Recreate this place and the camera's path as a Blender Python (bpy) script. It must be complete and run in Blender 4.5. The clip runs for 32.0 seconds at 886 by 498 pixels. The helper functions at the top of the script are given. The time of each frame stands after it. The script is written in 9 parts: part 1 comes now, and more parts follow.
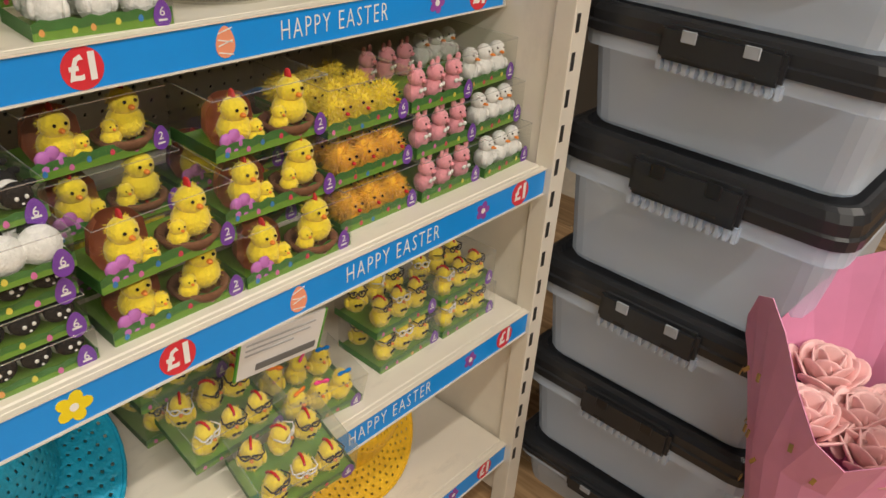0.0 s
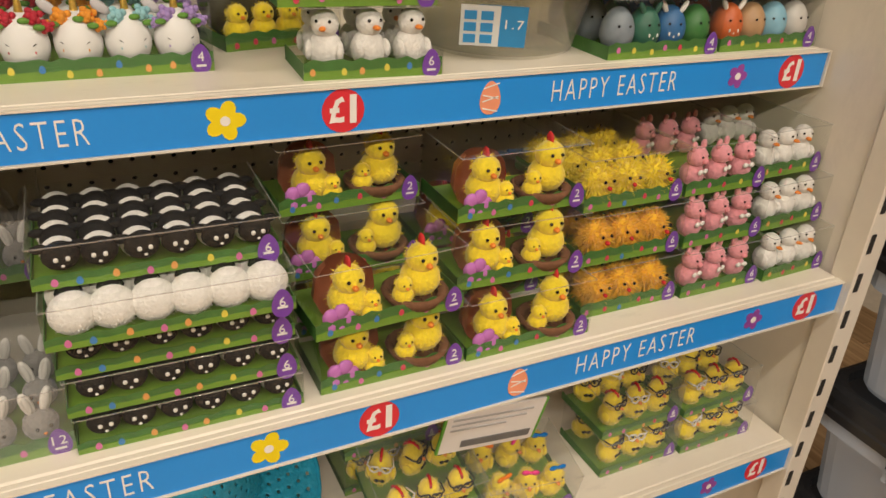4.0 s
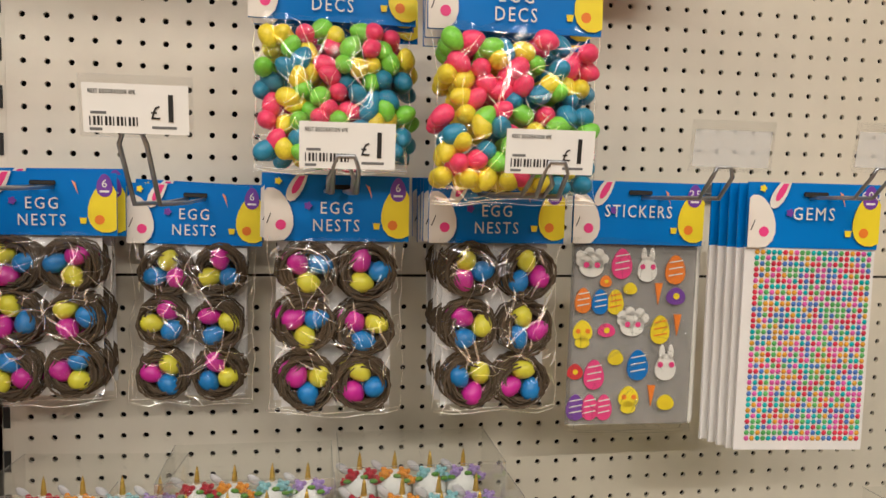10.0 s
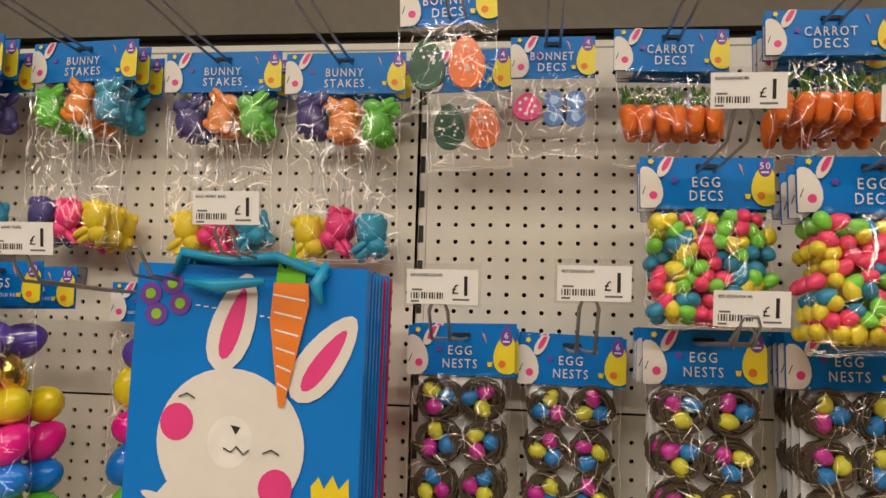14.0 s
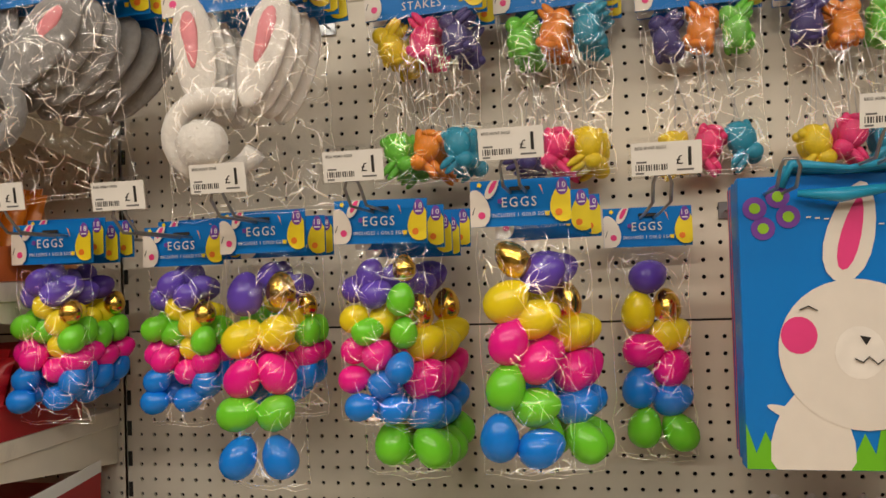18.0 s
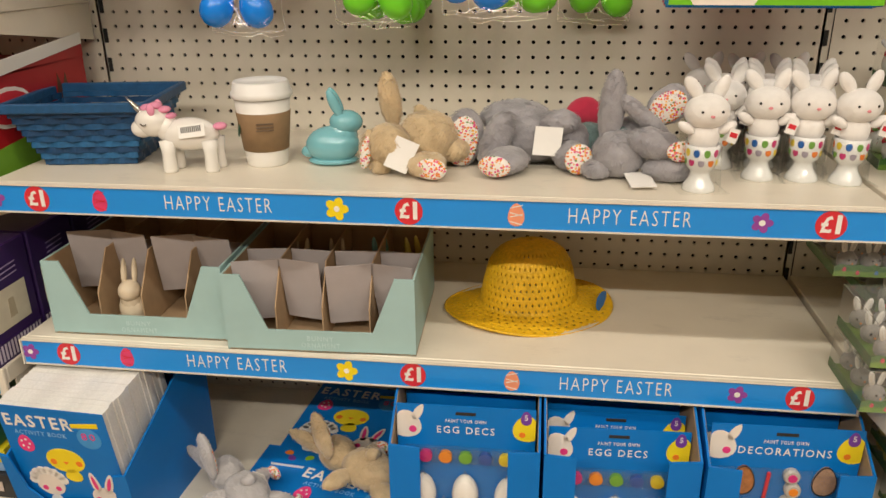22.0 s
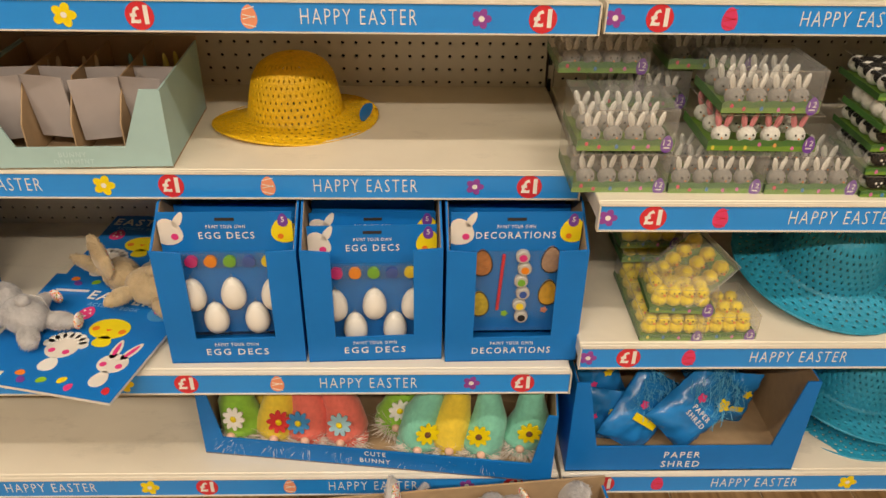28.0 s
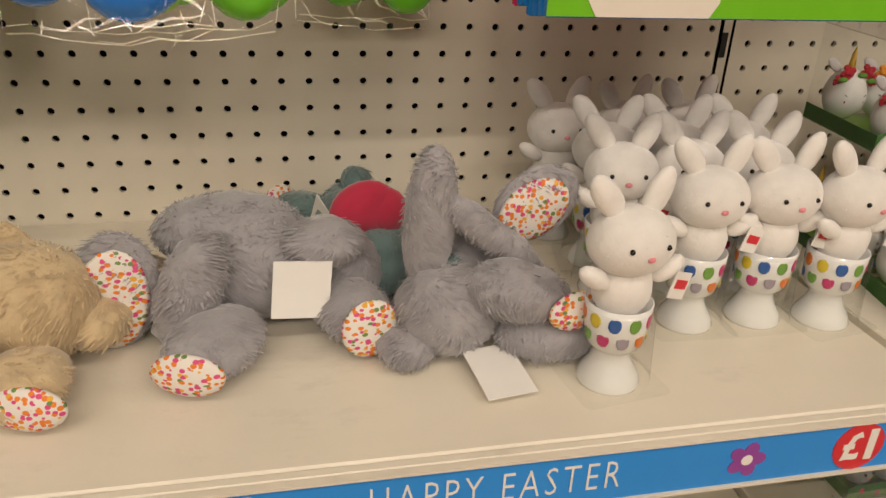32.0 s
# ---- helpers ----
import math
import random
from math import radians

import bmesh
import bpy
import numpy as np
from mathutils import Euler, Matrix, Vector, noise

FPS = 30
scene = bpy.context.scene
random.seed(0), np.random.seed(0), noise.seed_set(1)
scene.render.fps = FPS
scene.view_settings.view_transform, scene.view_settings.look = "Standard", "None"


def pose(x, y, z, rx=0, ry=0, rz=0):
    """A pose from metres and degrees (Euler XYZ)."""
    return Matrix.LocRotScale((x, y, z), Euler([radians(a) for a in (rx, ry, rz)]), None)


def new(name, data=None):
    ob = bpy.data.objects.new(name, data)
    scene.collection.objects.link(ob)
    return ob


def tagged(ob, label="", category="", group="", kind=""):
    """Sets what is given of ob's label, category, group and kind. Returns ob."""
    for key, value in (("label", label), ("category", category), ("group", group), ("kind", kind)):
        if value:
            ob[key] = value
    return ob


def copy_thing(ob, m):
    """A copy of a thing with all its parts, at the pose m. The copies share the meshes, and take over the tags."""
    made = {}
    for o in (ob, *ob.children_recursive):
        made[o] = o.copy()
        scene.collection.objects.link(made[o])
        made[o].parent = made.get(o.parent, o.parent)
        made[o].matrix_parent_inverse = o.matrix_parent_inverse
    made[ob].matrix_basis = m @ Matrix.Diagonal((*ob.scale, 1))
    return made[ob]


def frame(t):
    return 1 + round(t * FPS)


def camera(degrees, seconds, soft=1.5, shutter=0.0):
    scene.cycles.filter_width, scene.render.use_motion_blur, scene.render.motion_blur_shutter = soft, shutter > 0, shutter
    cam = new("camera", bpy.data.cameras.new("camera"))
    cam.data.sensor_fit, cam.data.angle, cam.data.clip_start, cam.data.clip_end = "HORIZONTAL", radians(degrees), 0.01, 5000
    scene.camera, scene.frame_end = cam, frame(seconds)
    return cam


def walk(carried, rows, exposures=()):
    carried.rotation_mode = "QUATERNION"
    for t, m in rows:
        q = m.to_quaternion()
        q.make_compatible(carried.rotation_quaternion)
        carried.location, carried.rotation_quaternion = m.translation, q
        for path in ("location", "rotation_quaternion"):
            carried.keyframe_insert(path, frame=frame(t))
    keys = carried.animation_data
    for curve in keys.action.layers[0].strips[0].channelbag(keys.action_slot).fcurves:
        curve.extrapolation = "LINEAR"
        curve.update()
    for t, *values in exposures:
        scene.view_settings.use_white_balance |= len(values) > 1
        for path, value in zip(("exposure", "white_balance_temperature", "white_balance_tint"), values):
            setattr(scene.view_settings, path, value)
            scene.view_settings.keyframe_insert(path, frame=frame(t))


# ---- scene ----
cam = camera(60.22, 32.0)
PATH = [
    (0, 1.5358, -0.9958, 1.1115, 59.734, -3.551, -47.860),
    (0.5, 1.5582, -1.0095, 1.1030, 58.113, -4.425, -37.057),
    (1, 1.5630, -1.0135, 1.0937, 56.242, -4.023, -29.189),
    (1.5, 1.5683, -1.0120, 1.0889, 55.551, -3.795, -25.111),
    (2, 1.5751, -1.0164, 1.0926, 57.209, -3.431, -24.909),
    (2.5, 1.5760, -1.0223, 1.0940, 61.909, -3.208, -25.203),
    (3, 1.5793, -1.0155, 1.0972, 63.990, -3.289, -24.870),
    (3.5, 1.5877, -0.9922, 1.0948, 63.676, -2.808, -25.116),
    (5.5, 1.6521, -0.8099, 1.1292, 59.040, -5.636, -27.564),
    (6, 1.6365, -0.8234, 1.1617, 62.302, -5.961, -24.863),
    (6.5, 1.6151, -0.8363, 1.1828, 69.022, -5.957, -21.475),
    (7, 1.5876, -0.8455, 1.2185, 71.428, -5.698, -17.322),
    (7.5, 1.5807, -0.8534, 1.2524, 73.209, -5.431, -15.012),
    (8, 1.5664, -0.8536, 1.2857, 75.408, -4.690, -13.905),
    (8.5, 1.5532, -0.8517, 1.3214, 76.722, -4.210, -11.833),
    (9, 1.5188, -0.8580, 1.3558, 78.961, -3.305, -8.837),
    (9.5, 1.5261, -0.8733, 1.3803, 81.843, -2.026, -8.476),
    (10, 1.5330, -0.8903, 1.3966, 85.355, -1.286, -9.504),
    (10.5, 1.5345, -0.9036, 1.4068, 89.535, -0.996, -9.777),
    (11, 1.5409, -0.9173, 1.4090, 93.620, -0.804, -9.263),
    (11.5, 1.5378, -0.9415, 1.4198, 96.908, -0.766, -7.462),
    (12, 1.5426, -0.9638, 1.4190, 98.566, -0.692, -4.765),
    (12.5, 1.5298, -0.9757, 1.4085, 98.241, -0.831, 0.236),
    (13, 1.5093, -0.9905, 1.4089, 97.614, -1.268, 4.307),
    (13.5, 1.4340, -1.0232, 1.4046, 97.150, -1.582, 5.617),
    (14, 1.3545, -1.0627, 1.3980, 96.011, -1.550, 6.389),
    (14.5, 1.3016, -1.1129, 1.3908, 95.584, -1.584, 8.646),
    (15, 1.2528, -1.1489, 1.3804, 95.224, -2.103, 12.296),
    (15.5, 1.2169, -1.1785, 1.3747, 95.127, -2.448, 14.884),
    (17.5, 0.8337, -1.0649, 1.3940, 90.368, 2.116, 13.410),
    (18, 0.7748, -1.1376, 1.3742, 91.614, 2.052, 11.681),
    (18.5, 0.7441, -1.2329, 1.3672, 93.431, 2.052, 13.635),
    (19, 0.7273, -1.2796, 1.3563, 92.895, 2.005, 13.923),
    (19.5, 0.7305, -1.2820, 1.3310, 89.881, 1.680, 12.374),
    (20, 0.7369, -1.2817, 1.2923, 84.925, 1.095, 11.190),
    (20.5, 0.7248, -1.2768, 1.2624, 79.911, 0.373, 9.853),
    (21, 0.7246, -1.2723, 1.2432, 75.180, 1.094, 8.909),
    (21.5, 0.7341, -1.2699, 1.2275, 71.615, 1.227, 7.748),
    (22, 0.7758, -1.2940, 1.2168, 68.590, 0.613, 7.719),
    (22.5, 0.8229, -1.3588, 1.2089, 65.971, 0.739, 9.044),
    (23, 0.8273, -1.4044, 1.2037, 63.624, 0.973, 8.857),
    (23.5, 0.7780, -1.4327, 1.1714, 59.889, 0.819, 6.367),
    (24, 0.7301, -1.4589, 1.1574, 56.771, 0.887, 2.409),
    (24.5, 0.7423, -1.4691, 1.1556, 54.978, 0.350, -1.524),
    (26.5, 0.8426, -1.4914, 1.1391, 51.882, -0.551, -4.635),
    (27, 0.8983, -1.4543, 1.1427, 53.663, -1.089, -4.828),
    (27.5, 0.9387, -1.4003, 1.1565, 56.514, -1.661, -2.758),
    (28, 0.9639, -1.3674, 1.1649, 58.417, -0.896, -1.315),
    (28.5, 0.9165, -1.3060, 1.1791, 60.258, -0.648, -1.102),
    (29, 0.8526, -1.1976, 1.2082, 60.949, -0.905, -1.320),
    (29.5, 0.7719, -1.1102, 1.2103, 62.603, -1.126, -0.524),
    (30, 0.7521, -0.9978, 1.2171, 64.316, -0.678, -2.437),
    (30.5, 0.8071, -0.8495, 1.2276, 65.114, -0.237, -6.961),
    (31, 0.8458, -0.7537, 1.2165, 65.200, -0.506, -10.053),
    (31.5, 0.8268, -0.7090, 1.2081, 64.313, -1.496, -11.037),
    (32, 0.7681, -0.6893, 1.2161, 64.268, -2.413, -11.781),
]
walk(cam, [(t, pose(x, y, z, rx, ry, rz)) for t, x, y, z, rx, ry, rz in PATH],
     exposures=[(0.0, 0.0, 6150, 10), (1.0, 0.0, 6500, 11), (3.0, 0.0, 6700, 12), (7.0, -0.04, 6600, 16), (9.0, 0.04, 6050, 12), (12.0, -0.14, 6050, 10), (13.0, -0.26, 6150, 10), (15.0, -0.31, 6350, 10), (19.0, -0.45, 6500, 10),
                (21.0, -0.12, 6450, 10), (23.0, 0.0, 6800, 11), (28.0, 0.0, 7200, 12), (30.0, -0.2, 7100, 13), (32.0, -0.30, 6800, 13)])

# ---- light: rows of fluorescent ceiling fittings along the aisle, one added for the crates ----
world = bpy.data.worlds.new("shop_air")
scene.world = world
world.use_nodes = True
world.node_tree.nodes["Background"].inputs[0].default_value = (1.0, 0.92, 0.82, 1)
world.node_tree.nodes["Background"].inputs[1].default_value = 0.01
# The near tube at x 3.75 is added to brighten the crates and end panel.
TUBES = [(-0.9, -1.55), (0.65, -1.55), (2.2, -1.55), (3.75, -1.55), (-0.9, -3.1), (0.65, -3.1), (2.2, -3.1)]
for tx, ty in TUBES:
    lamp = bpy.data.lights.new("tube_lamp", "AREA")
    lamp.shape, lamp.size, lamp.size_y = "RECTANGLE", 1.25, 0.09
    lamp.energy, lamp.color = 12.2 if ty > -2 else 44.5, (1.0, 0.905, 0.765)
    ob = new("tube_lamp", lamp)
    ob.matrix_world = pose(tx, ty, 2.83)

# ---- materials ----
MATS = {}
FILMS = []


def mat(name, col, rough=0.5, metal=0.0, var=0.12, scale=40.0, bump=0.0, bump_scale=120.0, spec=0.5, island=0.0, sheen=0.0, coat=0.0):
    """A plain surface with mottling at two sizes and fine relief."""
    if name in MATS:
        return MATS[name]
    m = bpy.data.materials.new(name)
    m.use_nodes = True
    n, l = m.node_tree.nodes, m.node_tree.links
    b = n["Principled BSDF"]
    b.inputs["Roughness"].default_value, b.inputs["Metallic"].default_value = rough, metal
    b.inputs["Specular IOR Level"].default_value = spec
    b.inputs["Sheen Weight"].default_value, b.inputs["Coat Weight"].default_value = sheen, coat
    tc = n.new("ShaderNodeTexCoord")
    n1, n2 = n.new("ShaderNodeTexNoise"), n.new("ShaderNodeTexNoise")
    n1.inputs["Scale"].default_value, n2.inputs["Scale"].default_value = scale, scale / 9
    n1.inputs["Detail"].default_value = n2.inputs["Detail"].default_value = 3
    l.new(tc.outputs["Object"], n1.inputs["Vector"]), l.new(tc.outputs["Object"], n2.inputs["Vector"])
    add = n.new("ShaderNodeMath")
    l.new(n1.outputs["Fac"], add.inputs[0]), l.new(n2.outputs["Fac"], add.inputs[1])
    last = add
    if island:
        geo, ma = n.new("ShaderNodeNewGeometry"), n.new("ShaderNodeMath")
        ma.operation = "MULTIPLY_ADD"
        ma.inputs[1].default_value = island
        l.new(geo.outputs["Random Per Island"], ma.inputs[0]), l.new(add.outputs[0], ma.inputs[2])
        last = ma
    rng = n.new("ShaderNodeMapRange")
    rng.inputs[1].default_value, rng.inputs[2].default_value = 0.6, 1.4 + island
    rng.inputs[3].default_value, rng.inputs[4].default_value = 1 - var, 1 + var
    l.new(last.outputs[0], rng.inputs[0])
    mix = n.new("ShaderNodeVectorMath")
    mix.operation = "SCALE"
    mix.inputs[0].default_value = col
    l.new(rng.outputs[0], mix.inputs["Scale"]), l.new(mix.outputs[0], b.inputs["Base Color"])
    if bump:
        n3, bp = n.new("ShaderNodeTexNoise"), n.new("ShaderNodeBump")
        n3.inputs["Scale"].default_value, bp.inputs["Strength"].default_value, bp.inputs["Distance"].default_value = bump_scale, bump, 0.002
        l.new(tc.outputs["Object"], n3.inputs["Vector"]), l.new(n3.outputs["Fac"], bp.inputs["Height"]), l.new(bp.outputs[0], b.inputs["Normal"])
    MATS[name] = m
    return m


def film(name, gloss=0.10, rough=0.08, crinkle=0.6, scale=35.0, tint=(1, 1, 1), haze=0.0, ridged=False, glint=False, cloud=(0.8, 0.8, 0.8)):
    """Thin clear plastic: what lies behind shows through, with glints on its creases."""
    if name in MATS:
        return MATS[name]
    m = bpy.data.materials.new(name)
    m.use_nodes = True
    n, l = m.node_tree.nodes, m.node_tree.links
    n.remove(n["Principled BSDF"])
    out = n["Material Output"]
    tr, gl, mx = n.new("ShaderNodeBsdfTransparent"), n.new("ShaderNodeBsdfGlossy"), n.new("ShaderNodeMixShader")
    tr.inputs[0].default_value = (*tint, 1)
    gl.inputs["Roughness"].default_value = rough
    fr, pw, ma = n.new("ShaderNodeLayerWeight"), n.new("ShaderNodeMath"), n.new("ShaderNodeMath")
    fr.inputs[0].default_value = 0.5
    pw.operation, ma.operation = "POWER", "MULTIPLY_ADD"
    pw.inputs[1].default_value = 5
    ma.inputs[1].default_value, ma.inputs[2].default_value = 0.6, gloss
    l.new(fr.outputs["Facing"], pw.inputs[0]), l.new(pw.outputs[0], ma.inputs[0]), l.new(ma.outputs[0], mx.inputs[0])
    if crinkle:
        tc, n1, bp = n.new("ShaderNodeTexCoord"), n.new("ShaderNodeTexNoise"), n.new("ShaderNodeBump")
        n1.inputs["Scale"].default_value, n1.inputs["Detail"].default_value, n1.inputs["Distortion"].default_value = scale, 4, 1.5
        if ridged:
            n1.noise_type, n1.inputs["Detail"].default_value, n1.inputs["Distortion"].default_value = "RIDGED_MULTIFRACTAL", 1.5, 0.8
        bp.inputs["Strength"].default_value, bp.inputs["Distance"].default_value = crinkle, 0.02
        l.new(tc.outputs["Object"], n1.inputs["Vector"]), l.new(n1.outputs["Fac"], bp.inputs["Height"])
        l.new(bp.outputs[0], gl.inputs["Normal"])
    l.new(tr.outputs[0], mx.inputs[1]), l.new(gl.outputs[0], mx.inputs[2])
    last = mx
    if glint:
        last = n.new("ShaderNodeAddShader")
        gl.inputs[0].default_value = (gloss, gloss, gloss, 1)
        l.new(tr.outputs[0], last.inputs[0]), l.new(gl.outputs[0], last.inputs[1])
    if haze:
        df, mx2 = n.new("ShaderNodeBsdfDiffuse"), n.new("ShaderNodeMixShader")
        df.inputs[0].default_value = (*cloud, 1)
        mx2.inputs[0].default_value = haze
        l.new(last.outputs[0], mx2.inputs[1]), l.new(df.outputs[0], mx2.inputs[2])
        last = mx2
    l.new(last.outputs[0], out.inputs[0])
    MATS[name] = m
    FILMS.append(m)
    return m


CREAM = mat("cream_powder_coat", (0.74, 0.68, 0.57), 0.42, var=0.05, scale=25, bump=0.05, bump_scale=400)
SHELF = mat("shelf_paint", (0.76, 0.70, 0.59), 0.33, var=0.06, scale=14, bump=0.04, bump_scale=300)


def scuffed(m, amount=0.20):
    """Add smudges and rubbed marks to a painted surface."""
    n, l = m.node_tree.nodes, m.node_tree.links
    b = n["Principled BSDF"]
    col = b.inputs["Base Color"].links[0].from_socket
    tc, mp, no, rg, mx = n.new("ShaderNodeTexCoord"), n.new("ShaderNodeMapping"), n.new("ShaderNodeTexNoise"), n.new("ShaderNodeMapRange"), n.new("ShaderNodeVectorMath")
    mp.inputs["Scale"].default_value = (7, 16, 7)
    no.inputs["Scale"].default_value, no.inputs["Detail"].default_value, no.inputs["Roughness"].default_value = 1.0, 9, 0.72
    rg.inputs[1].default_value, rg.inputs[2].default_value, rg.inputs[3].default_value, rg.inputs[4].default_value = 0.56, 0.74, 1.0, 1.0 - amount
    mx.operation = "SCALE"
    l.new(tc.outputs["Object"], mp.inputs["Vector"]), l.new(mp.outputs[0], no.inputs["Vector"]), l.new(no.outputs["Fac"], rg.inputs[0])
    l.new(col, mx.inputs[0]), l.new(rg.outputs[0], mx.inputs["Scale"]), l.new(mx.outputs[0], b.inputs["Base Color"])


scuffed(SHELF)
scuffed(CREAM, 0.10)
# Near-black that paints shade into holes and slots; the foot pads share it.
DARK = mat("gap_shade_and_pad", (0.02, 0.018, 0.016), 0.7)
STRIP = mat("blue_strip", (0.012, 0.27, 0.78), 0.28, var=0.06, scale=8)
BLUE = mat("blue_card", (0.002, 0.180, 0.59), 0.38, var=0.10, scale=10, bump=0.03, spec=0.25)
WHITE = mat("white_print", (0.82, 0.80, 0.76), 0.5, var=0.04)
RED = mat("red_print", (0.66, 0.03, 0.045), 0.4, var=0.05)
YELLOW = mat("yellow_print", (0.86, 0.66, 0.01), 0.45, var=0.05)
PURPLE = mat("purple_print", (0.17, 0.05, 0.36), 0.4, var=0.06)
ORANGE = mat("orange_print", (0.85, 0.22, 0.02), 0.45, var=0.06)
PINK = mat("pink_print", (0.80, 0.05, 0.24), 0.45, var=0.06)
SALMON = mat("salmon_print", (0.84, 0.32, 0.18), 0.45, var=0.05)
GREEN = mat("green_print", (0.10, 0.34, 0.03), 0.5, var=0.2, scale=60)
LIME = mat("lime_print", (0.28, 0.55, 0.02), 0.45, var=0.1)
BLACK = mat("black_print", (0.015, 0.014, 0.014), 0.5, var=0.05)
STEEL = mat("hook_steel", (0.35, 0.36, 0.38), 0.3, 0.9, var=0.1)
CARD = mat("brown_card", (0.42, 0.29, 0.17), 0.8, var=0.1, scale=60, bump=0.1)
CLEAR = film("clear_acetate", 0.035, 0.05, 0.14, 9.0, tint=(0.94, 0.945, 0.93), haze=0.008)
BAG = film("crinkled_bag", 0.045, 0.10, 1.0, 24.0, ridged=True)
FOLD = film("film_fold", 0.38, 0.13, 0.0, glint=True)
TICKET = film("ticket_plastic", 0.06, 0.05, 0.0)

# ---- building helpers ----
def part(name, bm, material, parent=None, label="", m=None, smooth=False):
    """Link a bmesh (or a ready mesh) as one mesh object, under a parent where there is one."""
    if isinstance(bm, bpy.types.Mesh):
        me = bm
    else:
        me = bpy.data.meshes.new(name)
        bm.to_mesh(me)
        bm.free()
    if material is not None and not me.materials:
        for k in (material if isinstance(material, (list, tuple)) else [material]):
            me.materials.append(k)
    if smooth:
        me.polygons.foreach_set("use_smooth", [True] * len(me.polygons))
    ob = new(name, me)
    if me.materials and me.materials[0] in FILMS:
        ob.visible_shadow = False
    if parent is not None:
        ob.parent = parent
    if m is not None:
        ob.matrix_basis = m
    if label:
        ob["label"] = label
    return ob


def thing(name, m, label, category, group="", kind=""):
    ob = new(name)
    ob.empty_display_size = 0.05
    ob.matrix_basis = m
    return tagged(ob, label, category, group, kind)


def box(x0, y0, z0, x1, y1, z1, bevel=0.0, bm=None, seg=1):
    own = bmesh.new() if bm is None or bevel else bm
    r = bmesh.ops.create_cube(own, size=1.0)["verts"]
    for v in r:
        v.co = Vector(((x0 + x1) / 2 + v.co.x * (x1 - x0), (y0 + y1) / 2 + v.co.y * (y1 - y0), (z0 + z1) / 2 + v.co.z * (z1 - z0)))
    if bevel:
        bmesh.ops.bevel(own, geom=own.edges[:], offset=bevel, segments=seg, affect="EDGES")
        if bm is not None:
            join(bm, own)
            return bm
    return own


def join(bm, other):
    """Add another bmesh to bm and free it."""
    me = bpy.data.meshes.new("join")
    other.to_mesh(me)
    other.free()
    bm.from_mesh(me)
    bpy.data.meshes.remove(me)
    return bm


def ball(c, r, u=12, v=8, bm=None, turn=None, egg=0.0):
    """An ellipsoid of radii r at c; egg narrows its upper end."""
    bm = bm or bmesh.new()
    vs = bmesh.ops.create_uvsphere(bm, u_segments=u, v_segments=v, radius=1.0)["verts"]
    t = turn or Matrix.Identity(3)
    for p in vs:
        k = 1 - egg * p.co.z
        p.co = Vector(c) + t @ Vector((p.co.x * r[0] * k, p.co.y * r[1] * k, p.co.z * r[2]))
    return bm


def lathe(profile, steps=24, bm=None, squash=1.0):
    """Turn (radius, height) pairs about the z axis."""
    bm = bm or bmesh.new()
    rings = []
    for r, z in profile:
        if r < 1e-6:
            rings.append([bm.verts.new((0, 0, z))])
        else:
            rings.append([bm.verts.new((r * math.cos(2 * math.pi * i / steps), squash * r * math.sin(2 * math.pi * i / steps), z)) for i in range(steps)])
    for a, b in zip(rings, rings[1:]):
        for i in range(steps):
            j = (i + 1) % steps
            if len(a) == 1 and len(b) > 1:
                bm.faces.new((a[0], b[j], b[i]))
            elif len(b) == 1 and len(a) > 1:
                bm.faces.new((a[i], a[j], b[0]))
            elif len(a) > 1:
                bm.faces.new((a[i], a[j], b[j], b[i]))
    return bm


def outline(points, y0, y1, bm=None):
    """A flat shape in x and z, with thickness from y0 (front) to y1."""
    bm = bm or bmesh.new()
    front = [bm.verts.new((x, y0, z)) for x, z in points]
    back = [bm.verts.new((x, y1, z)) for x, z in points]
    bm.faces.new(front), bm.faces.new(back[::-1])
    k = len(points)
    for i in range(k):
        bm.faces.new((front[i], back[i], back[(i + 1) % k], front[(i + 1) % k]))
    return bm


def ring(cx, cz, rx, rz, n=16, a0=0.0, a1=2 * math.pi):
    return [(cx + rx * math.cos(a0 + (a1 - a0) * i / n), cz + rz * math.sin(a0 + (a1 - a0) * i / n)) for i in range(n)]


def tube(points, r, n=6, bm=None, taper=None):
    """A round bar along points; taper gives a radius factor for each point."""
    bm = bm or bmesh.new()
    pts = [Vector(p) for p in points]
    rings = []
    for i, p in enumerate(pts):
        d = (pts[min(i + 1, len(pts) - 1)] - pts[max(i - 1, 0)]).normalized()
        a = d.orthogonal().normalized() if i == 0 else (rings[-1][1] - d * rings[-1][1].dot(d)).normalized()
        b, k = d.cross(a), r * (taper[i] if taper else 1)
        rings.append(([bm.verts.new(p + k * (a * math.cos(2 * math.pi * j / n) + b * math.sin(2 * math.pi * j / n))) for j in range(n)], a))
    for (u, _), (w, _) in zip(rings, rings[1:]):
        for j in range(n):
            bm.faces.new((u[j], u[(j + 1) % n], w[(j + 1) % n], w[j]))
    bm.faces.new(rings[0][0][::-1]), bm.faces.new(rings[-1][0])
    return bm


FONTS = {}


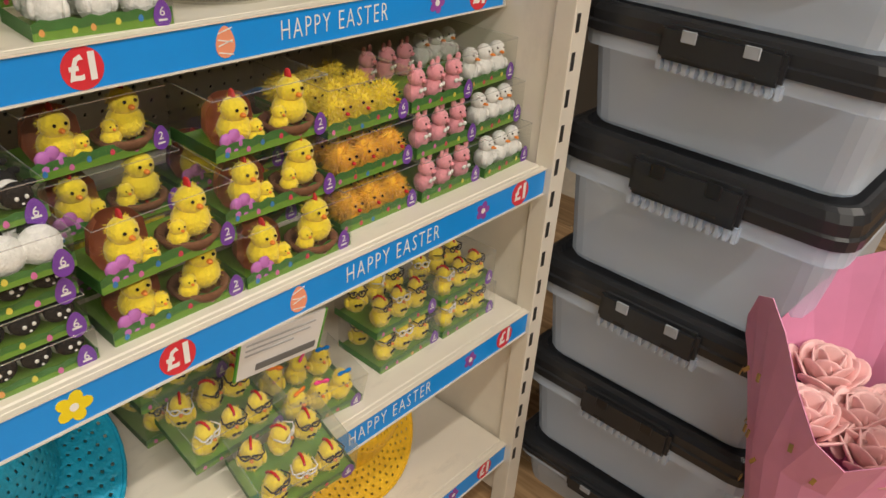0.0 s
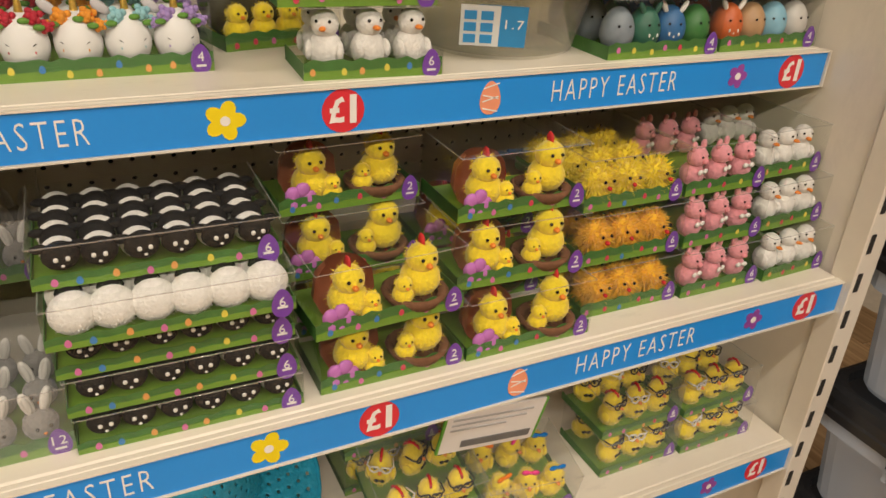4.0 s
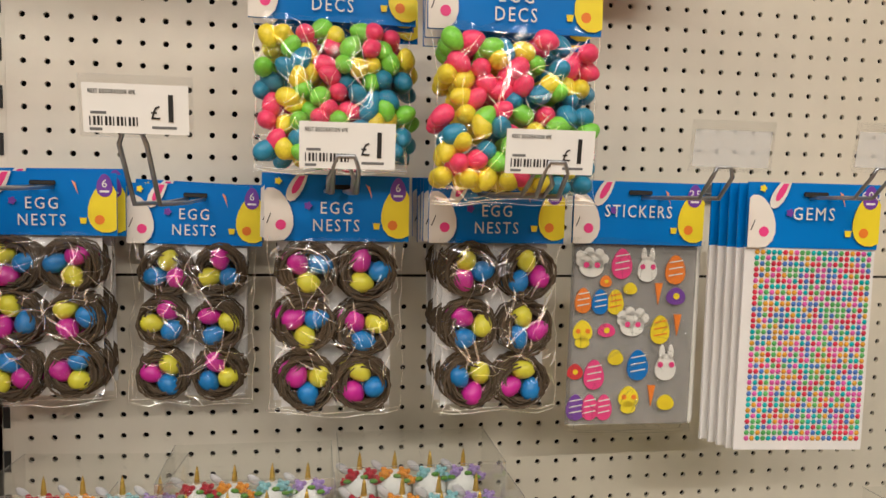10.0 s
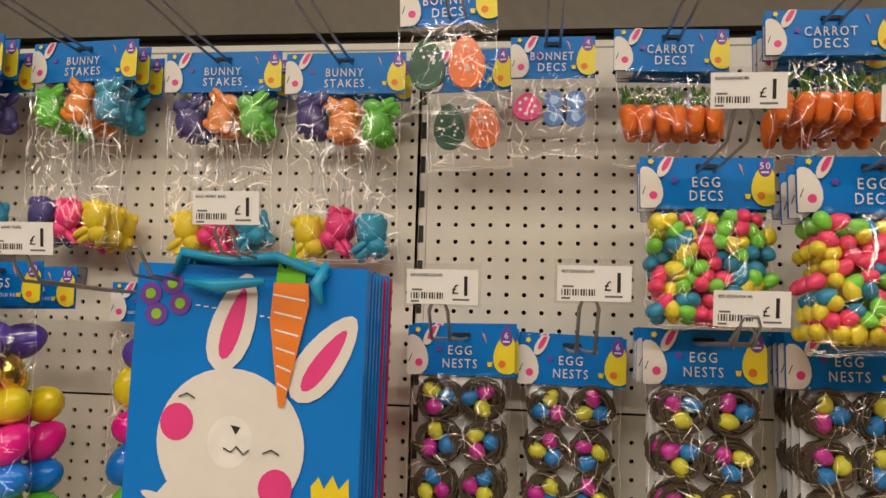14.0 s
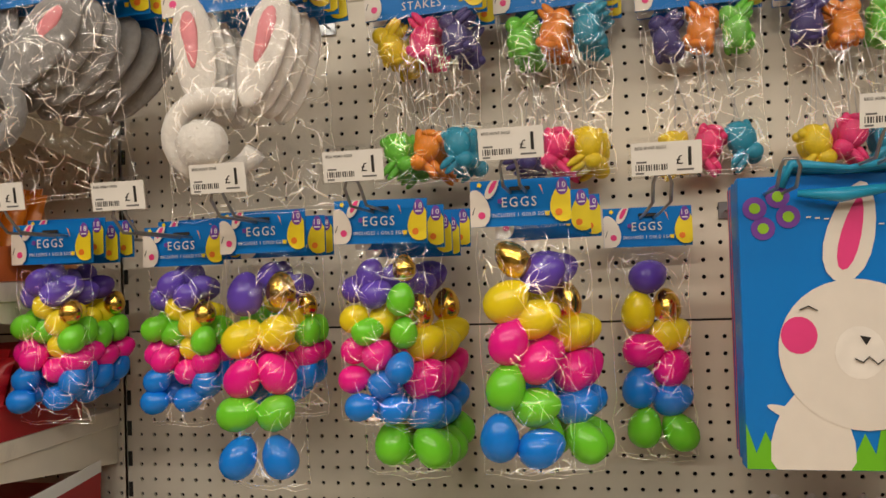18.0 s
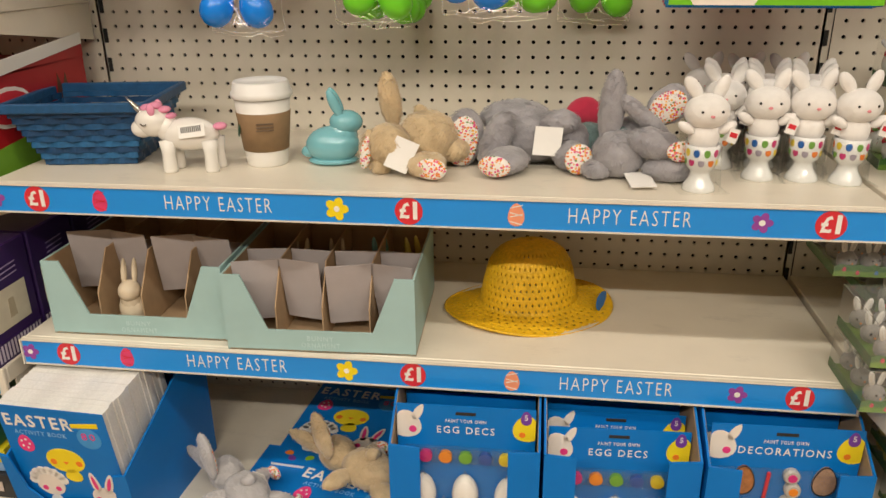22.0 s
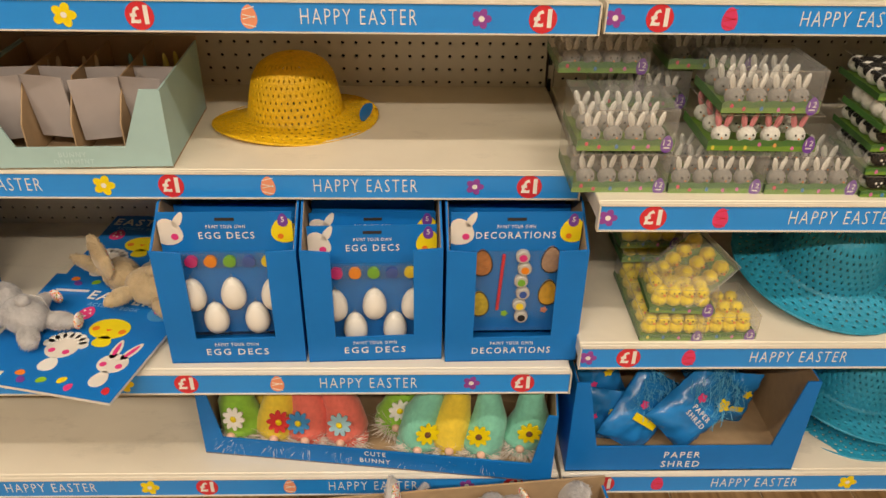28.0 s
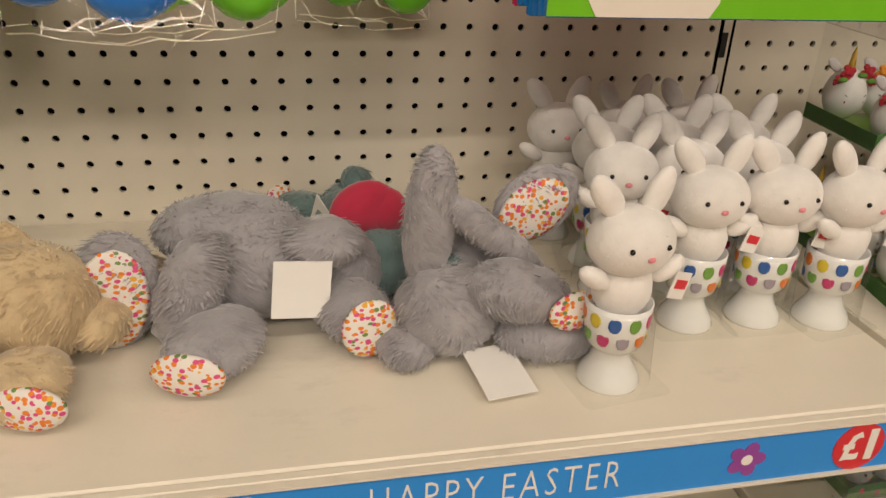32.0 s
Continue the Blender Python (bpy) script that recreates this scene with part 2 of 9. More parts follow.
def letters(text, size, width=None, bold=0.0):
    """The built-in font as a flat mesh in x and z facing -y, centred; width squeezes or widens it to fit."""
    key = (text, size, width, bold)
    if key not in FONTS:
        cu = bpy.data.curves.new("letters", "FONT")
        cu.body, cu.size, cu.align_x, cu.align_y, cu.extrude, cu.resolution_u = text, size, "CENTER", "CENTER", 0.0002, 2
        cu.offset, cu.space_character, cu.space_line = bold, 1.24, 0.95
        ob = bpy.data.objects.new("letters", cu)
        me = bpy.data.meshes.new_from_object(ob)
        bpy.data.objects.remove(ob)
        xs = [v.co.x for v in me.vertices]
        k = width / (max(xs) - min(xs)) if width else 1
        mid = (max(xs) + min(xs)) / 2
        for v in me.vertices:
            v.co = Vector(((v.co.x - mid) * k, -v.co.z, v.co.y))
        FONTS[key] = me
    return FONTS[key]


def write(text, size, material, parent, x, y, z, width=None, bold=0.0, turn=0.0, name="lettering"):
    me = letters(text, size, width, bold)
    if me.materials and me.materials[0] != material:
        me = me.copy()
        me.materials.clear()
    return part(name, me, material, parent, m=pose(x, y, z, 0, turn, 0))


def flat(name, points, y, material, parent, thick=0.0006, m=None):
    return part(name, outline(points, y - thick, y), material, parent, m=m)


def petals(cx, cz, r, n=5):
    pts = []
    for i in range(n * 6):
        a = 2 * math.pi * i / (n * 6)
        k = 0.62 + 0.38 * abs(math.cos(n * a / 2))
        pts.append((cx + r * k * math.cos(a), cz + r * k * math.sin(a)))
    return pts


def pillow(w, d, h, seed, wrinkle=0.004, nx=16, nz=16):
    """A filled film bag: two sheets that meet at flat edges, wrinkled towards them."""
    bm = bmesh.new()
    off = Vector((seed * 1.7, seed * 0.9, seed * 2.3))
    sheets = []
    for side in (-1, 1):
        g = []
        for j in range(nz + 1):
            row = []
            for i in range(nx + 1):
                u, v = 2 * i / nx - 1, 2 * j / nz - 1
                rim = max(abs(u), abs(v))
                y = side * d / 2 * ((1 - abs(u) ** 3) * (1 - abs(v) ** 3)) ** 0.6
                p = Vector((u * w / 2 * (1 - 0.06 * (1 - v * v)), y, v * h / 2 * (1 - 0.05 * (1 - u * u))))
                k = noise.noise(p * 38 + off) + 0.6 * noise.noise(p * 90 + off)
                row.append(bm.verts.new(p + Vector((0.3 * k, side * k, 0.3 * k)) * wrinkle * (1 if rim < 0.99 else 0.4)))
            g.append(row)
        sheets.append(g)
        for j in range(nz):
            for i in range(nx):
                q = (g[j][i], g[j][i + 1], g[j + 1][i + 1], g[j + 1][i])
                bm.faces.new(q if side < 0 else q[::-1])
    bmesh.ops.remove_doubles(bm, verts=bm.verts[:], dist=0.0006)
    return bm


def fuzz(c, r, n, length, seed, wide=0.0006):
    """Short fibres standing off an ellipsoid."""
    rnd = random.Random(seed)
    bm = bmesh.new()
    for _ in range(n):
        d = Vector((rnd.gauss(0, 1), rnd.gauss(0, 1), rnd.gauss(0, 1))).normalized()
        p = Vector(c) + Vector((d.x * r[0], d.y * r[1], d.z * r[2])) * 0.9
        s = d.orthogonal().normalized() * wide
        s.rotate(Matrix.Rotation(rnd.uniform(0, 3.1), 3, d))
        q = p + (d + Vector((rnd.uniform(-0.4, 0.4), rnd.uniform(-0.4, 0.4), rnd.uniform(-0.5, 0.2)))) * length * rnd.uniform(0.6, 1.3)
        bm.faces.new((bm.verts.new(p - s), bm.verts.new(p + s), bm.verts.new(q)))
    return bm



# ---- the setting: shop shell, floor, back panels, uprights, shelves ----
TOP = 1.80
# A beige wall; the shade it stands in is put into this dark colour.
WALL = mat("shaded_wall_paint", (0.060, 0.048, 0.036), 0.7, var=0.10, scale=6, bump=0.05)
CEIL = mat("ceiling_tile", (0.60, 0.58, 0.54), 0.8, var=0.05, scale=30, bump=0.2, bump_scale=200)
# Tone of the unseen walls, set by how much light they bounce back.
AISLE = mat("unseen_wall", (0.20, 0.18, 0.155), 0.6, var=0.5, scale=9)


def wood_material():
    m = mat("vinyl_wood", (0.46, 0.28, 0.13), 0.38, var=0.16, scale=30)
    n, l = m.node_tree.nodes, m.node_tree.links
    b = n["Principled BSDF"]
    tc, mp, no = n.new("ShaderNodeTexCoord"), n.new("ShaderNodeMapping"), n.new("ShaderNodeTexNoise")
    info, add = n.new("ShaderNodeObjectInfo"), n.new("ShaderNodeVectorMath")
    l.new(tc.outputs["Object"], add.inputs[0])
    sc = n.new("ShaderNodeVectorMath")
    sc.operation = "SCALE"
    sc.inputs[0].default_value = (7, 3, 5)
    l.new(info.outputs["Random"], sc.inputs["Scale"]), l.new(sc.outputs[0], add.inputs[1])
    mp.inputs["Scale"].default_value = (34, 2.2, 1)
    l.new(add.outputs[0], mp.inputs["Vector"]), l.new(mp.outputs[0], no.inputs["Vector"])
    no.inputs["Scale"].default_value, no.inputs["Detail"].default_value, no.inputs["Distortion"].default_value = 1.6, 5, 0.8
    ramp = n.new("ShaderNodeValToRGB")
    ramp.color_ramp.elements[0].position, ramp.color_ramp.elements[0].color = 0.32, (0.27, 0.155, 0.065, 1)
    ramp.color_ramp.elements[1].position, ramp.color_ramp.elements[1].color = 0.68, (0.55, 0.36, 0.19, 1)
    l.new(no.outputs["Fac"], ramp.inputs[0])
    hs, rg = n.new("ShaderNodeHueSaturation"), n.new("ShaderNodeMapRange")
    rg.inputs[3].default_value, rg.inputs[4].default_value = 0.82, 1.12
    l.new(info.outputs["Random"], rg.inputs[0]), l.new(rg.outputs[0], hs.inputs["Value"])
    l.new(ramp.outputs[0], hs.inputs["Color"]), l.new(hs.outputs[0], b.inputs["Base Color"])
    bp = n.new("ShaderNodeBump")
    bp.inputs["Strength"].default_value, bp.inputs["Distance"].default_value = 0.12, 0.001
    l.new(no.outputs["Fac"], bp.inputs["Height"]), l.new(bp.outputs[0], b.inputs["Normal"])
    return m


WOOD = wood_material()
JOINT = mat("pale_joint", (0.62, 0.54, 0.42), 0.6, var=0.1)
floor = tagged(part("floor", box(-5, -5, -0.06, 6, 1.2, -0.004), JOINT), "wood-effect vinyl plank floor with pale joints", "floor", kind="structure")
tagged(part("ceiling", box(-5, -5, 3.0, 6, 1.2, 3.1), CEIL), "pale suspended shop ceiling", "ceiling", kind="structure")
tagged(part("wall_north", box(-5, 0.50, 0, 6, 0.6, 3.0), WALL), "beige wall behind the shelving, its shade put into the colour", "wall", kind="structure")
# These three walls are out of view, added to close the room.
tagged(part("wall_south", box(-5, -5, 0, 6, -4.9, 3.0), AISLE), "unseen far wall that closes the room and bounces light", "wall", kind="structure")
tagged(part("wall_west", box(-5, -4.9, 0, -4.9, 0.5, 3.0), AISLE), "unseen end wall that closes the room and bounces light", "wall", kind="structure")
tagged(part("wall_east", box(5.9, -4.9, 0, 6, 0.5, 3.0), AISLE), "unseen end wall that closes the room and bounces light", "wall", kind="structure")
tagged(part("wall_band", box(-4.9, 0.47, 2.02, 5.9, 0.498, 2.12), mat("band_paint", (0.26, 0.22, 0.17), 0.6)), "pale rail along the wall", "trim", kind="structure")


def peg_panel(x0, x1, z0, z1, holes, PITCH=0.0242):
    """A steel back panel with rows of round holes punched through it, 4 mm deep."""
    ox, oz = (x0 + x1) / 2 + 0.003 - 24.5 * PITCH, (1.594 if z0 > 1.2 else 1.098 if PITCH < 0.02425 else 1.084) - 40.5 * PITCH
    if PITCH > 0.02425:
        ox = 1.8815 - 27.5 * PITCH
    cols = 49 if PITCH < 0.02425 else 48
    verts, faces = [], []
    r, dep = 0.0033, 0.004
    octo = [(r * math.cos(math.radians(22.5 + 45 * k)), r * math.sin(math.radians(22.5 + 45 * k))) for k in range(8)]

    def quad(a, b, c, d):
        i = len(verts)
        verts.extend((a, b, c, d))
        faces.append((i, i + 1, i + 2, i + 3))
    k0, k1 = math.ceil((z0 + 0.006 - oz) / PITCH), math.floor((z1 - 0.006 - oz) / PITCH)
    if not holes:
        quad((x0, 0, z0), (x1, 0, z0), (x1, 0, z1), (x0, 0, z1))
    else:
        xa, xb, za, zb = ox, ox + cols * PITCH, oz + k0 * PITCH, oz + k1 * PITCH
        quad((x0, 0, z0), (x1, 0, z0), (x1, 0, za), (x0, 0, za)), quad((x0, 0, zb), (x1, 0, zb), (x1, 0, z1), (x0, 0, z1))
        quad((x0, 0, za), (xa, 0, za), (xa, 0, zb), (x0, 0, zb)), quad((xb, 0, za), (x1, 0, za), (x1, 0, zb), (xb, 0, zb))
        for i in range(cols):
            for k in range(k0, k1):
                cx, cz = ox + (i + 0.5) * PITCH, oz + (k + 0.5) * PITCH
                h = PITCH / 2
                b = len(verts)
                verts.extend((cx + sx * h, 0, cz + sz * h) for sx, sz in ((1, 1), (-1, 1), (-1, -1), (1, -1)))
                verts.extend((cx + u, 0, cz + w) for u, w in octo)
                verts.extend((cx + u, dep, cz + w) for u, w in octo)
                o, q = b + 4, b + 12
                # corner tris and side quads round the octagon
                for c in range(4):
                    p0, p1 = (2 * c) % 8, (2 * c + 1) % 8
                    faces.append((b + c, o + p1, o + p0))
                    faces.append((b + c, b + (c + 1) % 4, o + (2 * c + 2) % 8, o + p1))
                for j in range(8):
                    faces.append((o + j, o + (j + 1) % 8, q + (j + 1) % 8, q + j))
    me = bpy.data.meshes.new("back_panel")
    me.from_pydata(verts, [], faces)
    ob = part("back_panel", me, CREAM)
    tagged(ob, "cream steel pegboard panel with rows of round holes", "back panel", kind="structure")
    return ob


for x0, rows_ in ((-1.2, ((0.62, 1.29), (1.293, TOP))), (0.0, ((0.16, 0.53), (0.533, 0.90), (0.903, 1.29), (1.293, TOP))), (1.2, ((0.16, 0.53), (0.533, 0.90), (0.903, 1.29), (1.293, TOP)))):
    for z0, z1 in rows_:
        peg_panel(x0 + 0.008, x0 + 1.192, z0, z1, True, 0.0243 if x0 > 1 else 0.0242)
peg_panel(-1.192, -0.008, 0.16, 0.617, False)
# A dark sheet gives the pegboard holes their shade.
tagged(part("panel_core", box(-1.2, 0.016, 0.1, 2.4, 0.022, TOP), DARK), "dark sheet standing in for the shade behind the pegboard holes", "back panel", kind="structure")
tagged(part("panel_cap", box(-1.2, -0.002, TOP, 2.4, 0.05, TOP + 0.012, 0.002), CREAM), "cream capping rail along the pegboard top", "trim", kind="structure")


def upright(x, y, w, z1, slot_x):
    up = thing("upright", pose(x, y, 0), "cream slotted steel upright between shelving bays", "upright", "shelving uprights")
    part("post", box(-w / 2, 0, 0, w / 2, 0.03, z1, 0.001), CREAM, up)
    # Dark plates, slightly proud, stand in for the shade inside the slots.
    me = None
    for k in range(int(z1 / 0.05) - 2):
        if me is None:
            s = part("slot", box(slot_x - 0.0035, -0.0012, 0, slot_x + 0.0035, 0.001, 0.024), DARK, up)
            me = s.data
            s.location.z = 0.12
        else:
            s = part("slot", me, None, up, m=pose(0, 0, 0.12 + 0.05 * k))
    return up


for x in (-1.2, 0.0, 1.2):
    upright(x, 0.003, 0.0155, TOP, 0.0)
upright(2.396, -0.475, 0.034, 2.1, -0.008)
tagged(part("end_panel", box(2.386, -0.443, 0.02, 2.41, 0.0, 2.1, 0.001), CREAM), "cream steel end panel closing the shelving run", "panel", kind="structure")

# shelves: bay's left edge, depth to the front, strip's middle height
SHELVES = {"a": (0.0, -0.368, 0.901), "b": (0.0, -0.371, 0.659), "c": (0.0, -0.466, 0.366), "d": (0.0, -0.470, 0.14),
           "e": (1.2, -0.361, 0.902), "f": (1.2, -0.465, 0.660), "g": (1.2, -0.469, 0.418), "h": (1.2, -0.462, 0.132)}
TOPZ = {k: v[2] + 0.0205 for k, v in SHELVES.items()}
EGGPINK = mat("egg_pink_print", (0.72, 0.05, 0.16), 0.4)
VIOLET = mat("violet_print", (0.28, 0.06, 0.34), 0.4)


def egg_points(cx, cz, rx, rz, n=18, tilt=0.0):
    pts = []
    for i in range(n):
        a = 2 * math.pi * i / n
        u, w = rx * math.cos(a) * (1 - 0.22 * math.sin(a)), rz * math.sin(a)
        pts.append((cx + u * math.cos(tilt) - w * math.sin(tilt), cz + u * math.sin(tilt) + w * math.cos(tilt)))
    return pts


def strip_art(s, y, width=1.188, shift=0.0):
    """The printed Easter strip in its clear rail: badges, eggs, flowers and words."""
    st = part("price_strip", box(0.006, y, -0.0185, width + 0.006, y + 0.003, 0.0185), STRIP, s, "printed blue price strip")

    def along(x):
        return x + (shift if x > 0.45 else -0.6 * shift)
    for bx in map(along, (0.079, 0.602, 1.121)):
        flat("badge", ring(bx, 0, 0.0185, 0.0185, 20), y, RED, st)
        write("£", 0.029, WHITE, st, bx - 0.0055, y - 0.0009, 0.0, 0.0135, 0.0008)
        write("1", 0.032, WHITE, st, bx + 0.0085, y - 0.0009, 0.0, 0.0058, 0.0012)
    for ex, m in ((along(0.172), EGGPINK), (along(0.741), SALMON)):
        flat("egg_mark", egg_points(ex, 0, 0.0105, 0.0155), y, m, st)
        for k, a in enumerate((-0.009, -0.003, 0.003, 0.009)):
            flat("egg_stripe", [(ex - 0.008, a - 0.0006), (ex + 0.008, a - 0.0006 + (0.004 if k % 2 else -0.004)), (ex + 0.008, a + 0.0006 + (0.004 if k % 2 else -0.004)), (ex - 0.008, a + 0.0006)], y - 0.0007, WHITE if m == SALMON else RED, st, 0.0003)
    for fx, m, c in ((0.017, VIOLET, WHITE), (along(0.506), YELLOW, WHITE), (along(1.041), VIOLET, WHITE)):
        flat("flower_mark", petals(fx, 0, 0.0135 if m == VIOLET else 0.0165), y, m, st)
        flat("flower_eye", ring(fx, 0, 0.004, 0.004, 10), y - 0.0007, c, st, 0.0003)
    for wx in map(along, (0.342, 0.882)):
        write("HAPPY EASTER", 0.030, WHITE, st, wx, y - 0.0005, 0.0, 0.150, -0.0004)
    return st


def shelf(key, x0, y, z, width=1.188, art=True):
    s = thing("shelf", pose(x0, 0, z), "cream steel shelf with a blue printed price strip", "shelf", "shelves")
    w = width + 0.012
    part("board", box(0.004, y + 0.012, -0.008, w - 0.004, -0.001, 0.0205, 0.0015), SHELF, s)
    part("lip", box(0.004, y + 0.0035, -0.020, w - 0.004, y + 0.0115, 0.0205, 0.0015), SHELF, s)
    for bx in (0.006, w - 0.009):
        part("bracket", side_plate(bx, [(y + 0.03, -0.0085), (-0.004, -0.06), (-0.004, -0.0085)]), CREAM, s)
    for ex in (0.0035, w - 0.0055):
        part("end_cap", box(ex, y - 0.003, -0.0205, ex + 0.002, y + 0.010, 0.0205), CREAM, s)
    part("ticket_rail", box(0.0065, y - 0.0022, 0.0188, w - 0.0065, y + 0.0032, 0.0206), CREAM, s)
    part("ticket_rail", box(0.0065, y - 0.0022, -0.0206, w - 0.0065, y + 0.0032, -0.0188), CREAM, s)
    if art:
        strip_art(s, y, width, 0.005 if key == "e" else 0.0)
    return s


def side_plate(x, yz, thick=0.003):
    """A plate in y and z, with thickness along x."""
    bm = bmesh.new()
    a, b = [bm.verts.new((x, p, q)) for p, q in yz], [bm.verts.new((x + thick, p, q)) for p, q in yz]
    bm.faces.new(a), bm.faces.new(b[::-1])
    for i in range(len(yz)):
        j = (i + 1) % len(yz)
        bm.faces.new((a[i], b[i], b[j], a[j]))
    return bm


for key, (x0, y, z) in SHELVES.items():
    shelf(key, x0, y, z, 1.188 if x0 == 0 else 1.172)
for x in (0.02, 1.17, 1.24):
    foot = thing("base_foot", pose(x, -0.40, 0), "cream steel base foot under the bottom shelf", "foot", "base feet")
    part("bracket", box(0, -0.03, 0.008, 0.035, 0.40, 0.118, 0.002), CREAM, foot)
    part("pad", lathe([(0, 0), (0.016, 0), (0.016, 0.008), (0, 0.009)], 12), DARK, foot, m=pose(0.017, -0.015, 0))
    for k in (0.008, 0.02):
        part("slot", box(k, -0.0312, 0.085, k + 0.004, -0.0298, 0.105), DARK, foot)

# shelves of the chocolate bay: y front, strip height, with a plain price strip
LEFT = [(-0.345, 1.625), (-0.350, 1.360), (-0.352, 1.146), (-0.36, 0.885), (-0.40, 0.62), (-0.44, 0.375), (-0.47, 0.14)]
PALEBLUE = mat("pale_strip", (0.10, 0.40, 0.78), 0.3, var=0.08)
for y, z in LEFT:
    s = thing("shelf", pose(-1.2, 0, z), "cream steel shelf with a pale blue price strip", "shelf", "shelves")
    part("board", box(0.004, y + 0.012, -0.008, 1.184, -0.001, 0.0205, 0.0015), SHELF, s)
    part("lip", box(0.004, y + 0.0035, -0.026, 1.184, y + 0.0115, 0.0205, 0.0015), SHELF, s)
    part("bracket", side_plate(1.178, [(y + 0.03, -0.026), (-0.004, -0.07), (-0.004, -0.0085), (y + 0.03, -0.0085)]), CREAM, s)
    st = part("price_strip", box(0.02, y, -0.021, 1.172, y + 0.003, 0.016), PALEBLUE, s, "printed blue price strip")
    flat("badge", [(1.085, -0.018), (1.145, -0.018), (1.145, 0.013), (1.085, 0.013)], y, SALMON, st)
    write("£", 0.028, WHITE, st, 1.108, y - 0.0009, -0.002, 0.014, 0.0006)
    write("1", 0.030, WHITE, st, 1.124, y - 0.0009, -0.002, 0.0058, 0.0008)
    flat("flower_mark", petals(1.02, -0.002, 0.014), y, PINK, st)

# ---- hooks, tickets and hanging packs ----
def hook(x, z, length=0.335, ticket=True, text="", clear_only=False, rise=0.0):
    """A double-wire peg hook from the panel, with a price ticket on its raised tip."""
    h = thing("peg_hook", pose(x, 0, z), "double steel wire peg hook with a price ticket" if ticket else "bare double steel wire peg hook", "hook", "peg hooks")
    a, e, up = 0.009, -length, 0.018 + rise
    side = [(0.003, 0.0), (e * 0.5, -0.002), (e + 0.02 + max(0, rise), 0.0), (e, up)]
    loop = [(-a, y, q) for y, q in side] + [(-a + 0.003, e - 0.002, up + 0.008), (a - 0.003, e - 0.002, up + 0.008)] + [(a, y, q) for y, q in side[::-1]]
    part("wire", tube(loop, 0.0019, 6), STEEL, h, smooth=True)
    part("back_plate", box(-0.02, -0.004, -0.012, 0.02, -0.0005, 0.012, 0.001), STEEL, h)
    if ticket:
        price_ticket(h, 0.004, e - 0.006, up + 0.024, text, clear_only)
    return h


def price_ticket(parent, x, y, z, text, clear_only=False):
    tk = part("ticket_holder", box(-0.037, -0.0008, -0.020, 0.037, 0.0008, 0.022, 0.0006), TICKET, parent, "clear plastic ticket holder", m=pose(x, y, z, 8, 0, 0))
    if clear_only:
        part("label", box(-0.034, -0.0006, -0.016, 0.034, -0.0002, 0.014), film("pale_insert", 0.06, 0.3, 0.0, haze=0.25), tk)
        return
    part("label", box(-0.034, -0.0022, -0.017, 0.034, -0.0012, 0.016), WHITE, tk)
    write("£", 0.013, BLACK, tk, 0.0125, -0.0026, -0.003, 0.006)
    write("1", 0.026, BLACK, tk, 0.0225, -0.0026, -0.0005, None, 0.0003)
    bar = bmesh.new()
    for k in range(13):
        box(-0.030 + 0.0025 * k, -0.0025, -0.012, -0.030 + 0.0025 * k + (0.0015 if k % 3 else 0.0008), -0.0022, -0.006, bm=bar)
    part("barcode", bar, BLACK, tk)["kind"] = "stuff"
    if text:
        write(text, 0.0042, BLACK, tk, -0.015, -0.0026, 0.0105, 0.030)
    for px, pz, w in ((-0.024, -0.0035, 0.010), (-0.026, -0.0145, 0.008), (0.018, -0.0125, 0.016)):
        part("small_print", box(px - w / 2, -0.0025, pz - 0.0009, px + w / 2, -0.0022, pz + 0.0009), mat("grey_print", (0.15, 0.15, 0.15), 0.6), tk)


def clamp(pts, x0, x1, z0, z1):
    return [(min(max(x, x0), x1), min(max(z, z0), z1)) for x, z in pts]


SKIN = mat("bunny_print", (0.80, 0.74, 0.67), 0.45, var=0.04)
CHICK = mat("chick_print", (0.88, 0.70, 0.02), 0.4, var=0.05)


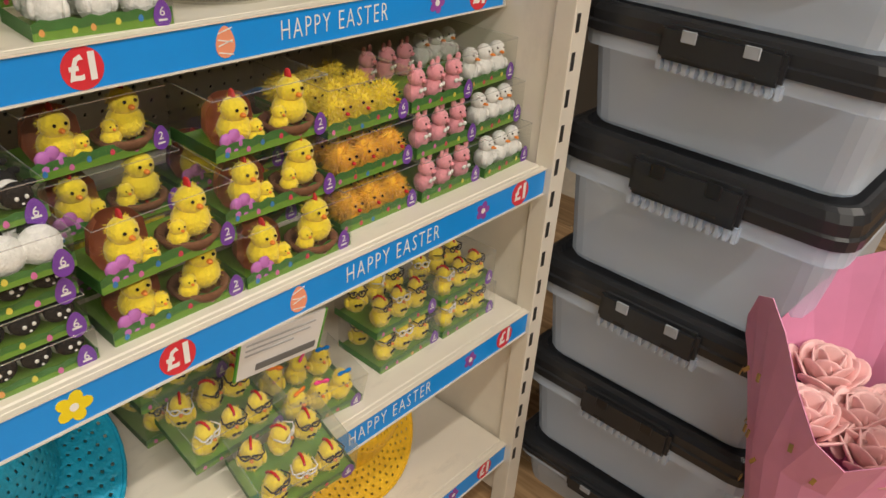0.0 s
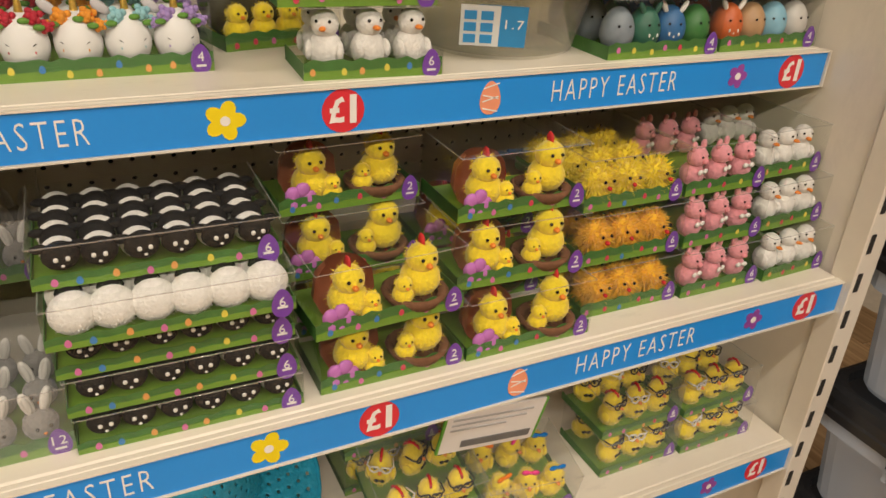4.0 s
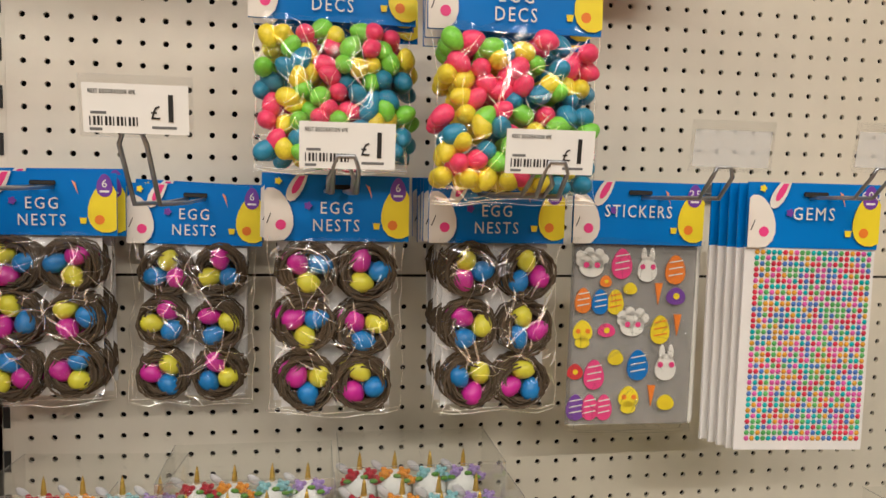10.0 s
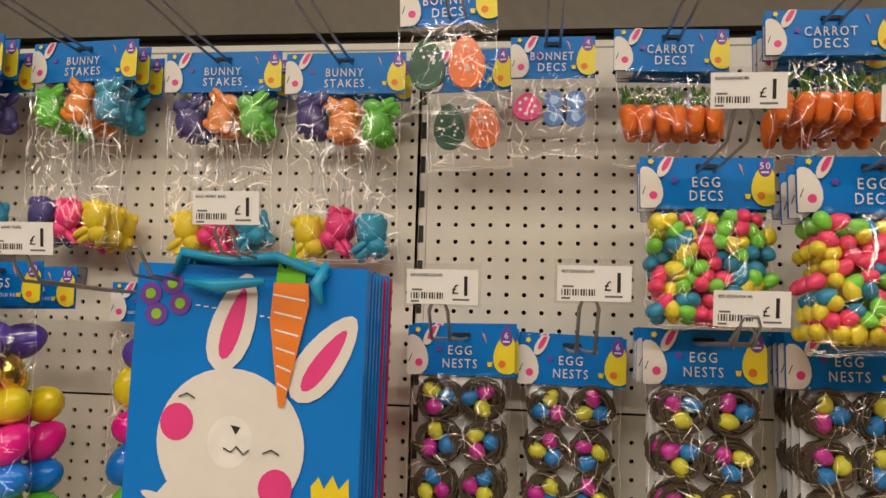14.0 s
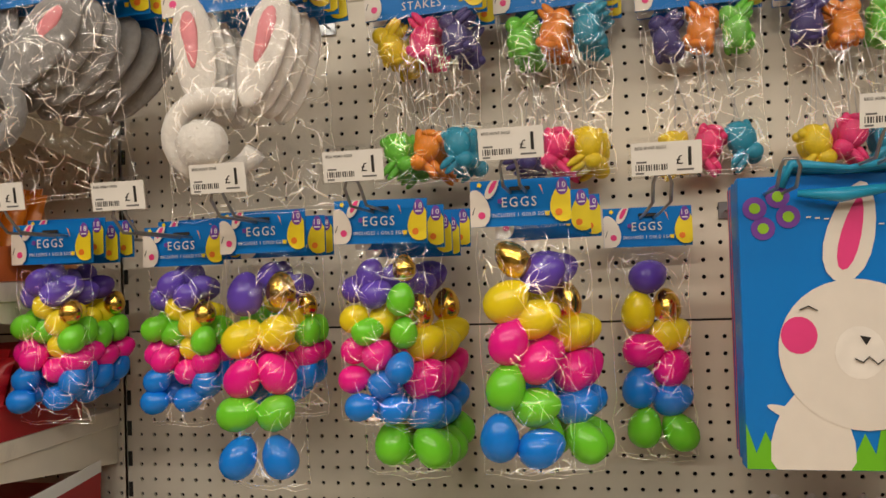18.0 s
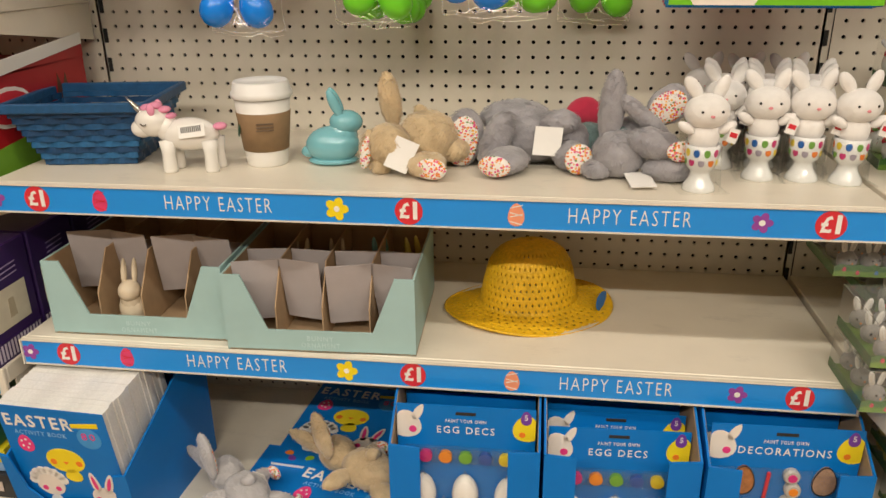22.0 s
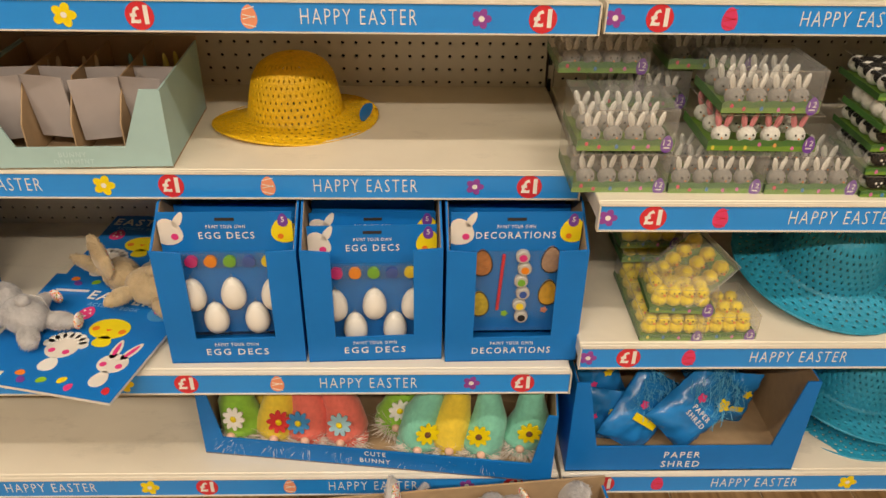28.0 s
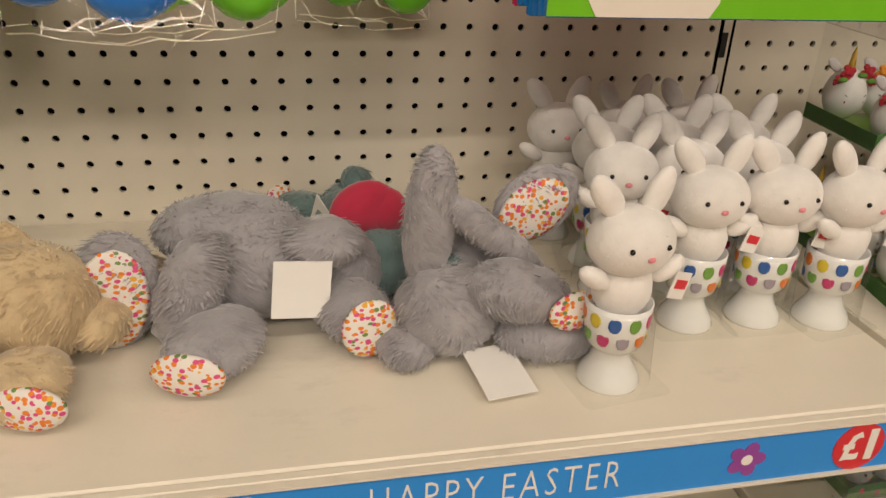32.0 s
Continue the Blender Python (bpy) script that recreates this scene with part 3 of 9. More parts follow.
def header(parent, w, h, lines, badge, bold=0.0, depth=0.002):
    """The printed header card: blue, a bunny's face on one side, a chick's on the other, a badge and the name."""
    x0, x1, z1, z0 = -w / 2, w / 2, 0.014, 0.014 - h
    bm = outline([(x0, z0), (x1, z0), (x1, z1), (x0, z1)], -depth, 0)
    for v in bm.verts:
        v.co.y += 0.0016 * math.sin(v.co.x * 61 + h * 90)
    hd = part("header_card", bm, BLUE, parent, "glossy blue printed header card")
    y = -depth - 0.0018
    part("hang_slot", box(-0.012, y - 0.0006, 0.001, 0.012, y, 0.0055, 0.001), DARK, hd)
    u = h / 0.063
    bun = clamp(egg_points(x0 + 0.006 * u, z0 + 0.024 * u, 0.021 * u, 0.027 * u), x0, x1, z0, z1)
    flat("bunny_face", bun, y, SKIN, hd)
    ear = clamp(egg_points(x0 + 0.031 * u, z0 + 0.054 * u, 0.0065 * u, 0.018 * u, 14, -0.5), x0, x1, z0, z1)
    flat("bunny_ear", ear, y - 0.0001, SKIN, hd)
    flat("ear_lining", clamp(egg_points(x0 + 0.032 * u, z0 + 0.0555 * u, 0.0032 * u, 0.012 * u, 12, -0.5), x0, x1, z0, z1 - 0.001), y - 0.0008, PINK, hd, 0.0003)
    flat("cheek", ring(x0 + 0.0155 * u, z0 + 0.0155 * u, 0.005 * u, 0.005 * u, 12), y - 0.0007, PINK, hd, 0.0003)
    flat("mouth", [(x0 + 0.002, z0 + 0.017 * u), (x0 + 0.006 * u, z0 + 0.027 * u), (x0 + 0.0066 * u, z0 + 0.0265 * u), (x0 + 0.003, z0 + 0.0168 * u)], y - 0.0007, BLACK, hd, 0.0003)
    flat("chick_face", clamp(egg_points(x1 - 0.010 * u, z0 + 0.028 * u, 0.017 * u, 0.025 * u), x0, x1, z0, z1), y, CHICK, hd)
    flat("chick_cheek", ring(x1 - 0.016 * u, z0 + 0.016 * u, 0.0048 * u, 0.0048 * u, 12), y - 0.0007, ORANGE, hd, 0.0003)
    bd = flat("pack_badge", egg_points(x1 - 0.011 * u, z1 - 0.0125 * u, 0.0075 * u, 0.0115 * u), y - 0.0008, PURPLE, hd, 0.0004)
    write(badge, 0.0115 * u, WHITE, bd, x1 - 0.011 * u, y - 0.0014, z1 - 0.011 * u)
    part("pack_word", box(x1 - 0.0155 * u, y - 0.0016, z1 - 0.0195 * u, x1 - 0.0065 * u, y - 0.0012, z1 - 0.0175 * u), WHITE, bd)
    flat("star", petals(x0 + 0.013 * u, z1 - 0.006 * u, 0.0036 * u), y, YELLOW, hd)
    flat("carrot_mark", [(x1 - 0.042 * u, z1 - 0.008 * u), (x1 - 0.0385 * u, z1 - 0.010 * u), (x1 - 0.036 * u, z1 - 0.022 * u)], y, SALMON, hd)
    flat("dot_mark", petals(x0 + 0.041 * u, z0 + 0.034 * u, 0.004 * u), y, PURPLE, hd)
    flat("tulip_mark", [(x1 - 0.035 * u, z0 + 0.018 * u), (x1 - 0.028 * u, z0 + 0.018 * u), (x1 - 0.029 * u, z0 + 0.012 * u), (x1 - 0.034 * u, z0 + 0.012 * u)], y, YELLOW, hd)
    n = len(lines)
    for k, (txt, size, wide) in enumerate(lines):
        zz = z0 + h * (0.52 if n == 1 else (0.50 if k == 0 else 0.235))
        write(txt, size, WHITE, hd, -0.001 * u, y - 0.0004, zz, wide, bold)
    return hd


def crinkle(w, h, top, seed, bulge=0.012, nx=10, nz=14, back=-0.004, folds=1.3):
    """A sheet of clear film hung below a header: bulged over what it holds, creased at random."""
    rnd = random.Random(seed)
    bm = bmesh.new()
    grid = []
    for j in range(nz + 1):
        v = j / nz
        row = []
        for i in range(nx + 1):
            u = i / nx
            edge = math.sin(math.pi * u) ** 0.5 * (math.sin(math.pi * min(1, 0.08 + v)) ** 0.4 if v < 0.92 else 0.45)
            jag = 0.0035 if 0 < i < nx else 0.006
            row.append(bm.verts.new(((u - 0.5) * w * (1 - 0.05 * math.sin(math.pi * v)) + rnd.uniform(-jag, jag) * 0.7, back - bulge * edge + rnd.uniform(-1, 1) * 0.0028, top - v * h + rnd.uniform(-1, 1) * 0.003)))
        grid.append(row)
    for j in range(nz):
        for i in range(nx):
            a, b, c, d = grid[j][i], grid[j + 1][i], grid[j + 1][i + 1], grid[j][i + 1]
            if (i + j) % 2:
                bm.faces.new((a, b, c)), bm.faces.new((a, c, d))
            else:
                bm.faces.new((a, b, d)), bm.faces.new((b, c, d))
    for f in bm.faces:
        f.smooth = True
    folded = bmesh.new()

    def at(u, v):
        """A point of the film, u across and v down, both 0 to 1."""
        fu, fv = min(max(u, 0), 0.999) * nx, min(max(v, 0), 0.999) * nz
        a, b, p, q = int(fu), int(fv), fu % 1, fv % 1
        return (grid[b][a].co.lerp(grid[b][a + 1].co, p)).lerp(grid[b + 1][a].co.lerp(grid[b + 1][a + 1].co, p), q)
    for q in range(int((40 + 2300 * w * h) * folds)):
        u, v, ang, stp = rnd.uniform(0.02, 0.98), rnd.uniform(0.03, 0.98), rnd.gauss(0.9, 0.9) * rnd.choice((-1, 1)), rnd.uniform(0.003, 0.013)
        pts = [at(u, v)]
        for _ in range(rnd.choice((1, 2, 2, 3, 4))):
            ang += rnd.uniform(-0.6, 0.6)
            u, v = u + stp * math.cos(ang) / w, v + stp * math.sin(ang) / h
            if not (0 < u < 1 and 0 < v < 1):
                break
            pts.append(at(u, v) + Vector((0, -0.0008, 0)))
        if len(pts) > 1:
            tube(pts, rnd.choice((0.0004, 0.0006, 0.0008, 0.0014)), 5, folded, [0.3] + [1.0] * (len(pts) - 2) + [0.3])
    for u in (0.015, 0.985):
        seam = [at(u + rnd.uniform(-0.008, 0.008), 0.02 + 0.96 * k / 11) + Vector((0, -0.0006, 0)) for k in range(12)]
        tube(seam, 0.0005, 5, folded, [0.4 + 0.8 * rnd.random() for _ in seam])
    for v in (0.97, 0.99):
        seam = [at(0.03 + 0.94 * k / 7, v + rnd.uniform(-0.008, 0.008)) + Vector((0, -0.0006, 0)) for k in range(8)]
        tube(seam, 0.0005, 5, folded, [0.4 + 0.8 * rnd.random() for _ in seam])
    for f in folded.faces:
        f.smooth = True
    return bm, folded


def film_bag(parent, label, *size, sheet=None, **more):
    """A clear bag: its sheet, and the glints along its creases."""
    bm, folded = crinkle(*size, **more)
    part("bag", bm, sheet or BAG, parent, label)
    o = part("bag_creases", folded, FOLD if sheet is None else sheet, parent)
    o["kind"] = "stuff"


EGGC = {"p": mat("plastic_purple", (0.13, 0.07, 0.50), 0.22, var=0.06), "y": mat("plastic_yellow", (0.88, 0.70, 0.015), 0.22, var=0.05), "k": mat("plastic_pink", (0.90, 0.012, 0.30), 0.22, var=0.06),
        "g": mat("plastic_green", (0.17, 0.66, 0.03), 0.22, var=0.06), "b": mat("plastic_blue", (0.008, 0.22, 0.80), 0.22, var=0.06), "o": mat("foil_gold", (0.80, 0.52, 0.10), 0.18, 1.0, var=0.15, bump=0.6, bump_scale=90)}
SMALL = {"k": mat("glitter_pink", (0.86, 0.06, 0.16), 0.35, var=0.15, scale=400, bump=0.25, bump_scale=500), "g": mat("glitter_green", (0.22, 0.62, 0.06), 0.35, var=0.15, scale=400, bump=0.25, bump_scale=500),
         "y": mat("glitter_yellow", (0.82, 0.66, 0.04), 0.35, var=0.15, scale=400, bump=0.25, bump_scale=500), "b": mat("glitter_blue", (0.03, 0.24, 0.40), 0.35, var=0.15, scale=400, bump=0.25, bump_scale=500)}
NEST_EGG = {"y": mat("nest_egg_yellow", (0.62, 0.58, 0.04), 0.4, var=0.08), "k": mat("nest_egg_pink", (0.52, 0.02, 0.28), 0.4, var=0.08), "b": mat("nest_egg_blue", (0.015, 0.19, 0.50), 0.4, var=0.08)}
TWIG = mat("nest_twig", (0.085, 0.058, 0.034), 0.85, var=0.4, scale=160, island=0.6, bump=0.3)
EGG_MESH = {}


def egg_part(parent, kind, material, x, y, z, r, h, turn, name="egg"):
    key = (kind, round(r, 4), round(h, 4))
    if key not in EGG_MESH:
        me = bpy.data.meshes.new("egg")
        b = ball((0, 0, 0), (r, r, h), 14, 9, egg=0.16)
        b.to_mesh(me), b.free()
        me.materials.append(material)
        EGG_MESH[key] = me
    return part(name, EGG_MESH[key], None, parent, m=pose(x, y, z, *turn), smooth=True)


# how the eggs lie in each bag, in millimetres from the middle of its header: colour, across, down, lean
EGG_LAYOUT = {
    "ten_upright": "p-23,92,8 o22,88,0 y-28,148,50 y15,142,60 k-28,198,40 k12,194,-35 g-35,243,80 g12,243,60 b-37,299,22 b12,301,-20",
    "ten_mixed": "o-11,78,-40 p23,96,70 y-19,126,50 y14,148,70 k-18,172,20 k15,197,40 g-23,224,20 g10,250,78 b-33,283,5 b14,297,75",
    "ten_narrow": "p-2,80,70 o21,121,0 y-18,127,5 y25,159,70 k-12,180,80 k26,205,50 b-20,230,10 b25,248,75 g-15,284,10 g32,292,-35",
    "small_full": "p-14,64,40 p-32,80,20 p11,80,70 y-12,94,5 g-39,123,60 g-16,130,70 y16,118,55 y11,150,80 o34,104,0 k-43,157,50 k-25,165,60 k4,182,75 b-39,193,60 b26,196,30 b-43,222,82 b2,220,78 g33,140,20 k30,170,70",
    "small_loose": "p-12,77,30 p-32,94,60 p-4,101,60 o28,70,0 g27,108,10 g27,149,20 y-32,131,60 y0,133,50 g-15,146,70 k-34,170,60 k-4,175,50 k-36,206,75 b24,191,20 b1,211,70 b-26,239,80 b15,243,75"}


def egg_pack(x, y, z, w, h, badge, layout, label, seed, lean=0.0):
    """A long clear bag of plastic eggs under a header card."""
    rnd = random.Random(seed)
    t = thing("egg_pack", pose(x, y, z, 0, lean, rnd.uniform(-3, 3)), label, "egg pack", "packs of plastic eggs")
    header(t, w, 0.054, (("EGGS", 0.0165, 0.040), ("INCLUDES 1 GOLD EGG", 0.0062, 0.064)), badge)
    big = layout.startswith("ten")
    r, e = (0.0228, 0.0292) if big else (0.0172, 0.0208)
    for k, word in enumerate(EGG_LAYOUT[layout].split()):
        c, (px, pz, tilt) = word[0], [float(v) for v in word[1:].split(",")]
        q = 0.84 if c == "o" else 1.0
        egg_part(t, c + str(big), EGGC[c], px / 1000, -0.004 + (0.007 if k % 2 else -0.005) + rnd.uniform(-0.003, 0.003), -pz / 1000, r * q, e * q, (rnd.uniform(-18, 18), tilt, rnd.uniform(-20, 20)), "gold_egg" if c == "o" else "egg")
    film_bag(t, "crinkled clear plastic bag", w * 0.96, h, -0.040, seed, 0.034, 9, 18, 0.004)
    return t


def stack(t, n, step, x=0.0, drop=0.0, seed=0, uneven=0.004):
    """Copies of a hanging thing behind the first on its hook, without its film."""
    rnd = random.Random(seed)
    m0 = t.matrix_basis.copy()
    for k in range(1, n):
        c = copy_thing(t, Matrix.Translation((x * k + rnd.uniform(-0.003, 0.003), step * k, -drop * k + rnd.uniform(-uneven, uneven))) @ m0 @ pose(0, 0, 0, 0, rnd.uniform(-1.2, 1.2), 0))
        for o in list(c.children):
            if o.name.startswith(("bag", "tail", "headband", "fur")) or (o.name.startswith("gold_egg") and k % 3):
                bpy.data.objects.remove(o)
            elif o.name.startswith("ear"):
                for lining in list(o.children):
                    bpy.data.objects.remove(lining)


for ex, ez in ((0.066, 1.440), (0.226, 1.433), (0.352, 1.446), (0.512, 1.450), (0.684, 1.463), (0.839, 1.437)):
    hook(ex, ez, 0.34, True, "EGG HUNT EGGS")
hook(0.960, 1.445, 0.34, False)
hook(1.052, 1.470, 0.34, True, "EGG HUNT BAG")
LAB18, LAB10 = "clear bag of eighteen small plastic eggs hanging on a hook", "clear bag of ten large bright plastic eggs hanging on a hook"
p = egg_pack(0.052, -0.235, 1.442, 0.122, 0.215, "18", "small_full", LAB18, 11)
stack(p, 4, 0.030, 0.0, 0.0, 1, 0.012)
p = egg_pack(0.222, -0.195, 1.433, 0.118, 0.215, "18", "small_full", LAB18, 13)
stack(p, 3, 0.030, 0.0, 0.0, 2, 0.012)
p = egg_pack(0.352, -0.225, 1.445, 0.118, 0.300, "10", "ten_upright", LAB10, 14)
p = egg_pack(0.358, -0.175, 1.440, 0.118, 0.215, "18", "small_full", LAB18, 15)
stack(p, 2, 0.035, 0.0, 0.0, 3, 0.012)
egg_pack(0.512, -0.235, 1.450, 0.118, 0.220, "18", "small_loose", LAB18, 17, 1.0)
p = egg_pack(0.524, -0.190, 1.444, 0.118, 0.290, "10", "ten_narrow", LAB10, 18)
stack(p, 4, 0.038, 0.004, 0.001, 4, 0.010)
p = egg_pack(0.686, -0.252, 1.463, 0.116, 0.290, "10", "ten_mixed", LAB10, 19)
q = egg_pack(0.706, -0.195, 1.452, 0.116, 0.290, "10", "ten_narrow", LAB10, 20, -2.0)
stack(q, 2, 0.05, 0.012, 0.004, 5)
egg_pack(0.839, -0.058, 1.437, 0.118, 0.290, "10", "ten_narrow", LAB10, 22)


# bunny ears and tail sets
PLUSH_GREY = mat("plush_grey", (0.29, 0.285, 0.285), 0.95, var=0.22, scale=90, bump=0.8, bump_scale=160, sheen=0.6)
PLUSH_WHITE = mat("plush_white", (0.80, 0.77, 0.73), 0.95, var=0.10, scale=90, bump=0.8, bump_scale=160, sheen=0.5)
EAR_PINK = mat("ear_satin", (0.80, 0.28, 0.32), 0.5, var=0.12, scale=60)


def bunny_ears(x, y, z, w, fur, label, seed, tilt):
    t = thing("bunny_ears_set", pose(x, y, z, 0, tilt, 4), label, "costume set", "bunny ears sets")
    header(t, w, 0.062, (("BUNNY EARS", 0.0165, 0.092), ("AND TAIL", 0.0165, 0.068)), "1")
    rx, rz_, cx, cz = (0.054, 0.044, -0.085, -0.178) if fur == PLUSH_GREY else (0.056, 0.046, -0.042, -0.205)
    arc = range(-170, 191, 20) if fur == PLUSH_GREY else range(60, 331, 18)
    part("headband", tube([(cx + rx * math.cos(a), -0.012 - 0.006 * math.sin(a), cz + rz_ * math.sin(a)) for a in [math.radians(d) for d in arc]], 0.0135, 10), fur, t, "plush-covered headband", smooth=True)
    pair = ((-0.100, -0.140, 12, 0.036), (-0.030, -0.142, 46, 0.035)) if fur == PLUSH_GREY else ((-0.056, -0.160, -3, 0.027), (0.006, -0.160, 22, 0.028))
    for px, pz, rot, wide in pair:
        eb = ball((0, 0, 0.058), (wide, 0.011, 0.074), 18, 14, egg=-0.10)
        for v in eb.verts:
            v.co.y += 0.003 * noise.noise(v.co * 45 + Vector((seed, 0, 0)))
        ear = part("ear", eb, fur, t, m=pose(px, -0.014, pz, 0, rot, 0), smooth=True)
        part("ear_lining", ball((0, -0.0095, 0.074), (0.0105, 0.003, 0.036), 12, 8, egg=-0.3), EAR_PINK, ear, smooth=True)
    tail = ball((0, 0, 0), (0.032, 0.022, 0.030), 16, 12)
    for v in tail.verts:
        v.co *= 1 + 0.12 * noise.noise(v.co * 130)
    part("tail", tail, fur, t, "fluffy round tail", m=pose(cx - 0.010, -0.030, cz - 0.012), smooth=True)
    fl = bmesh.new()
    for c, r, tr in [((cx - 0.010, -0.030, cz - 0.012), (0.032, 0.022, 0.030), 260)]:
        join(fl, fuzz(c, r, 500, 0.006, seed, 0.0006))
    f = part("fur", fl, fur, t)
    f["kind"] = "stuff"
    film_bag(t, "crinkled clear plastic bag", w * 1.10, 0.265, -0.044, seed, 0.044, 12, 14, folds=1.8)
    return t


hook(0.120, 1.800, 0.345, False)
hook(0.362, 1.762, 0.345, False)
p = bunny_ears(0.076, -0.290, 1.782, 0.215, PLUSH_GREY, "grey plush bunny ears and tail in a clear bag", 31, -4)
stack(p, 6, 0.026, 0.010, 0.004, 6)
p = bunny_ears(0.350, -0.268, 1.755, 0.205, PLUSH_WHITE, "white plush bunny ears and tail in a clear bag", 32, -3)
stack(p, 4, 0.024, 0.004, 0.003, 7)

# bunny stakes
GLIT = {"y": mat("glitter_bunny_yellow", (0.80, 0.58, 0.02), 0.38, var=0.18, scale=500, bump=0.4, bump_scale=600), "k": mat("glitter_bunny_pink", (0.85, 0.04, 0.20), 0.38, var=0.18, scale=500, bump=0.4, bump_scale=600),
        "p": mat("glitter_bunny_violet", (0.075, 0.06, 0.22), 0.38, var=0.3, scale=500, bump=0.4, bump_scale=600), "g": mat("glitter_bunny_green", (0.15, 0.55, 0.05), 0.38, var=0.18, scale=500, bump=0.4, bump_scale=600),
        "o": mat("glitter_bunny_orange", (0.84, 0.26, 0.02), 0.38, var=0.18, scale=500, bump=0.4, bump_scale=600), "b": mat("glitter_bunny_blue", (0.03, 0.30, 0.46), 0.38, var=0.18, scale=500, bump=0.4, bump_scale=600)}
BUNNY_MESH = {}
STICK = mat("clear_stick", (0.55, 0.53, 0.50), 0.25, var=0.1)


def stake_bunny(parent, c, x, z, turn, flip):
    if c not in BUNNY_MESH:
        b = ball((0, 0, 0), (0.019, 0.012, 0.021), 12, 8)
        ball((0.010, 0, 0.021), (0.013, 0.010, 0.012), 12, 8, b)
        for k in (0.0, 0.006):
            ball((-0.006 - k, k * 0.7, 0.030 - k), (0.0055, 0.004, 0.015), 8, 6, b, Matrix.Rotation(math.radians(-48), 3, "Y"))
        ball((-0.017, 0, -0.012), (0.007, 0.007, 0.007), 8, 6, b)
        ball((0.011, -0.004, -0.014), (0.006, 0.005, 0.010), 8, 6, b), ball((-0.004, -0.003, -0.018), (0.013, 0.008, 0.006), 8, 6, b)
        me = bpy.data.meshes.new("stake_bunny")
        b.to_mesh(me), b.free()
        me.materials.append(GLIT[c])
        BUNNY_MESH[c] = me
    bn = part("bunny", BUNNY_MESH[c], None, parent, m=pose(x, -0.010, z, 0, turn, 180 if flip else 0), smooth=True)
    return bn


def stake_pack(x, y, z, upper, lower, seed, w=0.168):
    rnd = random.Random(seed)
    t = thing("bunny_stakes_pack", pose(x, y, z, 0, rnd.uniform(-1.5, 1.5), rnd.uniform(-6, 6)), "clear bag of six glittered bunny stakes hanging on a hook", "decoration pack", "packs of bunny stakes")
    header(t, w, 0.058, (("BUNNY", 0.0165, 0.052), ("STAKES", 0.0165, 0.056)), "6")
    for k, c in enumerate(upper):
        bx = (k - 1) * 0.046
        stake_bunny(t, c, bx, -0.084 + rnd.uniform(-0.006, 0.006), rnd.uniform(-12, 12), k != 1)
        part("stick", tube([(bx, -0.006, -0.10), (bx * 0.5 + 0.01, -0.004, -0.23)], 0.0007, 5), STICK, t)
    for k, c in enumerate(lower):
        bx = (k - 1) * 0.043
        stake_bunny(t, c, bx, -0.232 + rnd.uniform(-0.006, 0.006), 180 + rnd.uniform(-20, 20), k != 1)
        part("stick", tube([(bx, -0.006, -0.21), (bx * 0.6 - 0.008, -0.005, -0.09)], 0.0007, 5), STICK, t)
    film_bag(t, "crinkled clear plastic bag", w * 0.98, 0.238, -0.043, seed, 0.030, 12, 15, folds=2.2)
    return t


for k, (sx, sy, sz, up, lo) in enumerate(((0.548, -0.115, 1.772, "ykp", "gob"), (0.725, -0.078, 1.776, "gob", "pky"), (0.918, -0.05, 1.768, "pog", "ykb"), (1.098, -0.062, 1.760, "pog", "ykb"))):
    hook(sx, sz, 0.34, False)
    p = stake_pack(sx, sy, sz, up, lo, 41 + k)
    stack(p, 3 if k < 2 else 2, 0.028, 0.004, 0.002, 8 + k)

# gift bags: one front bag with its art, others close behind
BAGBLUE = mat("bag_blue", (0.005, 0.20, 0.66), 0.25, var=0.05, scale=8)
BAGPINK = mat("bag_crimson", (0.55, 0.01, 0.10), 0.35, var=0.08)
RIBBON = mat("satin_ribbon", (0.02, 0.36, 0.62), 0.35, var=0.2, scale=80)
GRASS = mat("bag_grass", (0.16, 0.52, 0.02), 0.35, var=0.06)


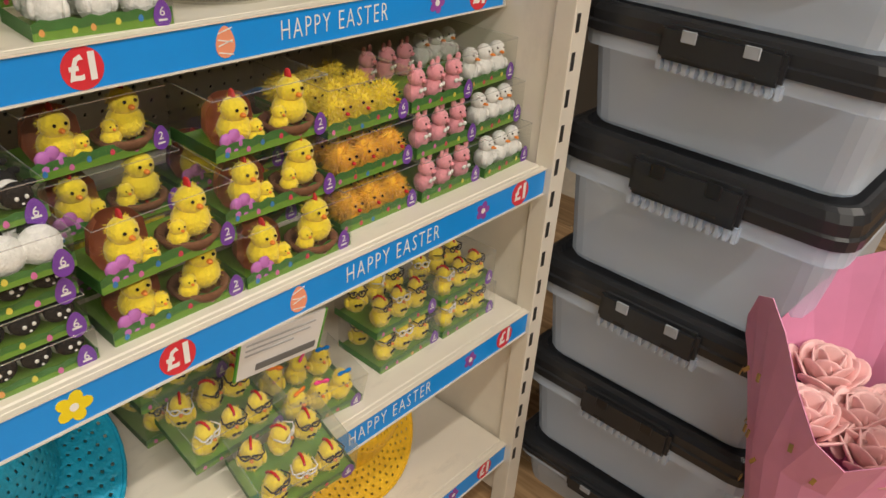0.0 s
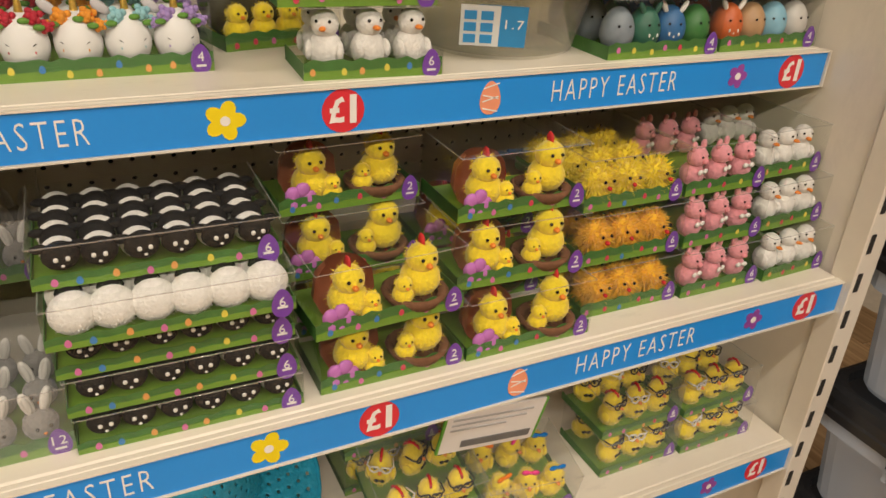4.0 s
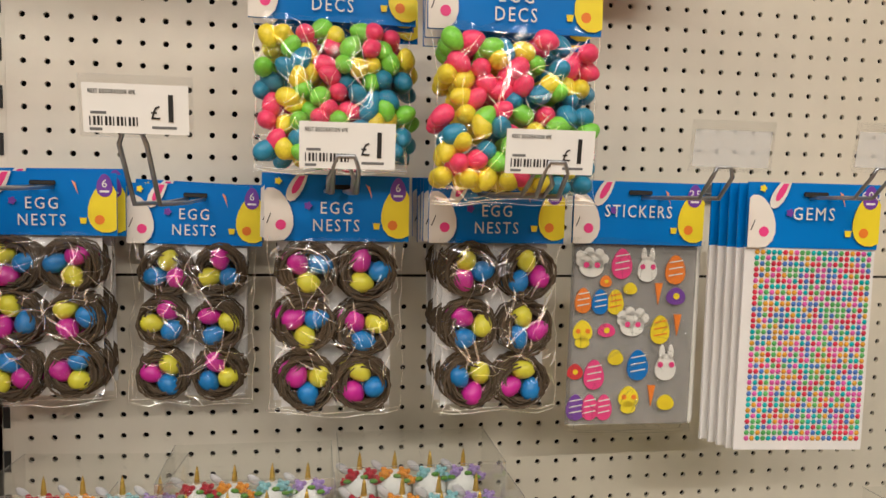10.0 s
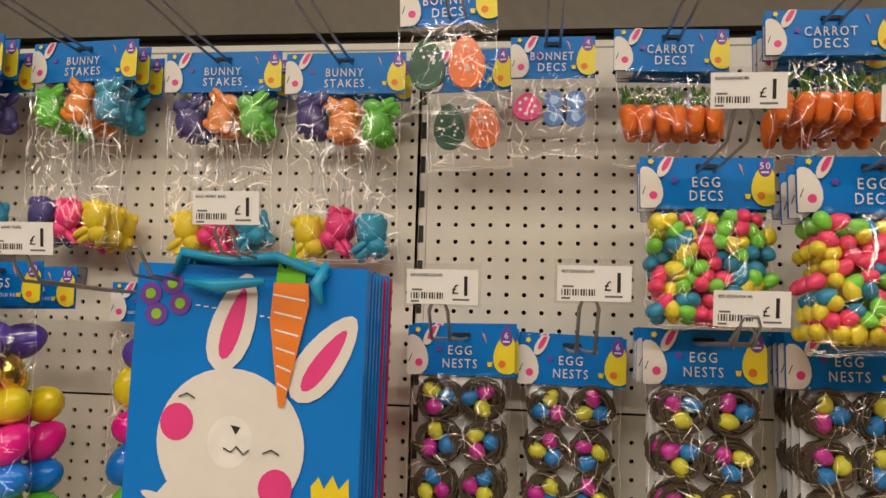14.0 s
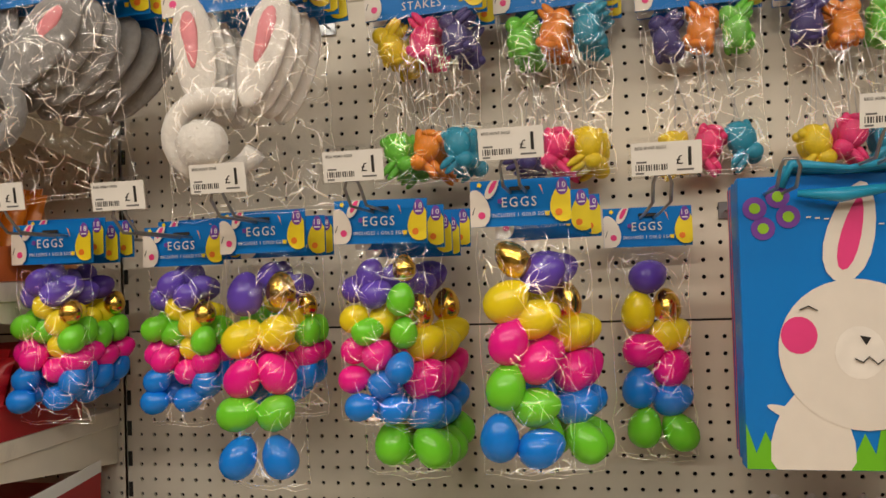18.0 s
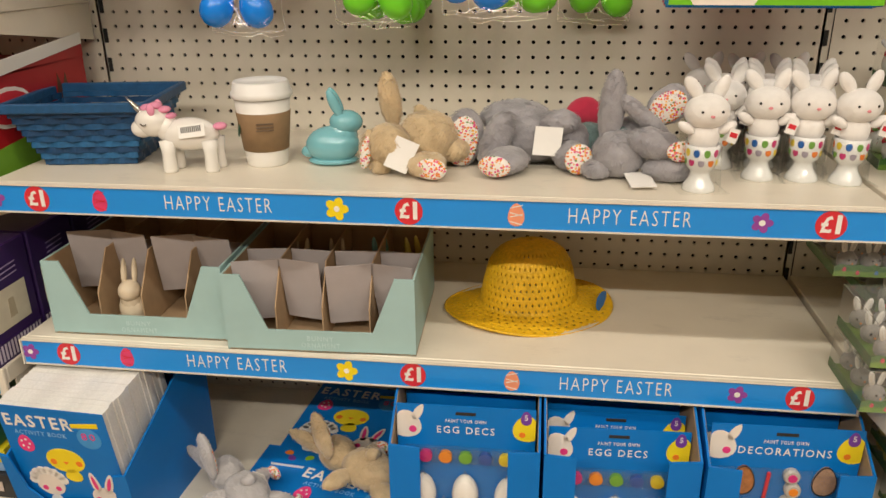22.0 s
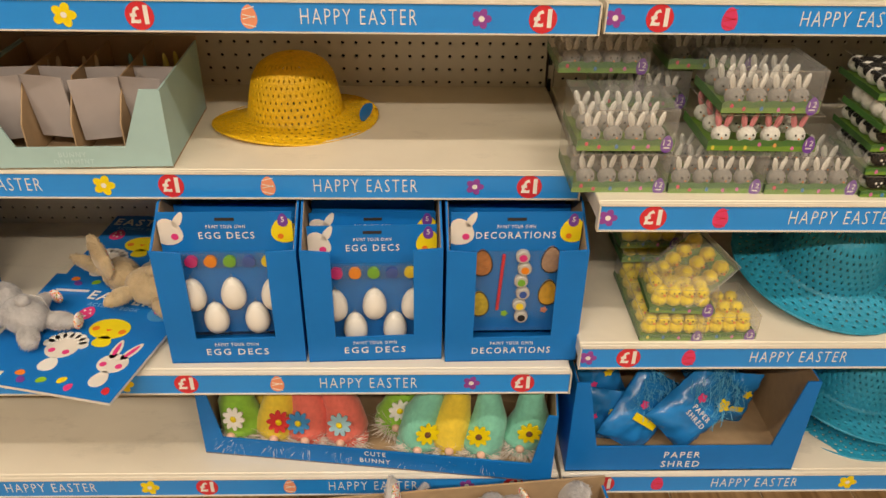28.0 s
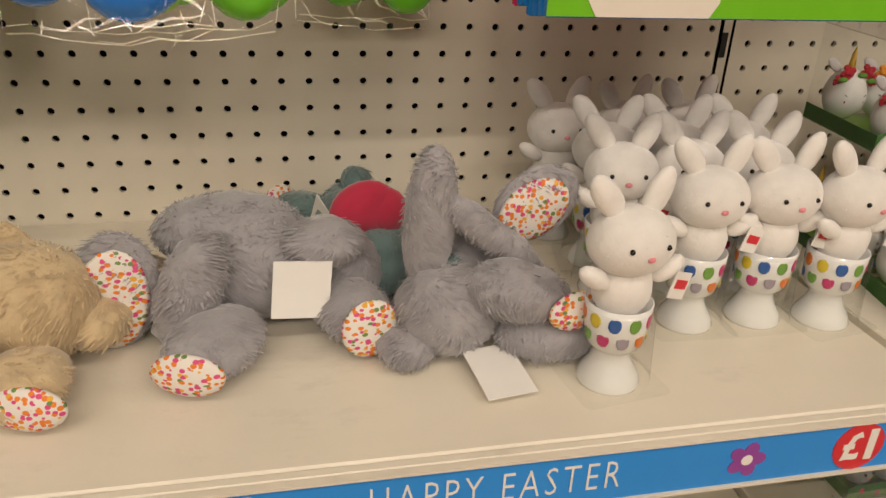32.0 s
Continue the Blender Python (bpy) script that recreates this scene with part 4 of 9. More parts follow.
def gift_bag(x, y, z, front, body):
    w, h = 0.258, 0.315
    t = thing("gift_bag", pose(x, y, z, 0, 0.5, 2), "blue paper gift bag printed with a winking white bunny" if front else "folded paper gift bag hanging behind others", "gift bag", "gift bags")
    bg = part("body", box(-w / 2, 0, -h, w / 2, 0.006, 0, 0.001), body, t)
    part("handle", tube([(-0.085, -0.004, -0.012), (-0.075, -0.012, 0.012), (-0.02, -0.014, 0.004), (0.03, -0.012, 0.010), (0.085, -0.004, -0.012)], 0.0045, 6, taper=[1, 1.2, 0.8, 1.2, 1]), RIBBON, t, "blue satin ribbon handle", smooth=True)
    if not front:
        return t
    part("handle", tube([(-0.07, -0.010, -0.020), (-0.03, -0.020, -0.024), (0.02, -0.018, -0.018)], 0.006, 6, taper=[0.6, 1.3, 0.7]), RIBBON, t, "blue satin ribbon bow", smooth=True)
    part("handle", tube([(0.085, -0.008, 0.004), (0.075, -0.014, -0.02), (0.082, -0.012, -0.04)], 0.006, 6, taper=[0.7, 1.3, 0.5]), RIBBON, t, "blue satin ribbon end", smooth=True)
    y0 = -0.0004
    tufts = []
    for k in range(27):
        tufts.append((-w / 2 + w * k / 26, -h + 0.002 + (0.016 if k % 2 else 0.048 + 0.014 * math.sin(k * 1.9))))
    flat("grass_art", [(-w / 2, -h + 0.001)] + [(w / 2, -h + 0.001)] + tufts[::-1], y0, GRASS, t)
    flat("bunny_body", clamp(egg_points(-0.062, -h + 0.030, 0.042, 0.058), -w / 2, w / 2, -h + 0.001, 0), y0 - 0.0007, SKIN, t)
    flat("bunny_arm", egg_points(-0.088, -h + 0.062, 0.006, 0.020, 12, 1.2), y0 - 0.0008, SKIN, t)
    head = [(px - 0.014 - 0.06 * (pz + 0.192), pz) for px, pz in ring(0.002, -0.192, 0.081, 0.080, 36)]
    flat("bunny_head", head, y0 - 0.0014, SKIN, t)
    for ex, ez, rot, nm in ((-0.016, -0.062, -0.26, "ear"), (0.086, -0.098, -0.60, "ear")):
        flat("bunny_" + nm, egg_points(ex, ez, 0.024, 0.055, 18, rot), y0 - 0.0012, SKIN, t)
        flat("ear_lining", egg_points(ex, ez - 0.002, 0.010, 0.040, 16, rot), y0 - 0.0020, PINK, t, 0.0003)
    for cx, cz in ((-0.072, -0.171), (0.040, -0.236)):
        flat("cheek", ring(cx, cz, 0.0185, 0.020, 18), y0 - 0.0022, PINK, t, 0.0003)
    flat("muzzle", ring(-0.012, -0.190, 0.025, 0.028, 18), y0 - 0.0022, mat("muzzle_print", (0.86, 0.81, 0.75), 0.45), t, 0.0003)
    flat("nose", [(-0.012, -0.172), (-0.001, -0.174), (-0.006, -0.182)], y0 - 0.0028, BLACK, t, 0.0003)
    part("mouth", tube([(-0.018, -0.0048, -0.196), (-0.010, -0.0048, -0.200), (-0.004, -0.0048, -0.194), (0.004, -0.0048, -0.202), (0.010, -0.0048, -0.197)], 0.0009, 4), BLACK, t)
    for ax, az in ((-0.062, -0.142), (0.034, -0.198)):
        part("eye", tube([(ax - 0.009, -0.0045, az - 0.002), (ax, -0.0045, az + 0.002), (ax + 0.009, -0.0045, az - 0.003)], 0.0009, 4), BLACK, t)
    flat("carrot", [(0.012, -0.018), (0.050, -0.018), (0.052, -0.040), (0.030, -0.150), (0.024, -0.150), (0.010, -0.060)], y0 - 0.0040, ORANGE, t, 0.0012, pose(0.015, 0, 0))
    for k in range(6):
        flat("carrot_line", [(0.012 + 0.002 * k, -0.03 - 0.019 * k), (0.048 - 0.003 * k, -0.036 - 0.019 * k), (0.048 - 0.003 * k, -0.038 - 0.019 * k), (0.012 + 0.002 * k, -0.032 - 0.019 * k)], y0 - 0.0053, WHITE, t, 0.0003, pose(0.015, 0, 0))
    flat("carrot_top", [(0.014, -0.018), (0.016, 0.006), (0.024, -0.004), (0.032, 0.030), (0.036, -0.002), (0.048, 0.008), (0.046, -0.018)], y0 - 0.0041, GRASS, t, 0.0012, pose(0.015, 0, 0))
    for k, (bx, bz) in enumerate(((-0.112, -0.034), (-0.088, -0.022), (-0.104, -0.056), (-0.078, -0.044))):
        flat("butterfly_wing", ring(bx, bz, 0.0125, 0.0125, 14), y0 - 0.0006, PURPLE, t)
        flat("wing_spot", ring(bx, bz, 0.006, 0.006, 10), y0 - 0.0013, LIME, t, 0.0003)
    flat("tulip", [(0.078, -0.232), (0.086, -0.222), (0.092, -0.234), (0.101, -0.220), (0.108, -0.234), (0.118, -0.222), (0.120, -0.252), (0.110, -0.268), (0.092, -0.268), (0.080, -0.254)], y0 - 0.0006, YELLOW, t)
    flat("flower", petals(0.045, -0.282, 0.018), y0 - 0.0008, PINK, t)
    flat("flower_eye", ring(0.045, -0.282, 0.006, 0.006, 10), y0 - 0.0015, YELLOW, t, 0.0003)
    for k in range(12):
        part("dot_trail", box(-0.06 + 0.009 * k, y0 - 0.0012, -0.046 - 0.0012 * k, -0.055 + 0.009 * k, y0 - 0.0006, -0.0445 - 0.0012 * k), WHITE, t)
    return t


gift_bag(1.052, -0.256, 1.462, True, BAGBLUE)
for k in range(8):
    gift_bag(1.052 + 0.001 * k, -0.246 + 0.0135 * k, 1.461 - 0.002 * (k % 3), False, BAGPINK if k in (5, 7) else BAGBLUE)

# egg nests, stickers, gems
NCARD = mat("white_card", (0.78, 0.76, 0.74), 0.6, var=0.04)


def nest_mesh():
    rnd = random.Random(5)
    bm = bmesh.new()
    for k in range(38):
        r, zz, ph = 0.0222 + rnd.uniform(-0.0060, 0.0030), -rnd.uniform(0.0, 0.014), rnd.uniform(0, 6.28)
        pts = [(r * (1 + 0.06 * math.sin(3 * a + ph)) * math.cos(a + ph), zz + 0.003 * math.sin(2 * a + ph), r * (1 + 0.06 * math.sin(3 * a + ph)) * math.sin(a + ph)) for a in [i * 6.28 / 12 for i in range(11)]]
        tube(pts, 0.0009, 4, bm)
    for k in range(10):
        a = rnd.uniform(0, 6.28)
        tube([(0.02 * math.cos(a), -0.001, 0.02 * math.sin(a)), (0.01 * math.cos(a + 1), 0.0, 0.01 * math.sin(a + 1)), (0.02 * math.cos(a + 2.4), -0.001, 0.02 * math.sin(a + 2.4))], 0.0015, 4, bm)
    me = bpy.data.meshes.new("nest")
    bm.to_mesh(me), bm.free()
    me.materials.append(TWIG)
    return me


NEST = nest_mesh()


def nest_pack(x, y, z, seed, w=0.138):
    rnd = random.Random(seed)
    t = thing("egg_nests_pack", pose(x, y, z, 0, rnd.uniform(-1, 1), rnd.uniform(-3, 3)), "clear bag of six twig nests with coloured eggs", "decoration pack", "packs of egg nests")
    header(t, w, 0.063, (("EGG", 0.0165, 0.030), ("NESTS", 0.0165, 0.044)), "6")
    part("backing_card", box(-0.053, 0.0040, -0.213, 0.053, 0.0055, -0.048), NCARD, t)
    for j in range(3):
        for i in range(2):
            cx, cz = (i - 0.5) * 0.0555 + rnd.uniform(-0.002, 0.002), -0.076 - 0.0545 * j + rnd.uniform(-0.002, 0.002)
            nst = part("nest", NEST, None, t, m=pose(cx, -0.004, cz, 0, rnd.uniform(0, 360), 0) @ Matrix.Scale(1.07, 4))
            nst["kind"] = "stuff"
            a0, cs = rnd.uniform(0, 6.28), rnd.sample("ykb", 3)
            for q, c in enumerate(cs):
                a = a0 + q * 2.09
                egg_part(t, "nest" + c, NEST_EGG[c], cx + 0.0125 * math.cos(a), -0.014, cz + 0.0125 * math.sin(a), 0.0100, 0.0122, (rnd.uniform(-20, 20), rnd.uniform(0, 180), 0))
    film_bag(t, "crinkled clear plastic bag", w * 0.97, 0.172, -0.046, seed, 0.030, 10, 12)
    return t


NESTS = ((1.268, -0.075, 1.389, 3), (1.410, -0.052, 1.379, 3), (1.555, -0.145, 1.391, 4), (1.712, -0.150, 1.391, 5))
for k, (nx, ny, nz, dep) in enumerate(NESTS):
    hook(nx, nz, 0.335, k < 2, "NEST DECORATION 6PK", rise=(0.008, 0.024, 0, 0)[k])
    p = nest_pack(nx, ny, nz, 61 + k)
    stack(p, dep, 0.018, -0.0015 if k != 0 else 0.002, 0.0, 70 + k)
for x in (1.552, 1.702):
    hook(x, 1.392, 0.33, True, "NEST DECORATION 6PK", rise=-0.009)
for x, z in ((1.867, 1.392), (2.015, 1.395)):
    hook(x, z, 0.300, True, "", True)


def sticker(parent, kind, m, x, z, rx, rz, y):
    s = flat("sticker", egg_points(x, z, rx, rz, 16), y, m, parent, 0.0016)
    yy = y - 0.0022
    if kind == "bunny":
        for sx in (-0.4, 0.45):
            flat("sticker_ear", egg_points(x + sx * rx, z + rz * 1.15, rx * 0.28, rz * 0.55, 10), y, m, s, 0.0016)
        for sx in (-0.55, 0.55):
            flat("cheek", ring(x + sx * rx, z + 0.2 * rz, rx * 0.28, rx * 0.28, 8), yy, PINK, s, 0.0003)
    elif kind == "lamb":
        for a in range(7):
            flat("wool", ring(x + rx * math.cos(a * 0.9), z + rz * 0.45 + rz * 0.5 * math.sin(a * 0.9), rx * 0.42, rx * 0.42, 8), y, m, s, 0.0016)
        for sx in (-0.45, 0.45):
            flat("cheek", ring(x + sx * rx, z - 0.05 * rz, rx * 0.24, rx * 0.24, 8), yy, PINK, s, 0.0003)
    elif kind == "egg":
        for k in range(3):
            flat("stripe", [(x - rx * 0.7, z + (k - 1) * rz * 0.45), (x + rx * 0.7, z + (k - 0.6) * rz * 0.45), (x + rx * 0.7, z + (k - 0.6) * rz * 0.45 + 0.0012), (x - rx * 0.7, z + (k - 1) * rz * 0.45 + 0.0012)], yy, WHITE if m != YELLOW else ORANGE, s, 0.0003)
    elif kind == "chick":
        flat("sticker_body", egg_points(x, z - rz, rx * 0.75, rz * 0.6, 12), y, m, s, 0.0016)
        for sx in (-0.5, 0.5):
            flat("cheek", ring(x + sx * rx, z, rx * 0.26, rx * 0.26, 8), yy, ORANGE, s, 0.0003)
    elif kind == "flower":
        flat("flower_eye", ring(x, z, rx * 0.35, rx * 0.35, 8), yy, YELLOW, s, 0.0003)


p = thing("sticker_pack", pose(1.855, -0.163, 1.392, 0, 0.6, -2), "flat clear pack of twenty-five foam Easter stickers", "sticker pack")
header(p, 0.136, 0.063, (("STICKERS", 0.0175, 0.070),), "25")
part("backing", box(-0.066, 0.0015, -0.235, 0.066, 0.002, -0.048), film("grey_sheet", 0.04, 0.25, 0.1, tint=(0.60, 0.58, 0.57), haze=0.10), p)
for kind, m, sx, sz, rx, rz in (("lamb", WHITE, -0.046, -0.070, 0.0125, 0.013), ("egg", PINK, -0.014, -0.069, 0.0105, 0.0155), ("bunny", WHITE, 0.013, -0.074, 0.010, 0.013), ("egg", ORANGE, 0.043, -0.074, 0.0105, 0.015),
                                ("egg", ORANGE, -0.053, -0.107, 0.0085, 0.013), ("egg", BLUE, -0.035, -0.108, 0.0085, 0.013), ("egg", YELLOW, -0.019, -0.108, 0.0085, 0.013), ("flower", PURPLE, 0.045, -0.101, 0.010, 0.009),
                                ("chick", CHICK, -0.052, -0.138, 0.010, 0.011), ("lamb", WHITE, 0.0, -0.130, 0.0125, 0.013), ("egg", YELLOW, 0.030, -0.136, 0.010, 0.015), ("egg", BLUE, 0.008, -0.173, 0.011, 0.016),
                                ("bunny", WHITE, 0.038, -0.175, 0.011, 0.014), ("egg", PINK, -0.038, -0.183, 0.0105, 0.0155), ("chick", CHICK, 0.0, -0.206, 0.0105, 0.011), ("egg", PURPLE, -0.056, -0.217, 0.0095, 0.0135),
                                ("egg", PINK, -0.041, -0.217, 0.0085, 0.0135), ("egg", PINK, -0.026, -0.217, 0.0085, 0.0135), ("flower", RED, -0.058, -0.180, 0.008, 0.008), ("flower", ORANGE, -0.030, -0.087, 0.006, 0.006),
                                ("flower", PINK, -0.027, -0.137, 0.009, 0.007), ("flower", YELLOW, -0.004, -0.094, 0.007, 0.006), ("flower", YELLOW, -0.016, -0.165, 0.008, 0.008), ("flower", YELLOW, 0.040, -0.212, 0.009, 0.008)):
    sticker(p, kind, m, sx, sz, rx, rz, 0.0012)
for sx, sz in ((0.026, -0.098), (0.048, -0.130), (0.024, -0.204)):
    flat("sticker_carrot", [(sx - 0.004, sz + 0.010), (sx + 0.004, sz + 0.010), (sx, sz - 0.012)], 0.001, ORANGE, p, 0.0016)
film_bag(p, "clear film sleeve", 0.136, 0.200, -0.044, 91, 0.004, 6, 8, sheet=CLEAR)
for k in range(1, 4):
    c = thing("sticker_pack", pose(1.855 + 0.004 * k, -0.163 + 0.006 * k, 1.391), "flat clear pack of foam stickers behind the first", "sticker pack")
    part("header_card", box(-0.068, 0, -0.049, 0.068, 0.002, 0.014), BLUE, c)
    part("backing", box(-0.067, 0, -0.235, 0.067, 0.002, -0.049), WHITE, c)

GEM = [mat("gem_" + n, c, 0.10, 0.2, var=0.3, scale=300) for n, c in (("red", (0.78, 0.05, 0.10)), ("teal", (0.02, 0.50, 0.52)), ("amber", (0.85, 0.42, 0.05)), ("pink", (0.85, 0.14, 0.48)), ("green", (0.14, 0.52, 0.16)), ("blue", (0.10, 0.24, 0.66)))]
p = thing("gem_sheet_pack", pose(2.010, -0.218, 1.394, 0, 0.3, -5), "white card sheet covered in rows of coloured gems", "gem pack")
header(p, 0.132, 0.063, (("GEMS", 0.0175, 0.042),), "600")
part("backing_card", box(-0.066, 0, -0.250, 0.066, 0.003, -0.049), NCARD, p)
rnd = random.Random(77)
pool = [([], []) for _ in GEM]
for j in range(34):
    for i in range(21):
        v, f = pool[rnd.randrange(6)]
        cx, cz, r, b = -0.0535 + 0.0057 * i, -0.0535 - 0.0056 * j, 0.00275, len(v)
        v.extend((cx + r * math.cos(a), -0.0004, cz + r * math.sin(a)) for a in [q * 6.2832 / 6 for q in range(6)])
        v.extend((cx + r * 0.5 * math.cos(a), -0.0019, cz + r * 0.5 * math.sin(a)) for a in [q * 6.2832 / 6 for q in range(6)])
        f.extend((b + q, b + (q + 1) % 6, b + 6 + (q + 1) % 6, b + 6 + q) for q in range(6))
        f.append(tuple(range(b + 6, b + 12)))
for (v, f), m in zip(pool, GEM):
    me = bpy.data.meshes.new("gems")
    me.from_pydata(v, [], f)
    g = part("gem_grid", me, m, p, "rows of stick-on gems")
    g["kind"] = "stuff"
for k in range(1, 5):
    c = thing("gem_sheet_pack", pose(2.010 - 0.004 * k, -0.214 + 0.010 * k, 1.393), "white card gem sheet behind the first", "gem pack")
    part("header_card", box(-0.066, 0, -0.049, 0.066, 0.002, 0.014), BLUE, c)
    part("backing_card", box(-0.066, 0, -0.250, 0.066, 0.003, -0.049), NCARD, c)

# egg decs: bags of many small glittered eggs
def eggdec_pack(x, y, z, w, h, seed):
    rnd = random.Random(seed)
    t = thing("egg_decs_pack", pose(x, y, z, 0, rnd.uniform(-1, 1), rnd.uniform(-3, 3)), "clear bag of fifty small glittered eggs on a hook", "decoration pack", "packs of glitter eggs")
    header(t, w, 0.058, (("EGG", 0.0165, 0.030), ("DECS", 0.0165, 0.036)), "50")
    for j in range(9):
        for i in range(8):
            c = rnd.choice("kgybkgyb")
            px, pz = (i - 3.5) * w * 0.108 + (0.005 if j % 2 else -0.004) + rnd.uniform(-0.004, 0.004), -0.058 - (h - 0.022) * j / 9 + rnd.uniform(-0.005, 0.005)
            egg_part(t, "sm" + c, SMALL[c], px, -0.006 - 0.014 * math.cos(px / w * 2.6) + rnd.uniform(-0.006, 0.006), pz, 0.0083, 0.0108, (rnd.uniform(0, 180), rnd.uniform(0, 180), 0))
    film_bag(t, "crinkled clear plastic bag", w * 0.98, h, -0.042, seed, 0.034, 12, 12)
    return t


for ex, ey, ez, w, h, tx in ((1.548, -0.196, 1.583, 0.146, 0.135, 1.555), (1.697, -0.258, 1.570, 0.150, 0.145, 1.712)):
    hook(ex, ez, 0.345, True, "EGG DECORATIONS 50PK")
    p = eggdec_pack(ex, ey, ez, w, h, 81 + int(ex * 10))
    stack(p, 3, 0.034, 0.004, 0.002, int(ex * 100))

# carrot decs
CARROT = mat("carrot_foam", (0.82, 0.17, 0.01), 0.5, var=0.18, scale=120, bump=0.3, bump_scale=120)
SISAL = mat("carrot_leaf", (0.07, 0.20, 0.02), 0.7, var=0.4, scale=200, island=0.6)


def carrot_pack(x, y, z, w, seed):
    rnd = random.Random(seed)
    t = thing("carrot_decs_pack", pose(x, y, z, 0, rnd.uniform(-1.5, 1.5), rnd.uniform(-3, 3)), "clear bag of six foam carrots with green tops", "decoration pack", "packs of foam carrots")
    header(t, w, 0.055, (("CARROT", 0.016, 0.058), ("DECS", 0.016, 0.038)), "6")
    for i in range(6):
        cx = (i - 2.5) * w * 0.148 + rnd.uniform(-0.002, 0.002)
        c = part("carrot", lathe([(0, -0.0185), (0.0048, -0.0178), (0.0078, -0.0140), (0.0098, -0.002), (0.0110, 0.008), (0.0106, 0.0135), (0.0070, 0.0170), (0, 0.0180)], 12), CARROT, t, m=pose(cx, -0.010, -0.106, rnd.uniform(-8, 8), rnd.uniform(-7, 7), rnd.uniform(0, 90)), smooth=True)
        bm = bmesh.new()
        for q in range(16):
            a = rnd.uniform(0, 6.28)
            tube([(0, 0, 0.018), (0.006 * math.cos(a), 0.004 * math.sin(a), 0.030), (0.014 * math.cos(a), 0.008 * math.sin(a), 0.036 + rnd.uniform(0, 0.006))], 0.0007, 3, bm)
        part("leaf_top", bm, SISAL, c)
    film_bag(t, "crinkled clear plastic bag", w * 1.0, 0.128, -0.040, seed, 0.024, 12, 9, folds=0.9)
    return t


for cx, cy, cz, w, dep, n in ((1.528, -0.100, 1.771, 0.142, 3, 0.02), (1.700, -0.156, 1.769, 0.147, 5, 0.022), (1.866, -0.122, 1.774, 0.145, 5, 0.02)):
    hook(cx, cz, 0.34, False)
    p = carrot_pack(cx, cy, cz, w, 101 + int(cx * 10))
    stack(p, dep, n, 0.002, 0.002, int(cx * 100))

# bonnet decs
DARKGREEN = mat("foam_dark_green", (0.02, 0.09, 0.05), 0.5, var=0.2, scale=200, bump=0.2)
FOAMBLUE = mat("foam_blue", (0.10, 0.22, 0.52), 0.5, var=0.1)


def bonnet_pack(x, y, z, w, kind, seed):
    rnd = random.Random(seed)
    t = thing("bonnet_decs_pack", pose(x, y, z, 0, rnd.uniform(-3, 3), 0), "small clear bag of foam bonnet decorations on a hook", "decoration pack", "packs of bonnet decorations")
    header(t, w, 0.056, (("BONNET", 0.0155, 0.056), ("DECS", 0.0155, 0.036)), "4")
    if kind == "eggs":
        for px, m in ((-0.025, DARKGREEN), (0.020, mat("foam_orange", (0.80, 0.18, 0.04), 0.5, var=0.1))):
            e = part("foam_egg", outline(egg_points(px, -0.092, 0.020, 0.030), -0.016, -0.006), m, t)
            for q in range(9):
                a = rnd.uniform(0, 6.28)
                rr = rnd.uniform(0.2, 0.8)
                flat("spot", ring(px + 0.017 * rr * math.cos(a), -0.092 + 0.025 * rr * math.sin(a), 0.0018, 0.0018, 8), -0.0162, WHITE, e, 0.0004)
    else:
        e = part("foam_ladybird", outline(egg_points(-0.032, -0.084, 0.018, 0.018), -0.016, -0.006), mat("foam_pink", (0.75, 0.06, 0.24), 0.5, var=0.1), t)
        for q in range(7):
            a = q * 0.9
            flat("spot", ring(-0.032 + 0.010 * math.cos(a), -0.084 + 0.010 * math.sin(a), 0.0022, 0.0022, 8), -0.0162, WHITE, e, 0.0004)
        for px, pz in ((0.002, -0.075), (0.002, -0.098), (0.030, -0.075), (0.030, -0.098)):
            wg = part("butterfly_wing", outline(ring(px, pz, 0.013, 0.012, 14), -0.014, -0.008), FOAMBLUE, t)
            flat("wing_ring", ring(px, pz, 0.006, 0.006, 10), -0.0142, mat("foam_pale", (0.35, 0.55, 0.80), 0.5), wg, 0.0004)
        part("butterfly_body", ball((0.016, -0.013, -0.086), (0.003, 0.004, 0.020), 8, 6), BLACK, t, smooth=True)
    film_bag(t, "crinkled clear plastic bag", w * 1.05, 0.110, -0.040, seed, 0.022, 9, 9)
    return t


hook(1.268, 1.756, 0.34, False), hook(1.380, 1.772, 0.34, False)
bonnet_pack(1.268, -0.082, 1.754, 0.114, "eggs", 121)
bonnet_pack(1.380, -0.082, 1.771, 0.110, "wings", 122)
bonnet_pack(1.256, -0.222, 1.788, 0.112, "eggs", 123)

# ---- small figures, each one mesh with its colours ----
def multi(name, pieces, smooth=True):
    """Join (bmesh, material) pairs into one mesh with several materials."""
    me = bpy.data.meshes.new(name)
    whole = bmesh.new()
    mats = []
    for bm, m in pieces:
        if m not in mats:
            mats.append(m)
        for f in bm.faces:
            f.material_index = mats.index(m)
            f.smooth = smooth
        tmp = bpy.data.meshes.new("tmp")
        bm.to_mesh(tmp), bm.free()
        whole.from_mesh(tmp)
        bpy.data.meshes.remove(tmp)
    whole.to_mesh(me), whole.free()
    for m in mats:
        me.materials.append(m)
    return me


def pom(name, c):
    return mat(name, c, 0.9, var=0.2, scale=260, bump=0.7, bump_scale=420, sheen=0.4)


